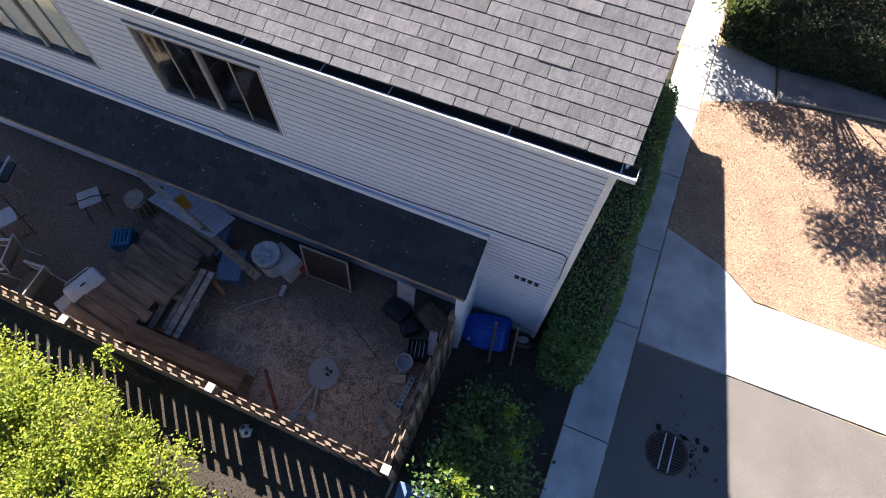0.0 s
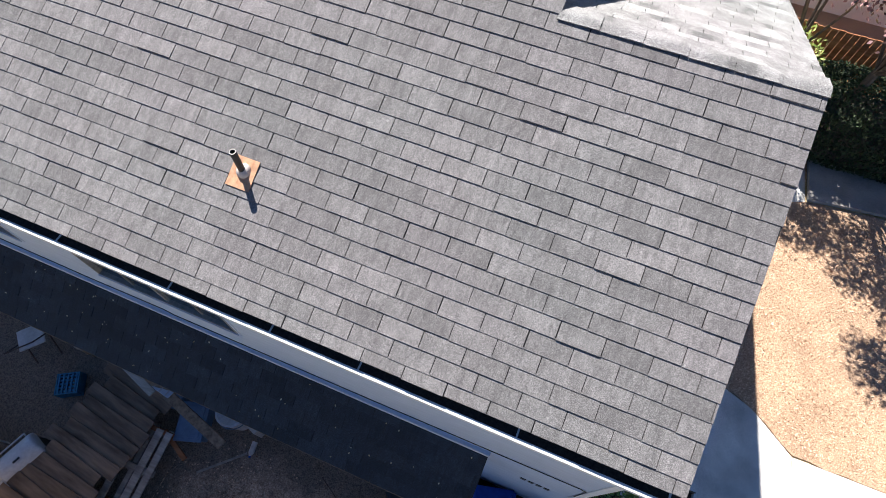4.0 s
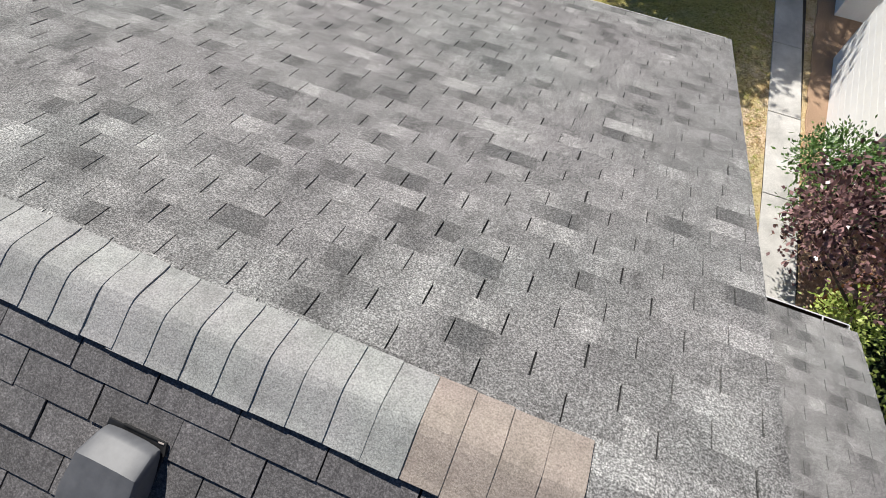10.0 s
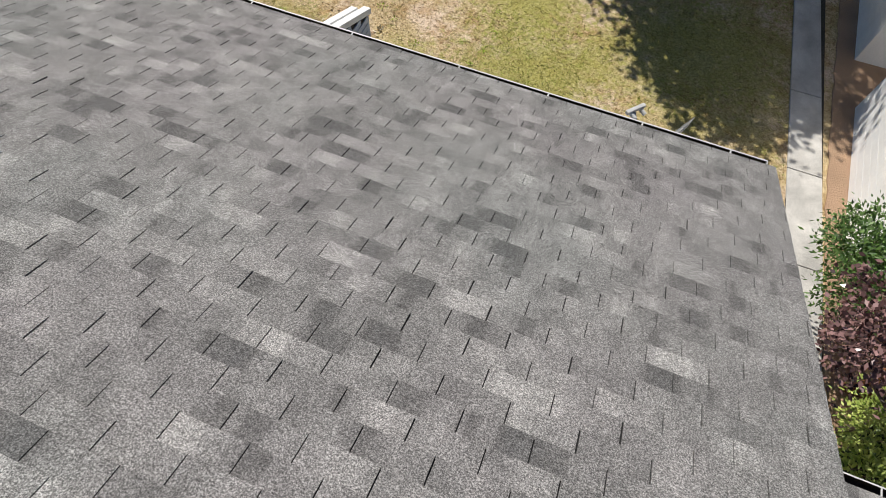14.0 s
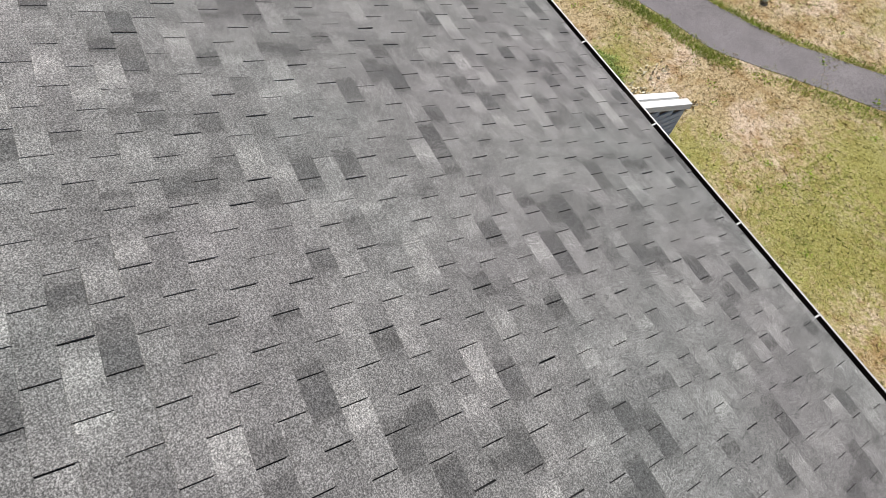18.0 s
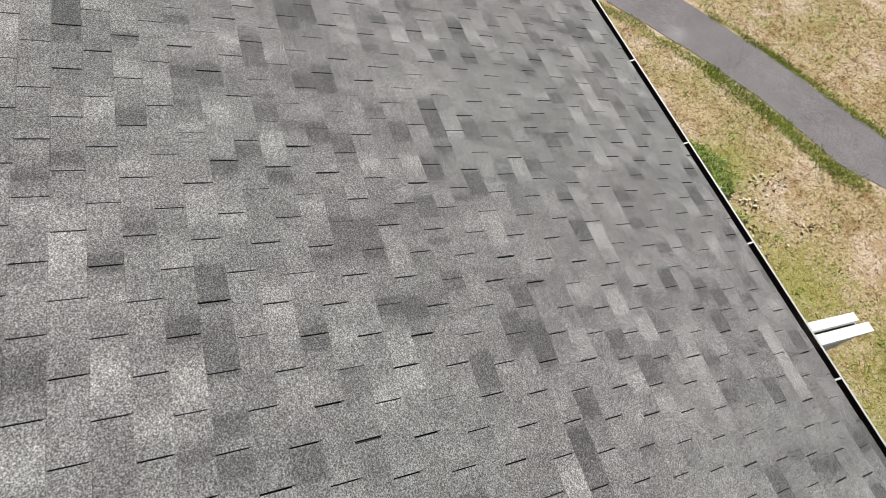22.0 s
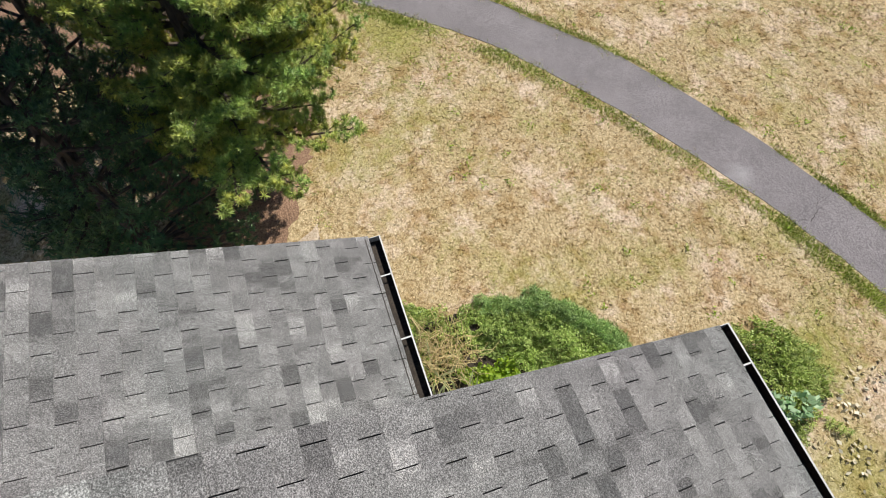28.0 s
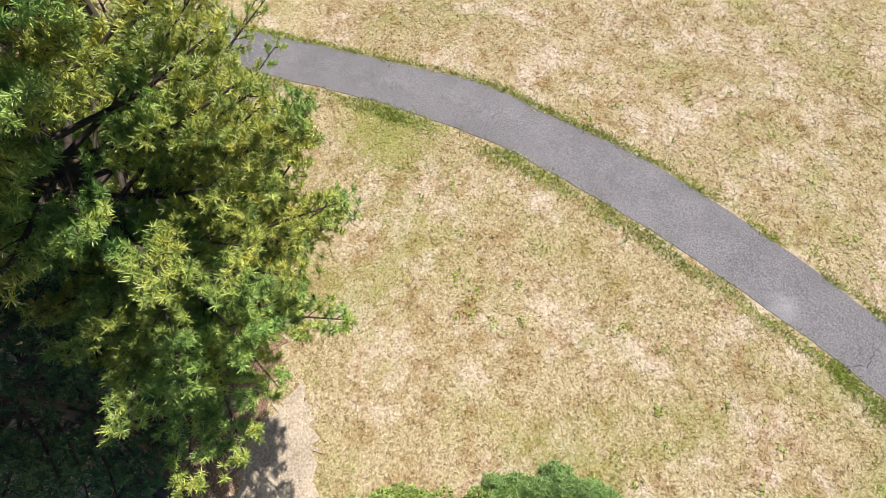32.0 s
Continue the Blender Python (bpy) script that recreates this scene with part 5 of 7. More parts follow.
herb_mass("tall_grass", "green grass strip along the house corner", [(-10.9, 17.3), (-10.3, 17.9), (-9.5, 17.6), (-8.8, 16.6), (-8.9, 15.0), (-9.3, 15.0), (-9.6, 16.6)], 0.22, 4500, 0.12, 0.014, M_GREENLEAF, 57, 0.7, 0.3)


def dry_scrub(base, wide, deep, count, seed):
    rr = random.Random(seed)
    t = thing("dry_shrub", "tangled dry straw-coloured twigs beside the house", "shrub", at=pose(*base))
    for i in range(count):
        x, y = rr.uniform(-wide, wide), rr.uniform(-deep, deep)
        a, ln = rr.uniform(0, 6.283), rr.uniform(0.2, 0.5)
        p = Vector((x, y, 0.0))
        m = p + Vector((math.cos(a) * ln * 0.4, math.sin(a) * ln * 0.4, rr.uniform(0.3, 0.45)))
        e = m + Vector((math.cos(a + 0.4) * ln * 0.6, math.sin(a + 0.4) * ln * 0.6, rr.uniform(-0.05, 0.12)))
        f = m + Vector((math.cos(a - 0.6) * ln * 0.45, math.sin(a - 0.6) * ln * 0.45, rr.uniform(-0.02, 0.1)))
        g = e + Vector((math.cos(a + 1.3) * ln * 0.4, math.sin(a + 1.3) * ln * 0.4, rr.uniform(-0.12, 0.06)))
        part("twig", limb_mesh([(p, m, 0.006, 0.005), (m, e, 0.005, 0.004), (e, g, 0.004, 0.002), (m, f, 0.004, 0.002)]), M_DRYTWIG, t)


dry_scrub((-12.25, 11.6, 0.17), 0.38, 0.42, 150, 71)
shrub("fence_sapling", "thin yellow-green sapling rising over the fence", "plant", [((-5.25, 0.2, 1.72), (0.08, 0.08, 0.1)), ((-5.4, 0.12, 1.5), (0.14, 0.1, 0.1)), ((-5.2, 0.05, 1.35), (0.1, 0.08, 0.08)), ((-5.45, 0.05, 1.2), (0.12, 0.1, 0.1))], 170, 0.06, 0.035, M_YELLOWLEAF, (-5.35, 0.12, 0), 52, 5, 0.5)

shrub("leafy_shrub", "green leafy shrub under the plum tree", "shrub", [((1.95, 12.2, 1.3), (0.4, 0.4, 0.5)), ((2.0, 12.8, 1.5), (0.4, 0.5, 0.5)), ((2.3, 13.2, 1.2), (0.5, 0.5, 0.5)), ((2.1, 11.7, 1.8), (0.3, 0.3, 0.35))], 2600, 0.09, 0.045, M_GREENLEAF, (2.1, 12.6, 0.05), 59, 8, 0.5, 5)

# tall trees north of the lawn that shade it
leafy_tree("lawn_tree", "broad green shade tree at the edge of the lawn", (-6.2, 28.0, 0.17), 4.0, [((-7.9, 27.7, 7.8), (1.0, 0.9, 0.8)), ((-6.6, 26.3, 7.6), (1.1, 1.0, 0.8)), ((-6.5, 28.2, 8.2), (1.4, 1.3, 1.0)), ((-9.0, 29.0, 8.2), (1.1, 1.0, 0.8)), ((-5.3, 29.7, 8.8), (1.5, 1.4, 1.1)), ((-7.3, 30.6, 8.8), (1.5, 1.4, 1.1))], 8500, 0.26, 0.17, M_GREENLEAF, 51, 4)
leafy_tree("lawn_tree", "second broad shade tree north of the walkway", (-4.4, 27.0, 0.17), 4.0, [((-5.7, 24.5, 7.2), (1.0, 0.9, 0.8)), ((-4.8, 25.3, 7.6), (1.1, 1.0, 0.8)), ((-4.7, 23.3, 7.0), (0.8, 0.8, 0.6)), ((-4.0, 23.5, 7.0), (0.6, 0.6, 0.4)), ((-3.8, 26.5, 8.0), (1.0, 0.9, 0.8)), ((-5.4, 27.2, 8.2), (1.2, 1.1, 0.9)), ((-3.8, 28.2, 8.6), (1.0, 0.9, 0.8)), ((-3.6, 24.6, 7.2), (0.5, 0.5, 0.4)), ((-3.2, 25.4, 7.4), (0.7, 0.7, 0.5)), ((-3.0, 26.9, 8.0), (0.9, 0.9, 0.7)), ((-3.1, 28.5, 8.6), (1.2, 1.1, 0.9)), ((-4.2, 28.0, 8.4), (0.9, 0.9, 0.7)), ((-2.4, 26.1, 7.8), (0.7, 0.7, 0.5)), ((-2.1, 27.4, 8.2), (1.0, 0.9, 0.8)), ((-3.0, 25.2, 7.4), (0.6, 0.6, 0.4)), ((-2.2, 29.0, 8.6), (1.1, 1.0, 0.8)), ((-3.1, 23.5, 7.0), (0.7, 0.7, 0.5)), ((-2.3, 24.3, 7.2), (0.7, 0.7, 0.5)), ((-3.7, 22.9, 6.8), (0.6, 0.5, 0.4)), ((-1.7, 25.0, 7.4), (0.7, 0.7, 0.5)), ((-4.4, 24.2, 7.1), (0.8, 0.7, 0.5)), ((-2.9, 24.4, 7.2), (0.7, 0.7, 0.5))], 17000, 0.2, 0.14, M_GREENLEAF, 53, 9)
# out of view, added only to block sun from the low pines
leafy_tree("added_shade_tree", "unseen tree added to shade the low pines", (-21.6, 9.8, 0.17), 7.5, [((-20.1, 10.6, 11.2), (0.9, 0.9, 0.7)), ((-21.6, 11.0, 11.5), (0.9, 0.9, 0.7)), ((-23.1, 11.0, 11.8), (1.1, 1.0, 0.8)), ((-24.5, 10.6, 11.8), (1.2, 1.1, 0.9)), ((-21.1, 9.3, 11.0), (1.0, 0.9, 0.8)), ((-19.7, 9.2, 10.8), (0.9, 0.9, 0.7)), ((-22.8, 9.1, 11.2), (1.1, 1.0, 0.8))], 20000, 0.22, 0.13, M_HEDGESHADE, 58, 8)
leafy_tree("plum_tree", "tall purple-leaved plum tree over the hedge", (3.6, 12.6, 0.05), 1.8, [((2.9, 10.3, 4.5), (0.65, 0.6, 0.5)), ((3.4, 10.9, 4.6), (0.8, 0.7, 0.5)), ((3.5, 9.4, 5.0), (0.7, 0.6, 0.5)), ((2.5, 10.8, 4.8), (0.5, 0.5, 0.4)), ((3.4, 11.7, 4.0), (0.9, 0.8, 0.6)), ((4.3, 12.0, 4.2), (1.0, 0.9, 0.7)), ((4.2, 10.6, 4.8), (0.9, 0.8, 0.6)), ((4.6, 9.4, 5.2), (0.7, 0.7, 0.5)), ((2.5, 14.2, 4.3), (0.8, 0.8, 0.5)), ((3.5, 14.5, 4.6), (0.9, 0.9, 0.6)), ((4.6, 14.3, 4.4), (1.0, 0.9, 0.6)), ((5.6, 13.6, 4.2), (1.0, 0.9, 0.6))], 19000, 0.09, 0.052, M_PLUM, 54, 22)


# ---- things on the roof ----


def ridge_caps():
    """Overlapping bent cap shingles along the main ridge, four of them tan."""
    def cap_mesh(width, reach_s, reach_n, zlift):
        prof = []
        for k in range(13):
            u = -reach_s + (reach_s + reach_n) * k / 12
            prof.append((u, zlift - K * math.sqrt(u * u + 0.0009) + (0.004 if k in (0, 12) else 0.0)))
        bm = bmesh.new()
        rows = []
        for x, up in ((0.0, 0.0), (width, 0.006)):
            rows.append([bm.verts.new((x, u, z + up)) for u, z in prof])
            rows.append([bm.verts.new((x, u, z + up - 0.007)) for u, z in prof])
        a, al, b, bl = rows
        for i in range(12):
            bm.faces.new((a[i], b[i], b[i + 1], a[i + 1]))
            bm.faces.new((b[i], bl[i], bl[i + 1], b[i + 1]))
        bm.faces.new((a[0], al[0], bl[0], b[0]))
        bm.faces.new((a[12], b[12], bl[12], al[12]))
        bmesh.ops.recalc_face_normals(bm, faces=bm.faces[:])
        return bm

    ridge = thing("ridge_cap", "row of bent grey cap shingles along the ridge", "roof ridge", kind="structure", at=pose(0, RIDGE_Y, RIDGE_Z + 0.006))
    me = {}
    for key, mat in (("grey", M_CAP), ("tan", M_CAP_TAN), ("end", M_SH_N[0])):
        bm = cap_mesh(0.16 if key != "end" else 0.222, 0.176, 0.176, 0.012)
        me[key] = bpy.data.meshes.new("cap_shingle")
        bm.to_mesh(me[key])
        bm.free()
        me[key].materials.append(mat)
    rng = random.Random(8)
    x = X_W
    while x < -2.28:
        tan = x > -2.84
        c = new("cap_shingle", me["tan" if tan else "grey"])
        c.parent = ridge
        c.location = (x, rng.uniform(-0.004, 0.004), rng.uniform(-0.001, 0.001))
        c.rotation_euler = (0, 0, rng.uniform(-0.01, 0.01))
        if tan:
            c["label"] = "tan replacement cap shingle"
        x += 0.137
    for i in range(3):
        e = new("end_shingle", me["end"])
        e.parent = ridge
        e.location = (-2.265 + 0.2115 * i, rng.uniform(-0.006, 0.006), -0.004 - 0.003 * i)
    for name, xa, xb, y in (("ridge_cap_low_east", X_E + 0.09, LOW_E_X + 0.01, LOW_Y_E), ("ridge_cap_low_west", LOW_W_X, X_W - 0.02, LOW_Y_W)):
        low = thing(name, "pale grey shingles bent over the lower ridge", "roof ridge", kind="structure", at=pose(xa, y, z_south(y) + 0.006))
        count = round((xb - xa) / 0.327)
        width = (xb - xa) / count
        me_low = bpy.data.meshes.new("cap_shingle")
        bm = cap_mesh(width - 0.006, 0.07, 0.16, 0.012)
        bm.to_mesh(me_low)
        bm.free()
        me_low.materials.append(M_SH_E[0])
        for i in range(count):
            c = new("cap_shingle", me_low)
            c.parent = low
            c.location = (i * width, rng.uniform(-0.003, 0.003), rng.uniform(0, 0.002))


ridge_caps()


def roof_vent(x):
    """A slant-back roof vent: flange, hood with rounded corners and an open lower side."""
    slope = math.degrees(math.atan(K))
    t = thing("roof_vent", "dark grey plastic slant-back roof vent below the ridge", "roof vent", "vents along the ridge", at=pose(x, 7.76, z_south(7.76) + 0.012, slope))
    part("flange", box(-0.12, 0.12, -0.1, 0.157, 0.0, 0.008, 0.002), M_BLACK, t)
    bm = bmesh.new()
    steps = [(-1.0, None), (-1.0, 0.03), (-0.975, 0.012), (-0.93, 0.003), (-0.86, 0.0), (-0.45, 0.0), (0.0, 0.0), (0.44, 0.0), (0.86, 0.0), (0.93, 0.003), (0.975, 0.012), (1.0, 0.03), (1.0, None)]

    def top_of(w):
        """Level top, a shallow nose and a slanting back strip."""
        return 0.114 - 0.016 * max(0.0, -0.45 - w) if w < 0.45 else 0.114 - 0.07 * (w - 0.44) / 0.56

    rows = []
    for w, dw in steps:
        row = []
        for u, du in steps:
            y = w * 0.148 * (1 - 0.13 * u ** 4 * (1.0 if w < 0 else 0.4))
            x = u * (0.13 - 0.012 * w) * (1 - 0.1 * abs(w) ** 5)
            z = 0.018 if du is None or dw is None else max(0.02, top_of(w) - max(du, dw))
            row.append(bm.verts.new((x, y, z)))
        rows.append(row)
    for ra, rb in zip(rows, rows[1:]):
        for i in range(len(ra) - 1):
            bm.faces.new((ra[i], ra[i + 1], rb[i + 1], rb[i]))
    bmesh.ops.remove_doubles(bm, verts=bm.verts[:], dist=0.0005)
    bmesh.ops.recalc_face_normals(bm, faces=bm.faces[:])
    for e in bm.edges:
        e.smooth = len(e.link_faces) < 2 or e.calc_face_angle() < 0.42
    part("hood", bm, M_VENT, t, smooth=True)
    part("throat", merged(rod((0, 0.02, 0.005), (0, 0.02, 0.05), 0.1, 20)), M_BLACK, t)
    part("sealant", merged(beam((-0.06, 0.16, 0.008), (0.115, 0.163, 0.008), 0.008, 0.01, 0.003), beam((0.112, 0.165, 0.008), (0.122, 0.12, 0.008), 0.008, 0.01, 0.003)), M_FELT, t)
    part("sealant_smear", beam((0.085, 0.158, 0.011), (0.108, 0.16, 0.011), 0.007, 0.005, 0.002), M_LEAD, t, "pale sealant smear")
    return t


vent = roof_vent(-5.22)
for vx, turn in ((-4.46, 1.5), (-3.69, -1.0), (-2.89, 0.6), (-2.15, -1.8)):
    copy_thing(vent, pose(vx, 7.76, z_south(7.76) + 0.012, math.degrees(math.atan(K)), 0, 0) @ pose(0, 0, 0, 0, 0, turn))


def vent_pipe():
    x, y = -3.37, 4.16
    z = z_south(y)
    slope = math.degrees(math.atan(K))
    t = thing("vent_pipe", "black plumbing vent pipe in a rusted flashing", "vent pipe", at=pose(x, y, z))
    f = box(-0.105, 0.105, -0.13, 0.12, 0.01, 0.016, 0.002)
    f.transform(pose(0, 0, 0, slope))
    part("flashing", f, M_COPPER, t, "rust-orange flashing plate")
    b = rod((0, 0, 0.01), (0, 0, 0.06), 0.07, 20, 0.04)
    b.transform(pose(0, 0.015, 0, slope))
    part("boot", b, M_LEAD, t, "pale sealant collar", smooth=True)
    p = bmesh.new()
    n = 16
    rings = []
    for r, zz in ((0.027, -0.02), (0.027, 0.27), (0.02, 0.27), (0.02, 0.1)):
        rings.append([p.verts.new((r * math.cos(2 * math.pi * i / n), r * math.sin(2 * math.pi * i / n), zz)) for i in range(n)])
    for ra, rb in zip(rings, rings[1:]):
        for i in range(n):
            p.faces.new((ra[i], ra[(i + 1) % n], rb[(i + 1) % n], rb[i]))
    p.faces.new(rings[-1])
    bmesh.ops.recalc_face_normals(p, faces=p.faces[:])
    part("pipe", p, M_BLACK, t)


vent_pipe()


def bowl(r, depth, rings=6, seg=28, thick=0.006):
    bm = bmesh.new()
    pts = [[bm.verts.new((r * k / rings * math.cos(2 * math.pi * i / seg), r * k / rings * math.sin(2 * math.pi * i / seg), depth * ((k / rings) ** 2 - 1))) for i in range(seg)] for k in range(1, rings + 1)]
    c = bm.verts.new((0, 0, -depth))
    for i in range(seg):
        bm.faces.new((c, pts[0][i], pts[0][(i + 1) % seg]))
        for a, b in zip(pts, pts[1:]):
            bm.faces.new((a[i], b[i], b[(i + 1) % seg], a[(i + 1) % seg]))
    bmesh.ops.solidify(bm, geom=bm.faces[:], thickness=thick)
    bmesh.ops.recalc_face_normals(bm, faces=bm.faces[:])
    return bm


def wall_dish():
    """Satellite dish on the north fascia."""
    t = thing("satellite_dish", "grey satellite dish on an arm at the north eave", "satellite dish", at=pose(-2.38, 12.86, 4.6))
    d = bowl(0.225, 0.035)
    d.transform(Matrix.Translation((0.1, 1.13, 0.0)) @ Vector((-0.68, 0.31, 0.235)).to_track_quat("Z", "Y").to_matrix().to_4x4())
    part("reflector", d, M_GREYMETAL, t, smooth=True)
    part("mast", merged(rod((0, -0.01, -0.05), (0.1, 0.6, -0.12), 0.02, 10), rod((0.1, 0.6, -0.12), (0.16, 1.1, -0.03), 0.02, 10), box(-0.08, 0.08, 0.0, 0.02, -0.14, 0.06, 0.004)), M_STEEL, t)
    part("feed_arm", merged(beam((0.1, 1.0, -0.24), (-0.2, 1.15, -0.36), 0.03, 0.04, 0.004), beam((-0.2, 1.15, -0.36), (-0.37, 1.49, -0.29), 0.032, 0.045, 0.004)), M_GREYMETAL, t)
    head = [(-0.45, 1.41, -0.25), (-0.28, 1.61, -0.25)]
    part("receiver", merged(beam(*head, 0.05, 0.05, 0.01), rod((-0.41, 1.45, -0.27), (-0.33, 1.4, -0.29), 0.026, 12), rod((-0.32, 1.56, -0.27), (-0.24, 1.51, -0.29), 0.026, 12)), M_WHITEPL, t, "white receiver head")


wall_dish()

# ---- wall details ----
cable = thing("wall_cable", "thin dark cable stapled along the siding", "cable", at=pose(0, 3.36, 3.1))
part("run", merged(*(rod(a, b, 0.006, 6) for a, b in zip([(-12, 0, 0.02), (-8.2, 0, 0.06), (-6, 0, 0.0), (-4.9, 0, 0.05), (-4.8, 0, -0.02), (-2.2, 0, 0.03), (-0.7, 0, 0.1), (0.2, 0, 0.14), (0.27, 0, 0.08)], [(-8.2, 0, 0.06), (-6, 0, 0.0), (-4.9, 0, 0.05), (-4.8, 0, -0.02), (-2.2, 0, 0.03), (-0.7, 0, 0.1), (0.2, 0, 0.14), (0.27, 0, 0.08), (0.29, 0, -0.55)]))), M_BLACK, cable)
num = thing("house_number", "row of small black house number plates on the siding", "house number", at=pose(-0.1, 3.368, 2.12))
for i in range(4):
    part("bar", box(-0.19 + i * 0.1, -0.125 + i * 0.1, -0.006, 0.006, -0.05, 0.05, 0.003), M_BLACK, num)

# ---- drain and kerb details ----


def drain():
    t = thing("storm_drain", "round rusted storm drain grate in the asphalt", "storm drain", at=pose(2.95, 2.4, 0.012))
    ring = bmesh.new()
    seg = 32
    rows = [[ring.verts.new((r * math.cos(2 * math.pi * i / seg), r * math.sin(2 * math.pi * i / seg), z)) for i in range(seg)] for r, z in ((0.35, 0.0), (0.34, 0.012), (0.31, 0.012), (0.305, -0.03))]
    for a, b in zip(rows, rows[1:]):
        for i in range(seg):
            ring.faces.new((a[i], a[(i + 1) % seg], b[(i + 1) % seg], b[i]))
    bmesh.ops.recalc_face_normals(ring, faces=ring.faces[:])
    part("rim", ring, M_RUST, t)
    part("pit", rod((0, 0, 0.001), (0, 0, 0.004), 0.305, 32), M_FELT, t)
    for i in range(13):
        y = -0.27 + i * 0.045
        h = math.sqrt(0.305 ** 2 - y * y)
        part("grate_bar", box(-h, h, y - 0.011, y + 0.011, 0.005, 0.014, 0.003), M_RUST, t)
    for x in (-0.075, 0.075):
        part("marker_strip", beam((x - 0.01, -0.3, 0.022), (x + 0.0, 0.3, 0.022), 0.022, 0.01, 0.002), M_WHITEPL, t, "white plastic strip")


drain()
stain_rng = random.Random(14)
bm = bmesh.new()
for i in range(70):
    a = stain_rng.uniform(-0.5, 2.2)
    r = 0.36 + stain_rng.expovariate(7.0)
    cx, cy = 2.95 + r * math.cos(a), 2.4 + r * math.sin(a)
    s = min(0.06, 0.005 + stain_rng.expovariate(75.0))
    vs = [bm.verts.new((cx + s * stain_rng.uniform(0.5, 1.3) * math.cos(k * 1.05), cy + s * stain_rng.uniform(0.5, 1.3) * math.sin(k * 1.05), 0.0165)) for k in range(6)]
    bm.faces.new(vs)
tagged(mesh_object("tar_spots", bm, M_FELT), "dark tar spots on the asphalt by the drain", "stain", kind="stuff")

# ---- yard ----


def sat_dish_ground():
    t = thing("satellite_dish", "grey satellite dish lying on the yard floor", "satellite dish", at=pose(-2.71, 1.33, 0.16))
    d = bowl(0.265, 0.045)
    d.transform(pose(0, 0, 0.02, 16, 6, 0))
    part("reflector", d, M_DISH, t, smooth=True)
    lg = merged(box(-0.075, -0.05, 0.04, 0.09, 0, 0.004), box(-0.045, -0.02, 0.04, 0.08, 0, 0.004), box(-0.012, 0.01, 0.04, 0.085, 0, 0.004), box(0.02, 0.06, 0.03, 0.095, 0, 0.004), box(-0.02, 0.05, -0.03, 0.01, 0, 0.004))
    lg.transform(pose(0.05, 0.03, -0.012, 16, 6, -12))
    part("mark", lg, M_BLACK, t, "dark printed mark")
    part("arm", beam((0.0, -0.22, -0.06), (0.12, -0.62, -0.12), 0.05, 0.04, 0.006), M_PALEWOOD, t)
    part("foot_plate", box(0.06, 0.2, -0.74, -0.6, -0.15, -0.13, 0.005), M_GREYMETAL, t)
    part("mast", rod((-0.06, -0.26, -0.07), (-0.16, -0.72, -0.13), 0.025, 10), M_GREYMETAL, t)
    part("mast_foot", box(-0.22, -0.1, -0.86, -0.72, -0.15, -0.12, 0.005), M_GREYMETAL, t)
    return t


sat_dish_ground()


def bucket(x, y):
    t = thing("bucket", "white plastic bucket part filled with water", "bucket", at=pose(x, y, 0.013))
    n = 24
    bm = bmesh.new()
    rings = [[bm.verts.new((r * math.cos(2 * math.pi * i / n), r * math.sin(2 * math.pi * i / n), z)) for i in range(n)] for r, z in ((0.115, 0), (0.135, 0.32), (0.145, 0.32), (0.145, 0.345), (0.13, 0.345), (0.112, 0.02))]
    for a, b in zip(rings, rings[1:]):
        for i in range(n):
            bm.faces.new((a[i], a[(i + 1) % n], b[(i + 1) % n], b[i]))
    bm.faces.new(rings[0][::-1])
    bm.faces.new(rings[-1])
    bmesh.ops.recalc_face_normals(bm, faces=bm.faces[:])
    part("tub", bm, M_WHITEPL, t, smooth=False)
    part("contents", rod((0, 0, 0.2), (0, 0, 0.22), 0.122, 24), M_GREYMETAL, t, "grey water")
    part("handle", merged(*(rod((0.14 * math.cos(a), 0.14 * math.sin(a), 0.33 - 0.06 * math.sin(math.pi * i / 8)), (0.14 * math.cos(a + 0.39), 0.14 * math.sin(a + 0.39), 0.33 - 0.06 * math.sin(math.pi * (i + 1) / 8)), 0.004, 6) for i, a in enumerate([math.pi * k / 8 for k in range(8)]))), M_STEEL, t)


bucket(-1.515, 2.01)


def plank(name, label, a, b, w, h, mat, cat="plank", roll=0.0):
    mid = (Vector(a) + Vector(b)) / 2
    bm = beam(a, b, w, h, 0.004, roll)
    bm.transform(Matrix.Translation(-mid))
    ob = mesh_object(name, bm, mat)
    ob.location = mid
    return tagged(ob, label, cat)


def fence_panel():
    """A fallen fence panel: brown boards side by side, their ends ragged."""
    t = thing("fallen_boards", "fallen panel of dark brown weathered boards sloping over junk", "fence panel", at=pose(-6.2, 1.62, 0.62, -4, 7, -9))
    rng = random.Random(17)
    for i in range(13):
        y = -1.16 + i * 0.186
        x0, x1 = -0.56 + rng.uniform(-0.11, 0.09), 0.52 + rng.uniform(-0.1, 0.12)
        b = box(x0, x1, -0.104, 0.104, 0, 0.022, 0.004)
        b.transform(pose(0, y, rng.uniform(0.0, 0.012), 7 + rng.uniform(-1, 1), rng.uniform(-1.5, 1.5), rng.uniform(-3, 3)))
        part("board", b, M_BROWN, t)
    for x in (-0.4, 0.35):
        part("rail", box(x - 0.045, x + 0.045, -1.1, 1.1, -0.1, -0.035, 0.004), M_BROWN, t)
    for x, y in ((-0.5, -1.0), (0.5, -1.0), (-0.5, 0.95), (0.5, 0.95)):
        part("prop", box(x - 0.04, x + 0.04, y - 0.04, y + 0.04, -0.85, -0.036, 0.004), M_BROWN, t)


fence_panel()


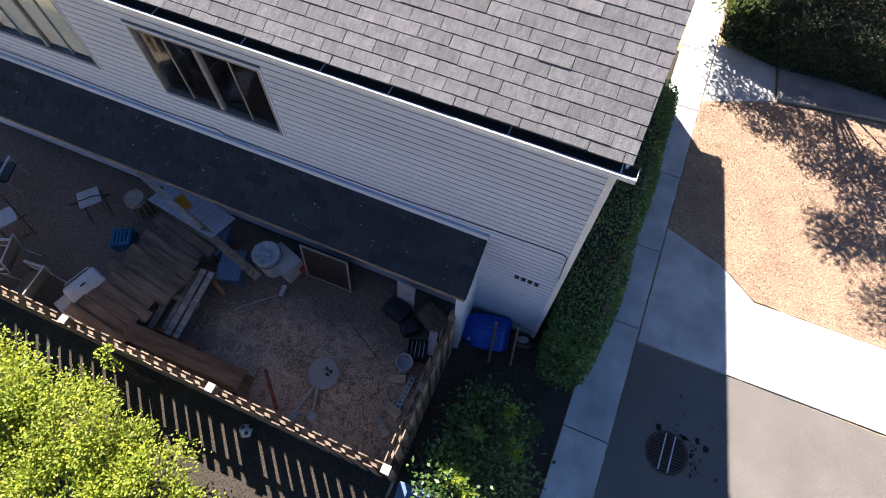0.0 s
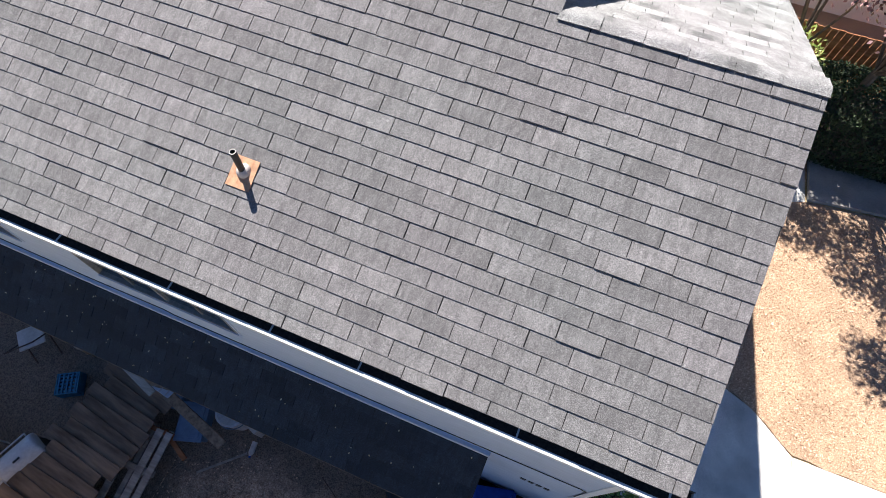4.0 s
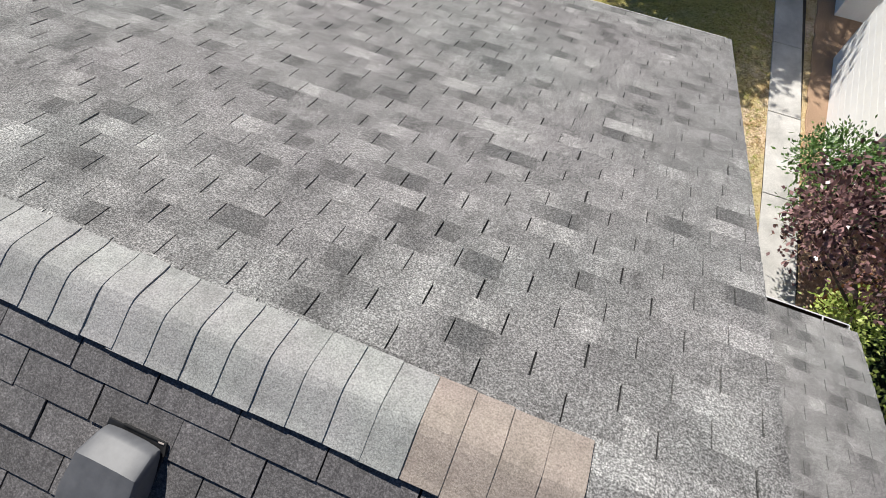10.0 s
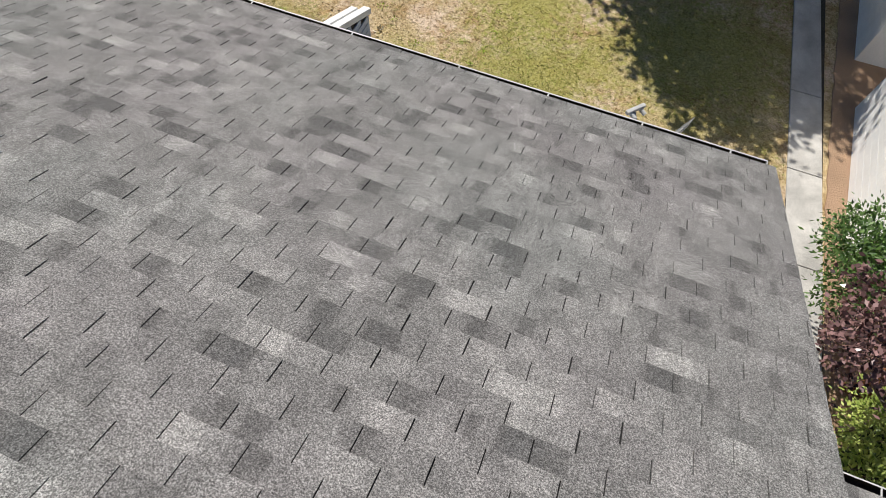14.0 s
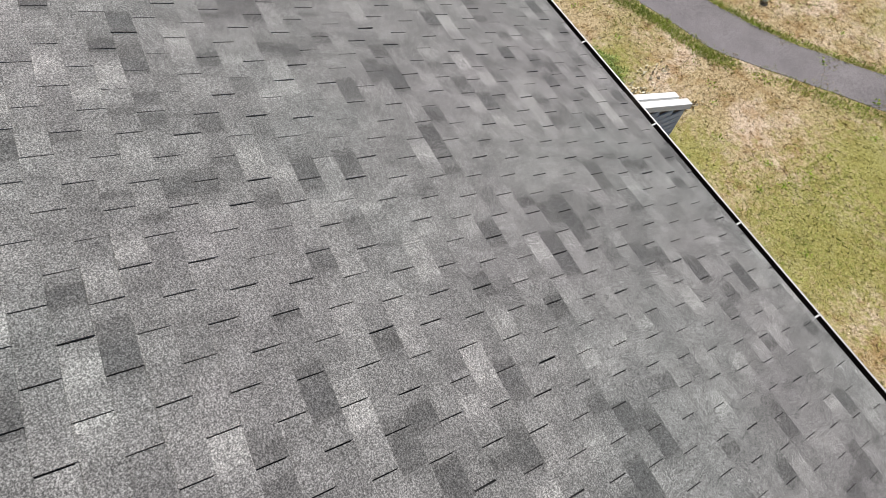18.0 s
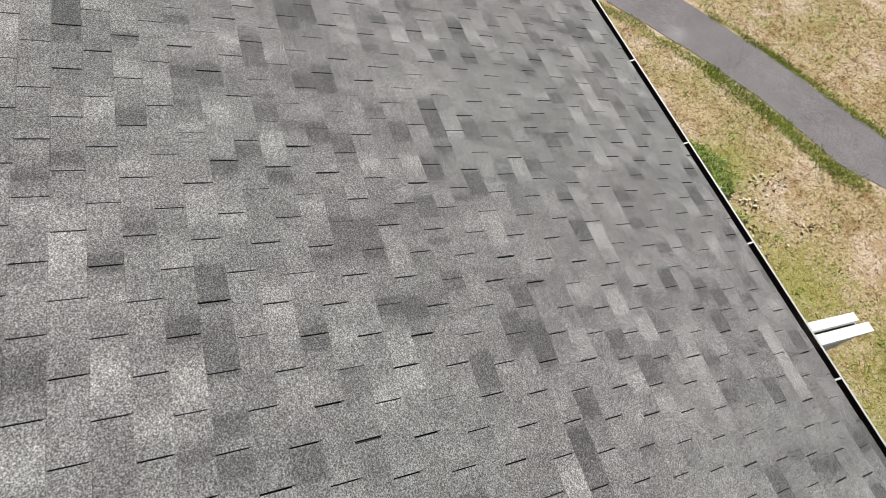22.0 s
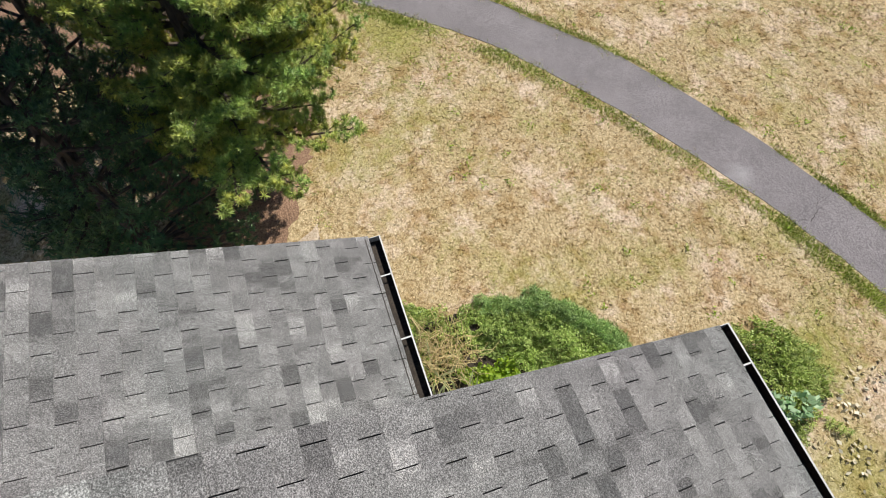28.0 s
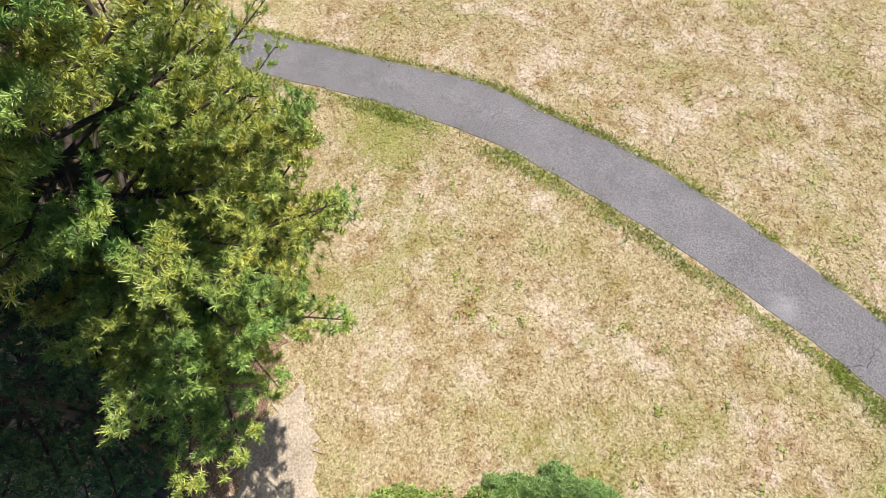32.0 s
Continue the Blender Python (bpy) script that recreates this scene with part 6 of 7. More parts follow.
def pallet():
    t = thing("wooden_pallet", "grey weathered wooden pallet with orange end boards", "pallet", at=pose(-5.53, 1.48, 0.32, 6, 0, 2))
    for x, w in ((-0.25, 0.055), (0.09, 0.06), (0.25, 0.055)):
        part("deck_board", box(x - w, x + w, -0.63, 0.63, 0.07, 0.092, 0.004), M_GREYWOOD, t)
    part("deck_board", box(-0.1, -0.02, -0.6, 0.58, 0.0, 0.022, 0.004), M_GREYWOOD, t)
    for y in (-0.6, 0.6):
        part("stringer", box(-0.27, 0.3, y - 0.03, y + 0.03, -0.02, 0.07, 0.004), M_ORANGEWOOD, t)
    part("stringer", box(-0.27, 0.3, -0.04, 0.06, -0.02, 0.069, 0.004), M_GREYWOOD, t)
    for x in (-0.2, 0.22):
        for y in (-0.6, 0.6):
            part("block", box(x - 0.045, x + 0.045, y - 0.045, y + 0.045, -0.34, -0.021, 0.004), M_GREYWOOD, t)


pallet()
plank("plywood_sheet", "large brown plywood tabletop lying along the fence", (-5.85, 0.62, 0.72), (-3.66, 0.66, 0.72), 0.3, 0.035, M_DARKWOOD, "board", 3)
plank("plywood_sheet", "second brown board under the tabletop", (-5.7, 0.6, 0.52), (-3.6, 0.62, 0.48), 0.34, 0.03, M_DARKWOOD, "board", 4)
plank("table_trestle", "rough trestle under the brown boards", (-5.4, 0.6, 0.24), (-3.9, 0.6, 0.22), 0.3, 0.42, M_DARKWOOD, "trestle", 90)
plank("orange_board", "long orange-brown board on the ground", (-5.95, 0.93, 0.12), (-4.92, 0.86, 0.08), 0.06, 0.09, M_ORANGEWOOD)
plank("orange_board", "short orange board beside the pallet", (-5.45, 2.1, 0.35), (-4.95, 1.86, 0.28), 0.07, 0.06, M_ORANGEWOOD)
plank("red_stick", "red-brown wooden batten on the ground", (-3.69, 1.02, 0.04), (-3.17, 0.52, 0.04), 0.05, 0.04, M_REDWOOD)
plank("long_beam", "pale grey plank leaning from the porch", (-6.95, 2.97, 1.46), (-5.45, 2.5, 1.3), 0.11, 0.035, M_GREYWOOD, "timber", 10)
plank("yellow_beam", "long yellowish timber lying over the bins", (-6.05, 2.74, 0.98), (-4.37, 2.27, 0.72), 0.15, 0.045, M_FENCE, "timber", 8)
panel = thing("siding_panel", "loose pale siding panel with ribs under the porch edge", "panel", at=pose(-6.1, 2.92, 0.86, -14, 0, -8))
part("sheet", box(-0.75, 0.75, -0.3, 0.28, 0, 0.012), M_SIDING, panel)
for i in range(13):
    part("rib", box(-0.7 + i * 0.115, -0.688 + i * 0.115, -0.3, 0.28, 0.012, 0.02), M_GREYMETAL, panel)
plank("thin_batten", "thin batten lying on the dirt", (-4.78, 1.75, 0.03), (-4.2, 2.3, 0.03), 0.035, 0.03, M_GREYWOOD)
plank("thin_wire", "thin rusty rod lying on the dirt", (-2.95, 2.45, 0.02), (-1.95, 1.92, 0.02), 0.012, 0.012, M_RUST, "rod")
plank("wood_scrap", "pale split wood scrap on the ground", (-1.6, 1.05, 0.04), (-1.3, 0.85, 0.05), 0.12, 0.04, M_GREYWOOD)
plank("wood_scrap", "pale wood scrap beside the fence", (-1.65, 1.08, 0.05), (-1.35, 0.9, 0.05), 0.06, 0.03, M_GREYWOOD)
plank("wood_scrap", "small wood scrap near the fence", (-1.72, 0.75, 0.03), (-1.6, 0.45, 0.03), 0.07, 0.03, M_PALEWOOD)
plank("wood_scrap", "broken brown wood piece beside the fence", (-1.55, 1.3, 0.08), (-1.25, 1.22, 0.08), 0.16, 0.06, M_PALEWOOD)
plank("wood_scrap", "brown wood offcut beside the bucket", (-1.65, 1.72, 0.06), (-1.4, 1.8, 0.1), 0.14, 0.06, M_PALEWOOD)


def ladder_strip():
    t = thing("metal_ladder", "short grey metal ladder section leaning on the side fence", "ladder", at=pose(-1.33, 1.55, 0.05, 0, 0, -3))
    for x in (-0.035, 0.035):
        part("rail", box(x - 0.008, x + 0.008, -0.35, 0.35, 0, 0.03, 0.002), M_STEEL, t)
    for i in range(9):
        y = -0.32 + i * 0.08
        part("rung", box(-0.027, 0.027, y - 0.018, y + 0.018, 0.01, 0.022, 0.002), M_STEEL, t)


ladder_strip()


def football(x, y):
    t = thing("football", "black and white football outside the fence", "ball", at=pose(x, y, 0.125, 20, 30, 10))
    bm = bmesh.new()
    bmesh.ops.create_icosphere(bm, subdivisions=3, radius=0.11)
    part("ball", bm, M_WHITEPL, t, smooth=True)
    bm = bmesh.new()
    bmesh.ops.create_icosphere(bm, subdivisions=1, radius=1.0)
    ico = [v.co.normalized() for v in bm.verts][:12]
    bm.free()
    for d in ico:
        p = rod(d * 0.1055, d * 0.1115, 0.036, 5, 0.034)
        part("patch", p, M_BLACK, t, "black panel")


football(-3.42, 0.03)


def plastic_bin(x, y, turn, mat, label):
    t = thing("storage_bin", label, "storage bin", at=pose(x, y, 0.013, 0, 0, turn))
    b = box(-0.2, 0.2, -0.28, 0.28, 0, 0.36, 0.03)
    for v in b.verts:
        if v.co.z < 0.15:
            v.co.x *= 0.88
            v.co.y *= 0.9
    part("tub", b, mat, t)
    part("lid", merged(box(-0.22, 0.22, -0.3, 0.3, 0.36, 0.385, 0.01), box(-0.16, 0.16, -0.24, 0.24, 0.385, 0.4, 0.006)), mat, t)


plastic_bin(-5.12, 2.38, 18, M_BLUEBIN, "blue-grey plastic storage bin with a lid")
plastic_bin(-5.7, 2.7, 10, M_BLUEBIN, "second blue-grey storage bin under the porch")


def wash_tub():
    t = thing("drum", "round tub wrapped in clear plastic under the porch", "tub", at=pose(-4.55, 2.75, 0.013))
    bm = bmesh.new()
    n = 28
    rings = [[bm.verts.new((r * math.cos(2 * math.pi * i / n) * (1 + 0.02 * math.sin(5 * i)), r * math.sin(2 * math.pi * i / n), z + 0.01 * math.sin(i * 2.1))) for i in range(n)] for r, z in ((0.2, 0), (0.24, 0.6), (0.25, 0.62), (0.22, 0.63), (0.12, 0.58), (0.03, 0.6))]
    for a, b in zip(rings, rings[1:]):
        for i in range(n):
            bm.faces.new((a[i], a[(i + 1) % n], b[(i + 1) % n], b[i]))
    bm.faces.new(rings[-1])
    bmesh.ops.recalc_face_normals(bm, faces=bm.faces[:])
    part("body", bm, M_DISH, t)
    part("lid_tape", box(-0.05, 0.1, -0.03, 0.03, 0.6, 0.62, 0.005), M_WHITEPL, t)
    part("rope", merged(*(rod((0.26 * math.cos(a), 0.26 * math.sin(a), 0.5), (0.26 * math.cos(a + 0.4), 0.26 * math.sin(a + 0.4), 0.5), 0.008, 6) for a in [0.4 * k for k in range(16)])), M_BLUEBIN, t)


wash_tub()
ob = mesh_object("foam_board", box(-0.28, 0.28, -0.2, 0.2, 0, 0.42, 0.01), M_WHITEPL)
ob.matrix_world = pose(-4.32, 2.86, 0.013, 0, 0, -18)
tagged(ob, "white foam box standing under the porch", "box")
ob = mesh_object("red_bag", box(-0.11, 0.11, -0.08, 0.08, 0, 0.22, 0.06), M_RED)
ob.matrix_world = pose(-3.98, 2.95, 0.013, 0, 0, 25)
tagged(ob, "crumpled red plastic bag on the ground", "bag")


def bottle():
    t = thing("plastic_bottle", "clear white plastic bottle lying on the dirt", "bottle", at=pose(-4.15, 2.4, 0.06, 90, 0, 8))
    part("body", merged(rod((0, 0, -0.1), (0, 0, 0.07), 0.045, 16), rod((0, 0, 0.07), (0, 0, 0.12), 0.045, 16, 0.018)), M_WHITEPL, t, smooth=False)
    part("cap", rod((0, 0, 0.12), (0, 0, 0.145), 0.018, 12), M_BLUE, t)


bottle()


def screen_frame():
    t = thing("screen_frame", "pale framed insect screen leaning on the porch post", "window screen", at=pose(-3.46, 2.88, 0.02, -8, 0, 1))
    w, h, s = 0.92, 0.98, 0.035
    for n, b in (("rail", box(-w / 2, w / 2, -0.012, 0.012, 0, s)), ("rail", box(-w / 2, w / 2, -0.012, 0.012, h - s, h)), ("stile", box(-w / 2, -w / 2 + s, -0.012, 0.012, s, h - s)), ("stile", box(w / 2 - s, w / 2, -0.012, 0.012, s, h - s))):
        part(n, b, M_GREYWOOD, t)
    part("mesh", box(-w / 2 + s, w / 2 - s, -0.002, 0.002, s, h - s), M_SOIL, t, "dark mesh")


screen_frame()


def patio_chair(x, y, turn, mat, label, tilt=0.0):
    t = thing("patio_chair", label, "chair", "chairs in the yard", at=pose(x, y, 0.02, tilt, 0, turn))
    part("seat", box(-0.24, 0.24, -0.24, 0.22, 0.4, 0.43, 0.012), mat, t)
    b = box(-0.24, 0.24, 0.0, 0.03, 0.0, 0.46, 0.012)
    b.transform(pose(0, 0.22, 0.42, -14))
    part("backrest", b, mat, t)
    for sx in (-0.23, 0.23):
        for sy in (-0.22, 0.22):
            part("leg", rod((sx, sy, 0), (sx * 0.96, sy * 0.95, 0.4), 0.014, 8), M_GREYMETAL, t)
        part("armrest", beam((sx, -0.24, 0.62), (sx, 0.24, 0.64), 0.045, 0.02, 0.006), M_WHITEPL, t)
        part("arm_post", rod((sx, -0.22, 0.42), (sx, -0.22, 0.61), 0.012, 8), M_GREYMETAL, t)


def sling_chair(x, y, turn, label):
    """A garden chair of pale tube with one sheet of fabric for seat and back."""
    t = thing("sling_chair", label, "chair", "chairs in the yard", at=pose(x, y, 0.02, 0, 0, turn))
    prof = [(-0.27, 0.4), (-0.24, 0.435), (-0.1, 0.42), (0.08, 0.39), (0.17, 0.395), (0.22, 0.45), (0.27, 0.58), (0.33, 0.75), (0.37, 0.88), (0.39, 0.89)]
    bm = bmesh.new()
    rows = [[bm.verts.new((u * 0.255, py, pz - 0.025 * (1 - u * u))) for u in (-1, -0.6, 0, 0.6, 1)] for py, pz in prof]
    for a, b in zip(rows, rows[1:]):
        for i in range(4):
            bm.faces.new((a[i], a[i + 1], b[i + 1], b[i]))
    bmesh.ops.solidify(bm, geom=bm.faces[:], thickness=0.008)
    part("fabric", bm, M_CLOTH, t, "taupe woven sling fabric", smooth=True)
    for s in (-1, 1):
        side = [rod((s * 0.27, a[0], a[1]), (s * 0.27, b[0], b[1]), 0.014, 8) for a, b in zip(prof, prof[1:])]
        part("side_rail", merged(*side), M_WHITEPL, t)
        part("armrest", beam((s * 0.29, -0.26, 0.62), (s * 0.29, 0.27, 0.64), 0.05, 0.022, 0.008), M_WHITEPL, t)
        part("front_leg", rod((s * 0.28, -0.3, 0), (s * 0.28, -0.24, 0.61), 0.014, 8), M_WHITEPL, t)
        part("rear_leg", rod((s * 0.28, 0.3, 0), (s * 0.28, 0.1, 0.4), 0.014, 8), M_WHITEPL, t)
    part("top_rail", rod((-0.27, 0.38, 0.89), (0.27, 0.38, 0.89), 0.014, 8), M_WHITEPL, t)


def folding_chair(x, y, turn, mat, label):
    """A folding chair: padded seat, an open tube back, crossed tube legs."""
    t = thing("folding_chair", label, "chair", "chairs in the yard", at=pose(x, y, 0.02, 0, 0, turn))
    part("seat", box(-0.2, 0.2, -0.19, 0.19, 0.42, 0.455, 0.016), mat, t)
    part("top_bar", rod((-0.21, 0.34, 0.82), (0.21, 0.34, 0.82), 0.012, 8), M_RUST, t)
    for s in (-0.21, 0.21):
        part("front_tube", rod((s, -0.28, 0.0), (s, 0.34, 0.82), 0.012, 8), M_RUST, t)
        part("rear_tube", rod((s * 0.92, 0.27, 0.0), (s * 0.92, -0.17, 0.42), 0.012, 8), M_RUST, t)
    part("foot_bar", rod((-0.21, -0.25, 0.04), (0.21, -0.25, 0.04), 0.01, 8), M_RUST, t)


folding_chair(-8.32, 2.5, -130, M_WHITEPL, "folding chair with a pale seat in the shaded yard")
sling_chair(-8.05, 0.68, -86, "sling garden chair of pale tube by the fence")
sling_chair(-8.86, 0.86, -68, "sling garden chair with taupe fabric beside another")
folding_chair(-9.46, 1.52, 60, M_DISH, "pale blue-white folding chair at the far end")
patio_chair(-10.3, 2.3, 200, M_BLACK, "black metal chair under the porch edge")


def grill_lid():
    t = thing("grill", "silver barbecue hood on a dark cart", "grill", at=pose(-6.97, 0.99, 0.02, 0, 0, 72))
    n = 12
    bm = bmesh.new()
    rows = [[bm.verts.new((x, -0.22 * q * math.cos(math.pi * i / n), 0.62 + 0.24 * q * math.sin(math.pi * i / n))) for i in range(n + 1)] for x, q in ((-0.3, 0.86), (-0.285, 0.97), (-0.26, 1.0), (0.26, 1.0), (0.285, 0.97), (0.3, 0.86))]
    for a, b in zip(rows, rows[1:]):
        for i in range(n):
            bm.faces.new((a[i], b[i], b[i + 1], a[i + 1]))
    bm.faces.new(rows[0])
    bm.faces.new(rows[-1])
    bmesh.ops.recalc_face_normals(bm, faces=bm.faces[:])
    part("hood", bm, M_DISH, t, "pale silver hood", smooth=True)
    part("body", box(-0.27, 0.27, -0.19, 0.19, 0.3, 0.615, 0.01), M_BLACK, t)
    part("name_plate", beam((-0.05, -0.07, 0.852), (0.05, -0.07, 0.852), 0.03, 0.008, 0.002), M_BLACK, t)
    part("handle", merged(rod((-0.22, 0.26, 0.72), (0.22, 0.26, 0.72), 0.012, 8), rod((-0.22, 0.26, 0.72), (-0.22, 0.19, 0.72), 0.01, 8), rod((0.22, 0.26, 0.72), (0.22, 0.19, 0.72), 0.01, 8)), M_DISH, t)
    part("side_shelf", box(-0.55, -0.29, -0.18, 0.18, 0.6, 0.625, 0.006), M_GREYMETAL, t)
    for sx in (-0.25, 0.25):
        for sy in (-0.17, 0.17):
            part("leg", rod((sx, sy, 0), (sx, sy, 0.3), 0.014, 8), M_BLACK, t)


grill_lid()
basket = thing("plastic_crate", "teal plastic lattice crate on the dirt", "crate", at=pose(-7.42, 2.1, 0.02, 0, 0, 30))
for i in range(5):
    part("slat", box(-0.16, 0.16, -0.13 + i * 0.06, -0.1 + i * 0.06, 0.18, 0.2, 0.003), M_CYAN, basket)
    part("slat", box(-0.15 + i * 0.068, -0.12 + i * 0.068, -0.15, 0.16, 0.2, 0.21, 0.003), M_CYAN, basket)
part("rim", merged(box(-0.18, 0.18, -0.17, -0.15, 0, 0.21), box(-0.18, 0.18, 0.16, 0.18, 0, 0.21), box(-0.18, -0.16, -0.15, 0.16, 0, 0.21), box(0.16, 0.18, -0.15, 0.16, 0, 0.21)), M_CYAN, basket)


def log_roll():
    t = thing("wicker_stool", "round straw-coloured wicker stool", "stool", at=pose(-7.5, 2.82, 0.02))
    part("seat", rod((0, 0, 0.4), (0, 0, 0.5), 0.2, 20, 0.18), M_GREYWOOD, t)
    part("body", rod((0, 0, 0), (0, 0, 0.399), 0.19, 20, 0.16), M_BROWN, t)
    for a in range(10):
        part("cane", rod((0.195 * math.cos(a * 0.63), 0.195 * math.sin(a * 0.63), 0.02), (0.17 * math.cos(a * 0.63 + 0.3), 0.17 * math.sin(a * 0.63 + 0.3), 0.4), 0.012, 6), M_PALEWOOD, t)


log_roll()
plank("orange_box", "bright orange plastic box lid on the heap", (-6.12, 2.86, 1.33), (-5.86, 2.74, 1.3), 0.19, 0.05, M_ORANGEPL, "box")
ob = mesh_object("cushion", box(-0.3, 0.3, -0.22, 0.22, 0, 0.16, 0.06), M_BROWN)
ob.matrix_world = pose(-1.4, 2.96, 0.02, 0, 0, -20)
tagged(ob, "brown cushion in the heap by the porch wall", "cushion")
ob = mesh_object("black_bag", box(-0.24, 0.24, -0.18, 0.18, 0, 0.3, 0.11), M_BLACK)
ob.matrix_world = pose(-2.05, 2.84, 0.02, 0, 0, -15)
tagged(ob, "black rubbish bag by the porch", "bag")
ob = mesh_object("black_bag", box(-0.18, 0.18, -0.15, 0.15, 0, 0.22, 0.08), M_BLACK)
ob.matrix_world = pose(-1.72, 2.66, 0.02, 0, 0, 40)
tagged(ob, "small black bag beside the bucket", "bag")
ob = mesh_object("leaning_board", box(-0.17, 0.17, -0.015, 0.015, 0, 0.75, 0.004), M_WHITEPL)
ob.matrix_world = pose(-1.98, 3.02, 0.02, -9, 0, -4)
tagged(ob, "white board leaning under the porch roof", "board")
ob = mesh_object("white_tray", box(-0.07, 0.07, -0.2, 0.2, 0, 0.05, 0.01), M_WHITEPL)
ob.matrix_world = pose(-1.24, 2.53, 0.2, 20, 12, 18)
tagged(ob, "white plastic tray on the heap", "tray")
crate = thing("milk_crate", "black plastic crate on the dirt beside the bucket", "crate", at=pose(-1.42, 2.32, 0.02, 0, 0, 15))
part("wall", merged(box(-0.16, 0.16, -0.16, -0.145, 0, 0.26), box(-0.16, 0.16, 0.145, 0.16, 0, 0.26), box(-0.16, -0.145, -0.144, 0.144, 0, 0.26), box(0.145, 0.16, -0.144, 0.144, 0, 0.26)), M_BLACK, crate)
part("base", box(-0.144, 0.144, -0.144, 0.144, 0, 0.012), M_BLACK, crate)
for i in range(4):
    part("slat", box(-0.105 + i * 0.07 - 0.008, -0.105 + i * 0.07 + 0.008, -0.144, 0.144, 0.2, 0.208), M_GREYMETAL, crate)


def wheelbarrow():
    """Blue wheelbarrow stood up against the wall, its tray facing out."""
    t = thing("wheelbarrow", "blue steel wheelbarrow tipped over against the siding", "wheelbarrow", at=pose(-0.42, 2.98, 0.36, 48, 0, 14))
    bm = bmesh.new()
    low = [(-0.44, -0.1), (-0.3, -0.33), (0.4, -0.33), (0.4, 0.33), (-0.3, 0.33), (-0.44, 0.1)]
    top = [(-0.22, -0.08), (-0.16, -0.2), (0.28, -0.22), (0.28, 0.22), (-0.16, 0.2), (-0.22, 0.08)]
    a = [bm.verts.new((x, y, -0.12)) for x, y in low]
    b = [bm.verts.new((x, y, 0.13)) for x, y in top]
    bm.faces.new(b)
    for i in range(6):
        bm.faces.new((a[i], a[(i + 1) % 6], b[(i + 1) % 6], b[i]))
    bmesh.ops.bevel(bm, geom=[e for e in bm.edges if len(e.link_faces) == 2], offset=0.04, segments=3, affect="EDGES")
    bmesh.ops.solidify(bm, geom=bm.faces[:], thickness=0.006)
    bmesh.ops.recalc_face_normals(bm, faces=bm.faces[:])
    part("tray", bm, M_BLUE, t, "blue painted tray")
    part("label", box(-0.31, -0.25, -0.12, -0.06, 0.045, 0.05), M_WHITEPL, t, "small pale sticker")
    for x in (0.1, 0.47):
        part("handle", beam((x, -0.42, 0.15), (x + 0.02, 0.38, 0.17), 0.04, 0.04, 0.006), M_BROWN, t)
    for x in (0.1, 0.47):
        part("leg", rod((x, -0.3, 0.15), (x + 0.1, -0.48, 0.0), 0.014, 8), M_BLACK, t)
    wheel = part("wheel", rod((0.62, -0.045, 0.02), (0.62, 0.045, 0.02), 0.1, 20), M_GREYMETAL, t)
    tyre = bmesh.new()
    for i in range(20):
        for k in range(8):
            pa, pb = 2 * math.pi * i / 20, 2 * math.pi * k / 8
            r = 0.15 + 0.045 * math.cos(pb)
            tyre.verts.new((0.62 + r * math.cos(pa), 0.045 * math.sin(pb), 0.02 + r * math.sin(pa)))
    tyre.verts.ensure_lookup_table()
    for i in range(20):
        for k in range(8):
            q = [i * 8 + k, ((i + 1) % 20) * 8 + k, ((i + 1) % 20) * 8 + (k + 1) % 8, i * 8 + (k + 1) % 8]
            tyre.faces.new([tyre.verts[v] for v in q])
    bmesh.ops.recalc_face_normals(tyre, faces=tyre.faces[:])
    ty = mesh_object("tyre", tyre, M_BLACK, True)
    ty.parent = wheel


wheelbarrow()
util = thing("utility_box", "pale blue-white utility box in the side garden", "utility box", at=pose(-0.5, 0.12, 0.016, 0, 0, 8))
part("cabinet", box(-0.24, 0.24, -0.2, 0.2, 0, 0.62, 0.02), M_WHITEPL, util)
part("lid", box(-0.26, 0.26, -0.22, 0.22, 0.62, 0.66, 0.012), M_BLUEBIN, util)

# ---- neighbours to the north-east ----


def white_building(name, x, y0, y1, h, label):
    t = thing(name, label, "building", at=pose(x, (y0 + y1) / 2, 0.1))
    d = (y1 - y0) / 2
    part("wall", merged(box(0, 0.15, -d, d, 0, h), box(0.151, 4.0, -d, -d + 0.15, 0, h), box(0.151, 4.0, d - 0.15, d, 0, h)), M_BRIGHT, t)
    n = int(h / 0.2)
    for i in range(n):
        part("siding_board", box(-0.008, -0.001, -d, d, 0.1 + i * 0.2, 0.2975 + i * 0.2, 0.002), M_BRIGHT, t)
    part("roof", box(-0.25, 4.2, -d - 0.2, d + 0.2, h, h + 0.12, 0.01), M_SH_N[1], t)


white_building("neighbour_house", 2.1, 16.4, 20.4, 3.2, "white sided neighbouring building in full sun")
white_building("neighbour_house", 2.0, 21.9, 27.5, 3.2, "second white sided building farther along the walkway")
shrub("tall_shrub", "dark glossy green shrub between plum tree and wall", "shrub", [((1.05, 15.2, 2.15), (0.45, 0.45, 0.35)), ((1.5, 15.7, 1.9), (0.6, 0.5, 0.5)), ((1.8, 15.1, 1.8), (0.6, 0.5, 0.5)), ((1.35, 14.7, 1.7), (0.5, 0.4, 0.4)), ((2.1, 15.9, 1.4), (0.5, 0.5, 0.5))], 6000, 0.085, 0.036, M_HEDGE, (2.2, 15.3, 0.05), 33, 10, 0.5, 5)


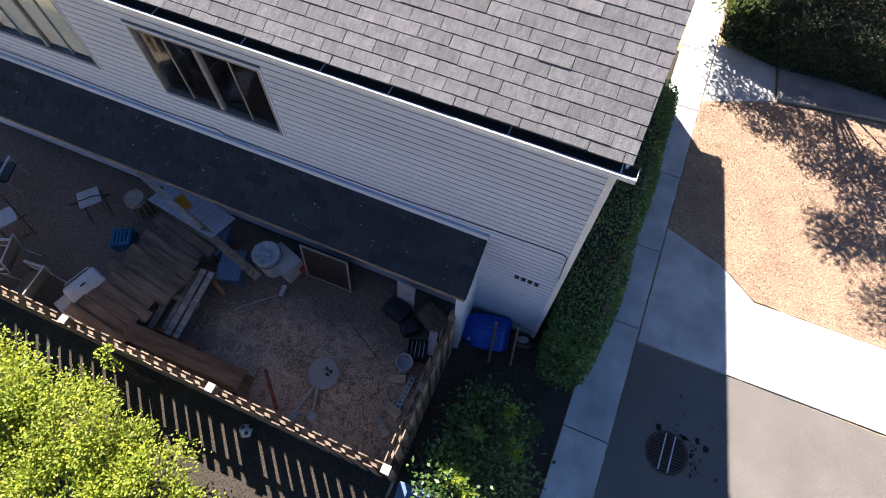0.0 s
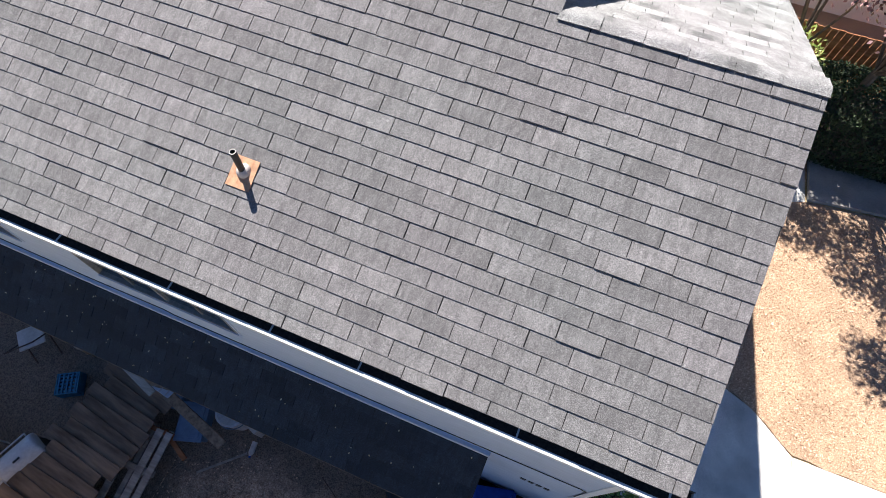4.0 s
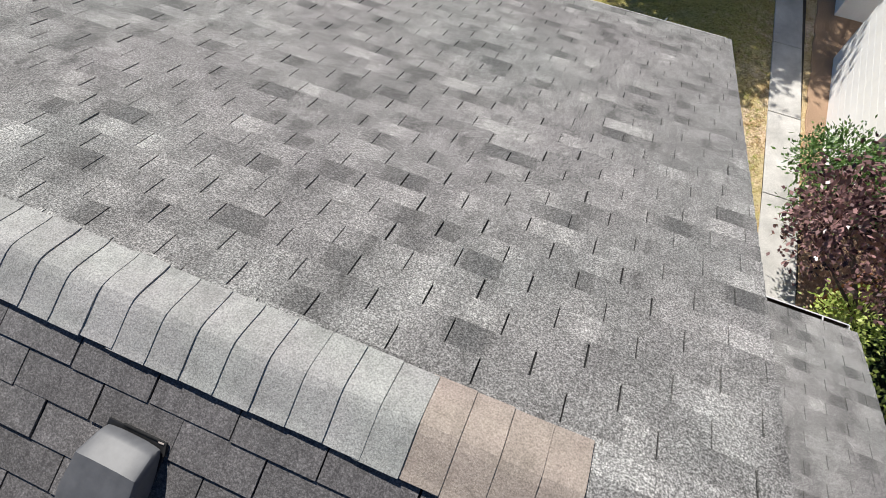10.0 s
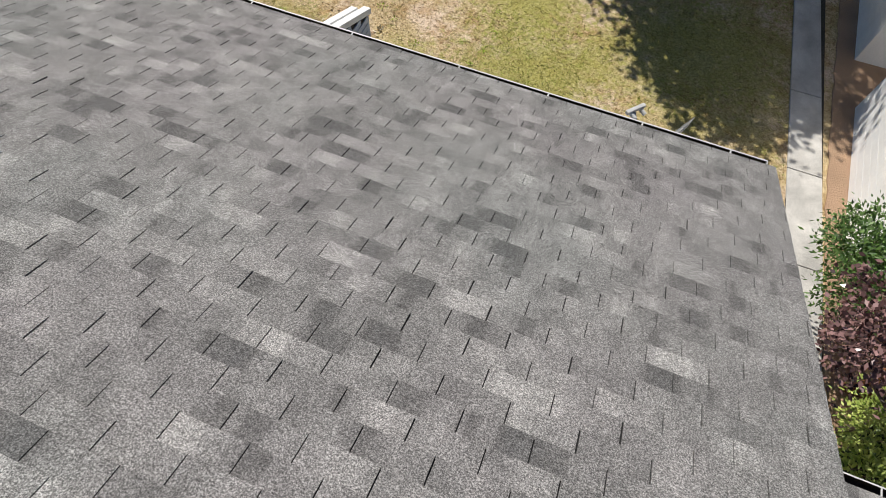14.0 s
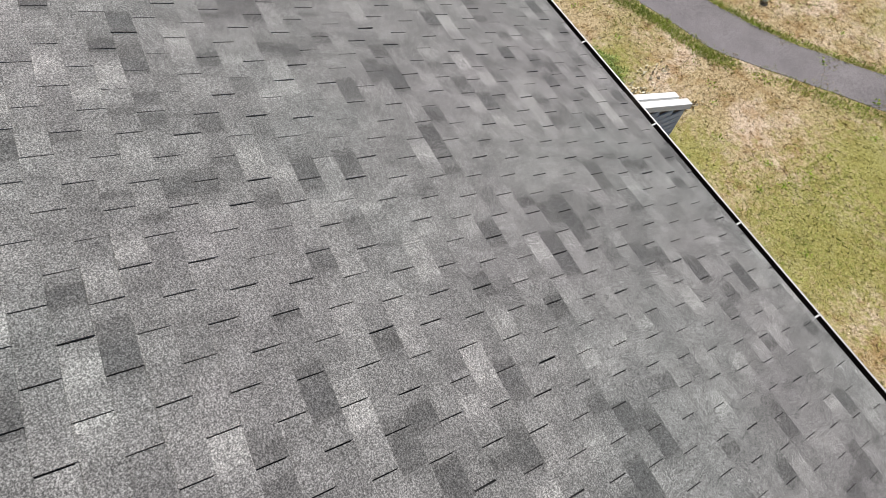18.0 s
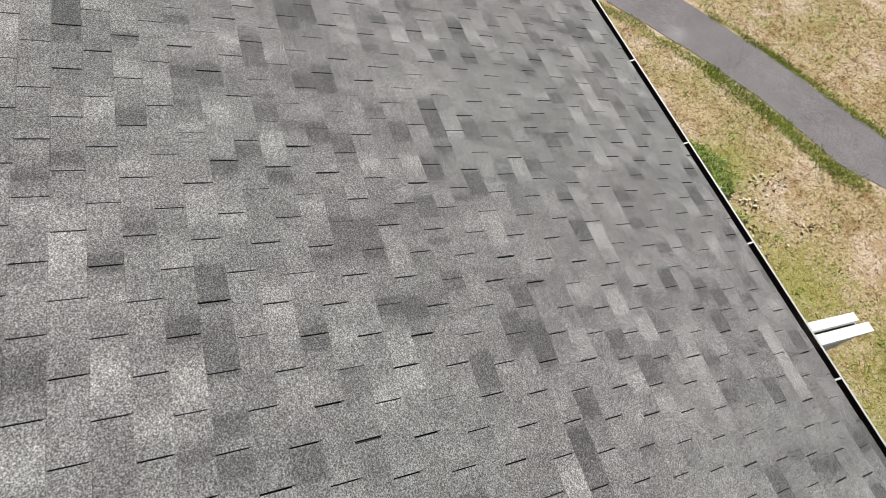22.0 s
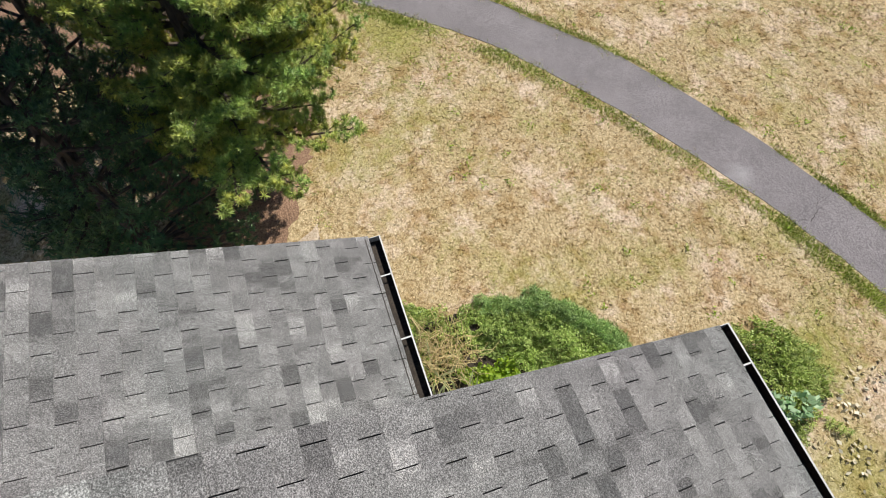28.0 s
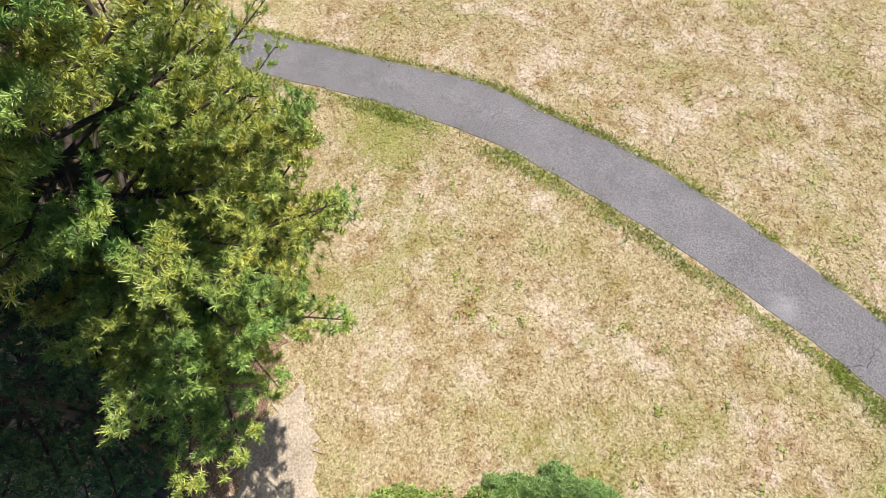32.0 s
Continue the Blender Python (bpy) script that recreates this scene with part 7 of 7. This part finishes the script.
def wood_fence_ne():
    t = thing("wood_fence", "sunlit orange-brown wooden fence behind the plum tree", "fence", at=pose(3.9, 13.9, 0.05))
    rng = random.Random(23)
    for i in range(30):
        b = box(-1.7 + i * 0.14, -1.575 + i * 0.14, -0.012, 0.012, 0, 1.5 + rng.uniform(-0.02, 0.02), 0.003)
        part("board", b, M_ORANGEWOOD, t)
    part("rail", box(-1.75, 2.5, 0.0125, 0.05, 1.2, 1.29), M_ORANGEWOOD, t)
    part("rail", box(-1.75, 2.5, 0.0125, 0.05, 0.3, 0.39), M_ORANGEWOOD, t)


wood_fence_ne()

# ---- planting bed and west side ----
tagged(patch("bed_soil", [(-12.9, 11.0), (-12.8, 12.7), (-12.1, 13.8), (-11.0, 14.5), (-10.7, 16.5), (-10.2, 17.2), (-9.7, 16.6), (-9.2, 15.0), (-8.6, 13.0), (-12.0, 10.6)], M_SOIL, 0.012, wobble=0.05), "dark planting bed soil along the house", "ground", kind="structure")
tagged(patch("sand_patch", [(-14.9, 9.4), (-15.4, 10.2), (-14.6, 10.3), (-13.9, 10.0), (-13.2, 9.9), (-12.6, 10.2), (-12.5, 9.2), (-14.0, 8.9)], M_SAND, 0.014, wobble=0.13, step=0.1), "pale bare sand at the edge of the lawn", "ground", kind="structure")
tagged(patch("pine_litter", [(-30, -2), (-12.3, -2), (-12.3, 9.6), (-14.4, 8.9), (-15.2, 9.5), (-16.4, 10.2), (-18.2, 10.8), (-21, 10.6), (-22.5, 8.5), (-30, 2)], M_LITTER, 0.01, wobble=0.12, step=0.12), "reddish pine litter under the trees", "ground", kind="structure")
tagged(patch("west_patio", [(-14.6, 3.4), (-12.3, 3.4), (-12.3, 8.2), (-13.6, 8.2), (-14.6, 6.0)], M_PATIO, 0.035), "concrete patio beside the west wall, shade put in its colour", "pavement", kind="structure")


def planter():
    t = thing("raised_planter", "square raised planter with a pale frame and dark soil", "planter", at=pose(-10.74, 13.47, 0.17, 0, 0, 0))
    for n, b in (("side_board", box(-0.27, 0.27, -0.37, -0.345, 0, 0.32, 0.004)), ("side_board", box(-0.27, 0.27, 0.345, 0.37, 0, 0.32, 0.004)), ("side_board", box(-0.27, -0.245, -0.344, 0.344, 0, 0.32, 0.004)), ("side_board", box(0.245, 0.27, -0.344, 0.344, 0, 0.32, 0.004))):
        part(n, b, M_GREYWOOD, t)
    part("soil", box(-0.244, 0.244, -0.343, 0.343, 0.02, 0.19), M_SOIL, t)


planter()
shrub("planter_seedling", "small green seedlings growing in the planter", "plant", [((-10.65, 13.6, 0.46), (0.12, 0.1, 0.06)), ((-10.8, 13.3, 0.45), (0.1, 0.1, 0.05))], 160, 0.05, 0.03, M_GREENLEAF, (-10.74, 13.45, 0.35), 45, 2, 0.5)
globe = thing("garden_globe", "white round globe lamp in the planting bed", "garden lamp", at=pose(-10.5, 12.62, 0.17))
gb = bmesh.new()
bmesh.ops.create_uvsphere(gb, u_segments=20, v_segments=12, radius=0.125, matrix=Matrix.Translation((0, 0, 0.45)))
part("globe", gb, M_WHITEPL, globe, smooth=True)
part("stake", rod((0, 0, 0), (0, 0, 0.36), 0.018, 8), M_BLACK, globe)
herb_mass("weed_patch", "green weeds growing through the dry twigs", [(-13.15, 11.2), (-12.95, 12.3), (-12.2, 12.4), (-11.7, 11.9), (-11.85, 11.1), (-12.5, 10.9)], 0.45, 4200, 0.055, 0.028, M_GREENLEAF, 58, 0.4, 0.2, 3.5)
herb_mass("leafy_weed", "bright lime-green leafy weed in the bed", [(-11.9, 12.05), (-11.55, 13.0), (-11.05, 13.0), (-10.6, 12.9), (-10.55, 11.8), (-10.8, 11.7), (-11.3, 12.0)], 0.65, 6500, 0.068, 0.05, M_LIME, 47, 0.5, 0.1, 3.0)


def iris_clump(x, y, count, seed):
    """Long sword-shaped blades that lean out from one root."""
    rng = random.Random(seed)
    t = thing("iris_clump", "clump of long pale yellow-green blades by the wall", "plant", at=pose(x, y, gz(x, y)))
    for i in range(count):
        a, lean, ln = rng.uniform(0, 2 * math.pi), rng.uniform(0.15, 0.75), rng.uniform(0.5, 0.85)
        out, across = Vector((math.cos(a), math.sin(a), 0)), Vector((-math.sin(a), math.cos(a), 0))
        root = Vector((rng.gauss(0, 0.16), rng.gauss(0, 0.16), 0))
        bm = bmesh.new()
        rows = []
        for k in range(6):
            u = k / 5
            p = root + out * (lean * ln * u ** 1.6) + Vector((0, 0, ln * (u - 0.3 * lean * u * u)))
            w = 0.021 * (1 - u) ** 0.6 + 0.002
            rows.append((bm.verts.new(p - across * w), bm.verts.new(p + out * w * 0.3), bm.verts.new(p + across * w)))
        for ra, rb in zip(rows, rows[1:]):
            bm.faces.new((ra[0], ra[1], rb[1], rb[0]))
            bm.faces.new((ra[1], ra[2], rb[2], rb[1]))
        part("blade", bm, M_IRIS, t)


iris_clump(-11.35, 11.6, 26, 48)
iris_clump(-11.7, 11.45, 14, 47)

shrub("pale_plant", "pale grey-green broad leaved plants by the eave", "plant", [((-9.85, 15.6, 0.5), (0.2, 0.3, 0.15)), ((-9.75, 16.2, 0.5), (0.22, 0.35, 0.15)), ((-9.55, 16.8, 0.45), (0.22, 0.35, 0.15)), ((-9.35, 15.6, 0.4), (0.25, 0.4, 0.15))], 330, 0.14, 0.085, M_PALELEAF, (-9.6, 16.1, 0.17), 49, 6, 0.75)


def leaf_litter():
    """Pale dry leaves lying in loose heaps on the lawn."""
    rng = np.random.default_rng(50)
    c = []
    for x, y, rx, ry, n in ((-9.2, 17.75, 0.3, 0.22, 26), (-8.5, 17.35, 0.3, 0.35, 26), (-9.55, 18.35, 0.25, 0.3, 22), (-8.4, 18.5, 0.1, 0.16, 12), (-8.85, 16.9, 0.35, 0.45, 20)):
        for _ in range(n):
            px, py = x + rng.normal() * rx * 0.7, y + rng.normal() * ry * 0.7
            c.append((px, py, gz(px, py) + 0.035))
    ob = quads("dead_leaf_litter", leaf_corners(np.array(c), rng, 0.1, 0.055, 0.6), M_DEADLEAF)
    tagged(ob, "scattered pale dry curled leaves on the lawn", "leaf litter", kind="stuff")


leaf_litter()


def tarp_heap(x, y, turn, label):
    t = thing("tarp_cover", label, "tarp", at=pose(x, y, 0.17, 0, 0, turn))
    bm = bmesh.new()
    bmesh.ops.create_grid(bm, x_segments=14, y_segments=14, size=0.55)
    for v in bm.verts:
        r = max(abs(v.co.x), abs(v.co.y)) / 0.55
        v.co.z = 0.72 - 0.5 * max(0.0, r - 0.72) / 0.28 + 0.03 * math.sin(v.co.x * 17 + v.co.y * 9) + 0.03 * math.cos(v.co.y * 14)
    bm.transform(Matrix.Diagonal((0.85, 0.56, 1.0, 1.0)))
    bmesh.ops.solidify(bm, geom=bm.faces[:], thickness=0.006)
    part("sheet", bm, M_TARP, t, smooth=True)
    for sx in (-0.3, 0.3):
        for sy in (-0.19, 0.19):
            part("leg", rod((sx, sy, 0), (sx, sy, 0.66), 0.025, 8), M_BLACK, t)


tarp_heap(-14.24, 7.76, 46, "dark grey tarp draped over a garden table under the pine")
tarp_heap(-14.15, 6.75, 8, "dark blue-grey tarp over a second low table")


def wire_chair():
    t = thing("metal_chair", "pale metal framed chair with dark slats on the patio", "chair", at=pose(-13.5, 8.5, 0.2, 0, 0, 8))
    for x in (-0.27, 0.27):
        part("side_frame", merged(rod((x, -0.25, 0), (x, -0.25, 0.5), 0.014, 8), rod((x, 0.25, 0), (x, 0.28, 0.75), 0.014, 8), rod((x, -0.25, 0.5), (x, 0.27, 0.5), 0.014, 8)), M_WHITEPL, t)
    for i in range(7):
        y = -0.22 + i * 0.075
        part("slat", box(-0.26, 0.26, y - 0.022, y + 0.022, 0.38, 0.395, 0.003), M_BLACK, t)
    part("top_rail", rod((-0.27, 0.28, 0.74), (0.27, 0.28, 0.74), 0.014, 8), M_WHITEPL, t)
    part("front_rail", rod((-0.27, -0.25, 0.49), (0.27, -0.25, 0.49), 0.014, 8), M_WHITEPL, t)


wire_chair()
ball = bmesh.new()
bmesh.ops.create_icosphere(ball, subdivisions=3, radius=0.1)
lb = mesh_object("lawn_ball", ball, M_WHITEPL, True)
lb.location = (-10.24, 22.18, 0.27)
tagged(lb, "small white ball lying on the dry lawn", "ball")

# ---- grass ----


def grass(name, label, n, x0, x1, y0, y1, keep, material, seed, size):
    rng = np.random.default_rng(seed)
    x, y = rng.uniform(x0, x1, n), rng.uniform(y0, y1, n)
    ok = np.array([keep(a, b) for a, b in zip(x, y)])
    x, y = x[ok], y[ok]
    z = np.array([gz(a, b) for a, b in zip(x, y)])
    m = 3
    c = np.repeat(np.stack([x, y, z], 1), m, 0)
    k = len(c)
    c[:, :2] += rng.normal(size=(k, 2)) * size * 0.35
    d = rng.normal(size=(k, 3)) * np.array([0.8, 0.8, 0.25]) + np.array([0, 0, 0.22])
    d[:, 2] = np.abs(d[:, 2]) + 0.05
    d /= np.linalg.norm(d, axis=1, keepdims=True)
    side = np.cross(d, rng.normal(size=(k, 3)))
    side /= np.linalg.norm(side, axis=1, keepdims=True)
    ln = (size * rng.uniform(0.6, 1.3, k))[:, None]
    w = size * 0.1
    q = np.stack([c - side * w, c + side * w, c + d * ln + side * w * 0.3, c + d * ln - side * w * 0.3], 1)
    ob = quads(name, q, material)
    return tagged(ob, label, "grass", kind="stuff")


PATH_LINE = [(a.x, a.y, b.x, b.y) for a, b in zip(PATH_NEAR, PATH_FAR)]


def path_gap(x, y):
    """Distance to the footpath's edge: negative on the path."""
    best = 99.0
    for ax, ay, bx, by in PATH_LINE[::3]:
        ln = math.hypot(bx - ax, by - ay)
        best = min(best, math.hypot(x - (ax + bx) / 2, y - (ay + by) / 2) - ln / 2)
    return best


def on_lawn(x, y):
    if -12.6 < x < 0.9 and y < 13.3 and not (x < -10.3 and y > 11.2):
        return False
    if x < -12 and y < 9.5 - 0.3 * (x + 14) + 0.5 * noise.noise((x * 2, y * 2, 8.0)) + 0.7 * noise.noise((x * 11, y * 11, 3.0)):
        return False
    if x > 0.9:
        return False
    return path_gap(x, y) > 0.0


def green_edge(x, y):
    g = path_gap(x, y)
    return on_lawn(x, y) and (g < 0.28 or noise.noise((x * 0.45, y * 0.45, 3.0)) + 0.6 * noise.noise((x * 2.3, y * 2.3, 1.0)) + 0.4 * noise.noise((x * 6, y * 6, 2.0)) > 0.33 or (abs(x + 4.9) < 1.2 and abs(y - 18.4) < 1.5 and noise.noise((x * 1.2, y * 1.2, 5.0)) > -0.2))


grass("dry_grass", "short dry straw-coloured grass tufts", 100000, -26, 0.9, 9.2, 31, on_lawn, M_GRASSDRY, 71, 0.058)
grass("green_grass", "patches of short green grass and weeds", 60000, -25, 0.9, 10.2, 28, green_edge, M_GRASSGREEN, 72, 0.05)


def weed_spots():
    """Small green rosettes scattered over the dry lawn."""
    rng = np.random.default_rng(75)
    pts = []
    while len(pts) < 130:
        x, y = rng.uniform(-19, -4), rng.uniform(12.5, 24)
        if on_lawn(x, y):
            pts.append((x, y))
    c = []
    for x, y in pts:
        r = rng.uniform(0.03, 0.09)
        for _ in range(int(120 * r + 6)):
            px, py = x + rng.normal() * r, y + rng.normal() * r
            c.append((px, py, gz(px, py) + 0.035))
    ob = quads("lawn_weeds", leaf_corners(np.array(c), rng, 0.06, 0.028, 0.6), M_LIME)
    tagged(ob, "small bright green weeds scattered over the dry lawn", "weeds", kind="stuff")


weed_spots()


def mulch_chips():
    """Loose bark chips on the mulch beds, each a small tilted flake."""
    rng = np.random.default_rng(76)
    n = 26000
    c = np.stack([rng.uniform(2.07, 8.6, n), rng.uniform(5.7, 10.6, n), np.full(n, 0.042)], 1)
    poly = [(2.05, 6.54), (3.16, 6.14), (3.87, 5.62), (9, 5.64), (9, 11.4), (5.9, 10.9), (3.6, 10.6), (2.05, 10.0)]
    c = np.array([p for p in c if inside(p[:2], poly)])
    ob = quads("bark_chips", leaf_corners(c, rng, 0.042, 0.018, 0.66), M_CHIP)
    tagged(ob, "loose bark chips over the mulch bed", "mulch", kind="stuff")
    n = 13000
    c = np.stack([rng.normal(-2.9, 0.95, n).clip(-5.2, -1.1), rng.normal(1.1, 0.55, n).clip(0.45, 2.5), np.full(n, 0.018)], 1)
    c = np.array([p for p in c if noise.noise((p[0] * 1.3, p[1] * 1.3, 4.0)) + 0.5 * noise.noise((p[0] * 5, p[1] * 5, 7.0)) > -0.02])
    ob = quads("yard_gravel", leaf_corners(c, rng, 0.03, 0.024, 0.7), M_GRAVEL)
    tagged(ob, "gravel and litter scattered over the yard", "gravel", kind="stuff")


mulch_chips()


def plant_ring():
    t = thing("plant_support", "white wire plant support ring by the house corner", "plant support", at=pose(-10.34, 14.54, 0.17))
    seg = 20
    ring = merged(*(rod((0.17 * math.cos(2 * math.pi * i / seg), 0.17 * math.sin(2 * math.pi * i / seg), 0.5), (0.17 * math.cos(2 * math.pi * (i + 1) / seg), 0.17 * math.sin(2 * math.pi * (i + 1) / seg), 0.5), 0.01, 6) for i in range(seg)))
    part("ring", ring, M_WHITEPL, t)
    for a in (0.4, 2.5, 4.6):
        part("leg", rod((0.17 * math.cos(a), 0.17 * math.sin(a), 0), (0.17 * math.cos(a), 0.17 * math.sin(a), 0.5), 0.006, 6), M_WHITEPL, t)


plant_ring()


def path_grass():
    """Longer green grass along both edges of the footpath, thicker on the house side."""
    rng = np.random.default_rng(77)
    c = []
    for (a0, b0), (a1, b1) in zip(zip(PATH_NEAR, PATH_FAR), zip(PATH_NEAR[1:], PATH_FAR[1:])):
        n = (a0 - b0).normalized()
        for _ in range(150):
            a = a0.lerp(a1, rng.random())
            if noise.noise((a.x * 0.8, a.y * 0.8, 9.0)) + rng.normal() * 0.25 < -0.12:
                continue
            o = a + n * (rng.uniform(0, 0.36) + 0.03)
            c.append((o.x + rng.normal() * 0.06, o.y + rng.normal() * 0.06))
        for _ in range(70):
            b = b0.lerp(b1, rng.random())
            o = b - n * (abs(rng.normal()) * 0.07 + 0.02)
            c.append((o.x + rng.normal() * 0.04, o.y + rng.normal() * 0.04))
    c = np.array([(x, y, gz(x, y)) for x, y in c if path_gap(x, y) > -0.05])
    c = np.repeat(c, 2, 0)
    k = len(c)
    c[:, :2] += rng.normal(size=(k, 2)) * 0.02
    d = rng.normal(size=(k, 3)) * 0.8 + np.array([0, 0, 0.3])
    d[:, 2] = np.abs(d[:, 2]) + 0.05
    d /= np.linalg.norm(d, axis=1, keepdims=True)
    side = np.cross(d, rng.normal(size=(k, 3)) * 0.5 + np.array([0, 0, 1.0]))
    side /= np.linalg.norm(side, axis=1, keepdims=True)
    ln = rng.uniform(0.04, 0.085, k)[:, None]
    ob = quads("path_edge_grass", np.stack([c - side * 0.006, c + side * 0.006, c + d * ln + side * 0.003, c + d * ln - side * 0.003], 1), M_GRASSGREEN)
    tagged(ob, "green grass fringe along the footpath edges", "grass", kind="stuff")


path_grass()

herb_mass("weed_patch", "bright green grassy weeds beside the dry twigs", [(-13.45, 9.9), (-13.4, 11.1), (-13.15, 12.0), (-12.6, 11.4), (-12.75, 10.2), (-13.05, 9.45)], 0.16, 4200, 0.09, 0.024, M_GREENLEAF, 60, 0.7, 0.3, 3.0)
pot = thing("flower_pot", "pink plastic flower pot standing by the eave", "flower pot", at=pose(-12.86, 9.8, 0.17))
part("body", rod((0, 0, 0), (0, 0, 0.24), 0.11, 20, 0.15), M_PINK, pot)
part("rim", rod((0, 0, 0.2405), (0, 0, 0.27), 0.16, 20, 0.16), M_PINK, pot)
part("soil", rod((0, 0, 0.2705), (0, 0, 0.274), 0.135, 20), M_SOIL, pot)

# ---- shingles, last because there are many ----


def shingle_verts(x0, x1, y_low, y_top, zf, lift, drop):
    """A tab: its lower edge stands proud, its upper end runs under the next course."""
    return [(x0, y_low, zf(y_low) + lift), (x1, y_low, zf(y_low) + lift), (x1, y_top, zf(y_top) + 0.001), (x0, y_top, zf(y_top) + 0.001),
            (x0, y_low, zf(y_low) - drop), (x1, y_low, zf(y_low) - drop), (x1, y_top, zf(y_top) - 0.006), (x0, y_top, zf(y_top) - 0.006)]


TAB_FACES = ((0, 1, 2, 3), (0, 4, 5, 1), (1, 5, 6, 2), (3, 7, 4, 0))


def shingle_field(parent, span, y_eave, y_top, zf, tab, course, stagger, phase, mats, near, seed, edge=None, thick=0.0075):
    """Courses from the eave to the top. near: the stretch whose tabs are objects of their own."""
    rng = random.Random(seed)
    up = 1 if y_top > y_eave else -1
    singles, joined = [], []
    n = 0
    y = y_eave
    while up * (y_top - y) > 0.02:
        shift = phase + stagger * n
        x0, x1 = span(y + up * 0.06)
        ya, yb = y, y + up * (course + 0.012)
        if edge is not None and up * (edge - ya) > 0:
            ya = edge
        if up * (yb - y_top) > 0:
            yb = y_top
        x = x0 - ((x0 - shift) % tab)
        while x < x1:
            slot = rng.uniform(0.003, 0.0052) + (0.003 if rng.random() < 0.12 else 0.0)
            a, b = x + slot, x + tab - rng.uniform(0.0015, 0.003)
            a, b = max(a, x0), min(b, x1)
            if b - a > 0.006:
                v = shingle_verts(a, b, ya + rng.uniform(-0.003, 0.003), yb, zf, thick * rng.uniform(0.75, 1.2) + (0.005 if rng.random() < 0.06 else 0.0), 0.004)
                if near and near[0] < (a + b) / 2 < near[1] and near[2] < (ya + yb) / 2 < near[3] and len(singles) < 300:
                    singles.append(v)
                else:
                    joined.append(v)
            x += tab
        y += up * course
        n += 1
    flip = [f[::-1] for f in TAB_FACES] if up < 0 else list(TAB_FACES)
    vs, fs = [], []
    for v in joined:
        k = len(vs)
        vs += v
        fs += [tuple(i + k for i in f) for f in flip]
    if vs:
        ob = raw_object("shingles", vs, fs, mats[1])
        ob.parent = parent
        ob["kind"] = "stuff"
    shared = {}
    for v in singles:
        o = Vector(v[0])
        key = tuple(round(c, 2) for p in (v[1], v[2]) for c in (Vector(p) - o))
        if key not in shared:
            me = bpy.data.meshes.new("shingle")
            me.from_pydata([Vector(p) - o for p in v], [], flip)
            me.materials.append(mats[0])
            shared[key] = me
        s = new("shingle", shared[key])
        s.parent = parent
        s.location = o


TAB, COURSE_S, STEP = 0.327, 0.1292, 0.1442


def south_span(y):
    return (LOW_W_X if y < LOW_Y_W - 0.02 else X_W), (LOW_E_X if y < LOW_Y_E - 0.02 else X_E + 0.01 + (RIDGE_Y - y) * 0.04)


# the slots step aside by under half a tab from course to course
shingle_field(ROOFS["south"], south_span, 4.2475 - COURSE_S * 8, RIDGE_Y - 0.02, z_south, TAB, COURSE_S, -STEP, -2.792 + STEP * 8, M_SH_S, (-4.3, -1.6, 6.0, 8.0), 61, S_EAVE - 0.05, 0.0098)
shingle_field(ROOFS["north"], lambda y: (X_W, X_E), 9.953 + COURSE_N * 26, RIDGE_Y + 0.02, z_north, TAB, COURSE_N, STEP, -7.23 - STEP * 26, M_SH_N, (-8.4, -5.0, 9.4, 10.8), 63, N_EAVE - 0.005)
shingle_field(ROOFS["low_en"], lambda y: (X_E, LOW_E_X), E_EAVE + 0.02, LOW_Y_E + 0.02, z_low_e, TAB, COURSE_N, STEP, 0.1, M_SH_E, None, 64)
shingle_field(ROOFS["low_wn"], lambda y: (LOW_W_X, X_W), W_EAVE + 0.02, LOW_Y_W + 0.02, z_low_w, TAB, COURSE_N, STEP, 0.0, M_SH_W, (-12.4, -10.2, 8.8, 10.9), 66)
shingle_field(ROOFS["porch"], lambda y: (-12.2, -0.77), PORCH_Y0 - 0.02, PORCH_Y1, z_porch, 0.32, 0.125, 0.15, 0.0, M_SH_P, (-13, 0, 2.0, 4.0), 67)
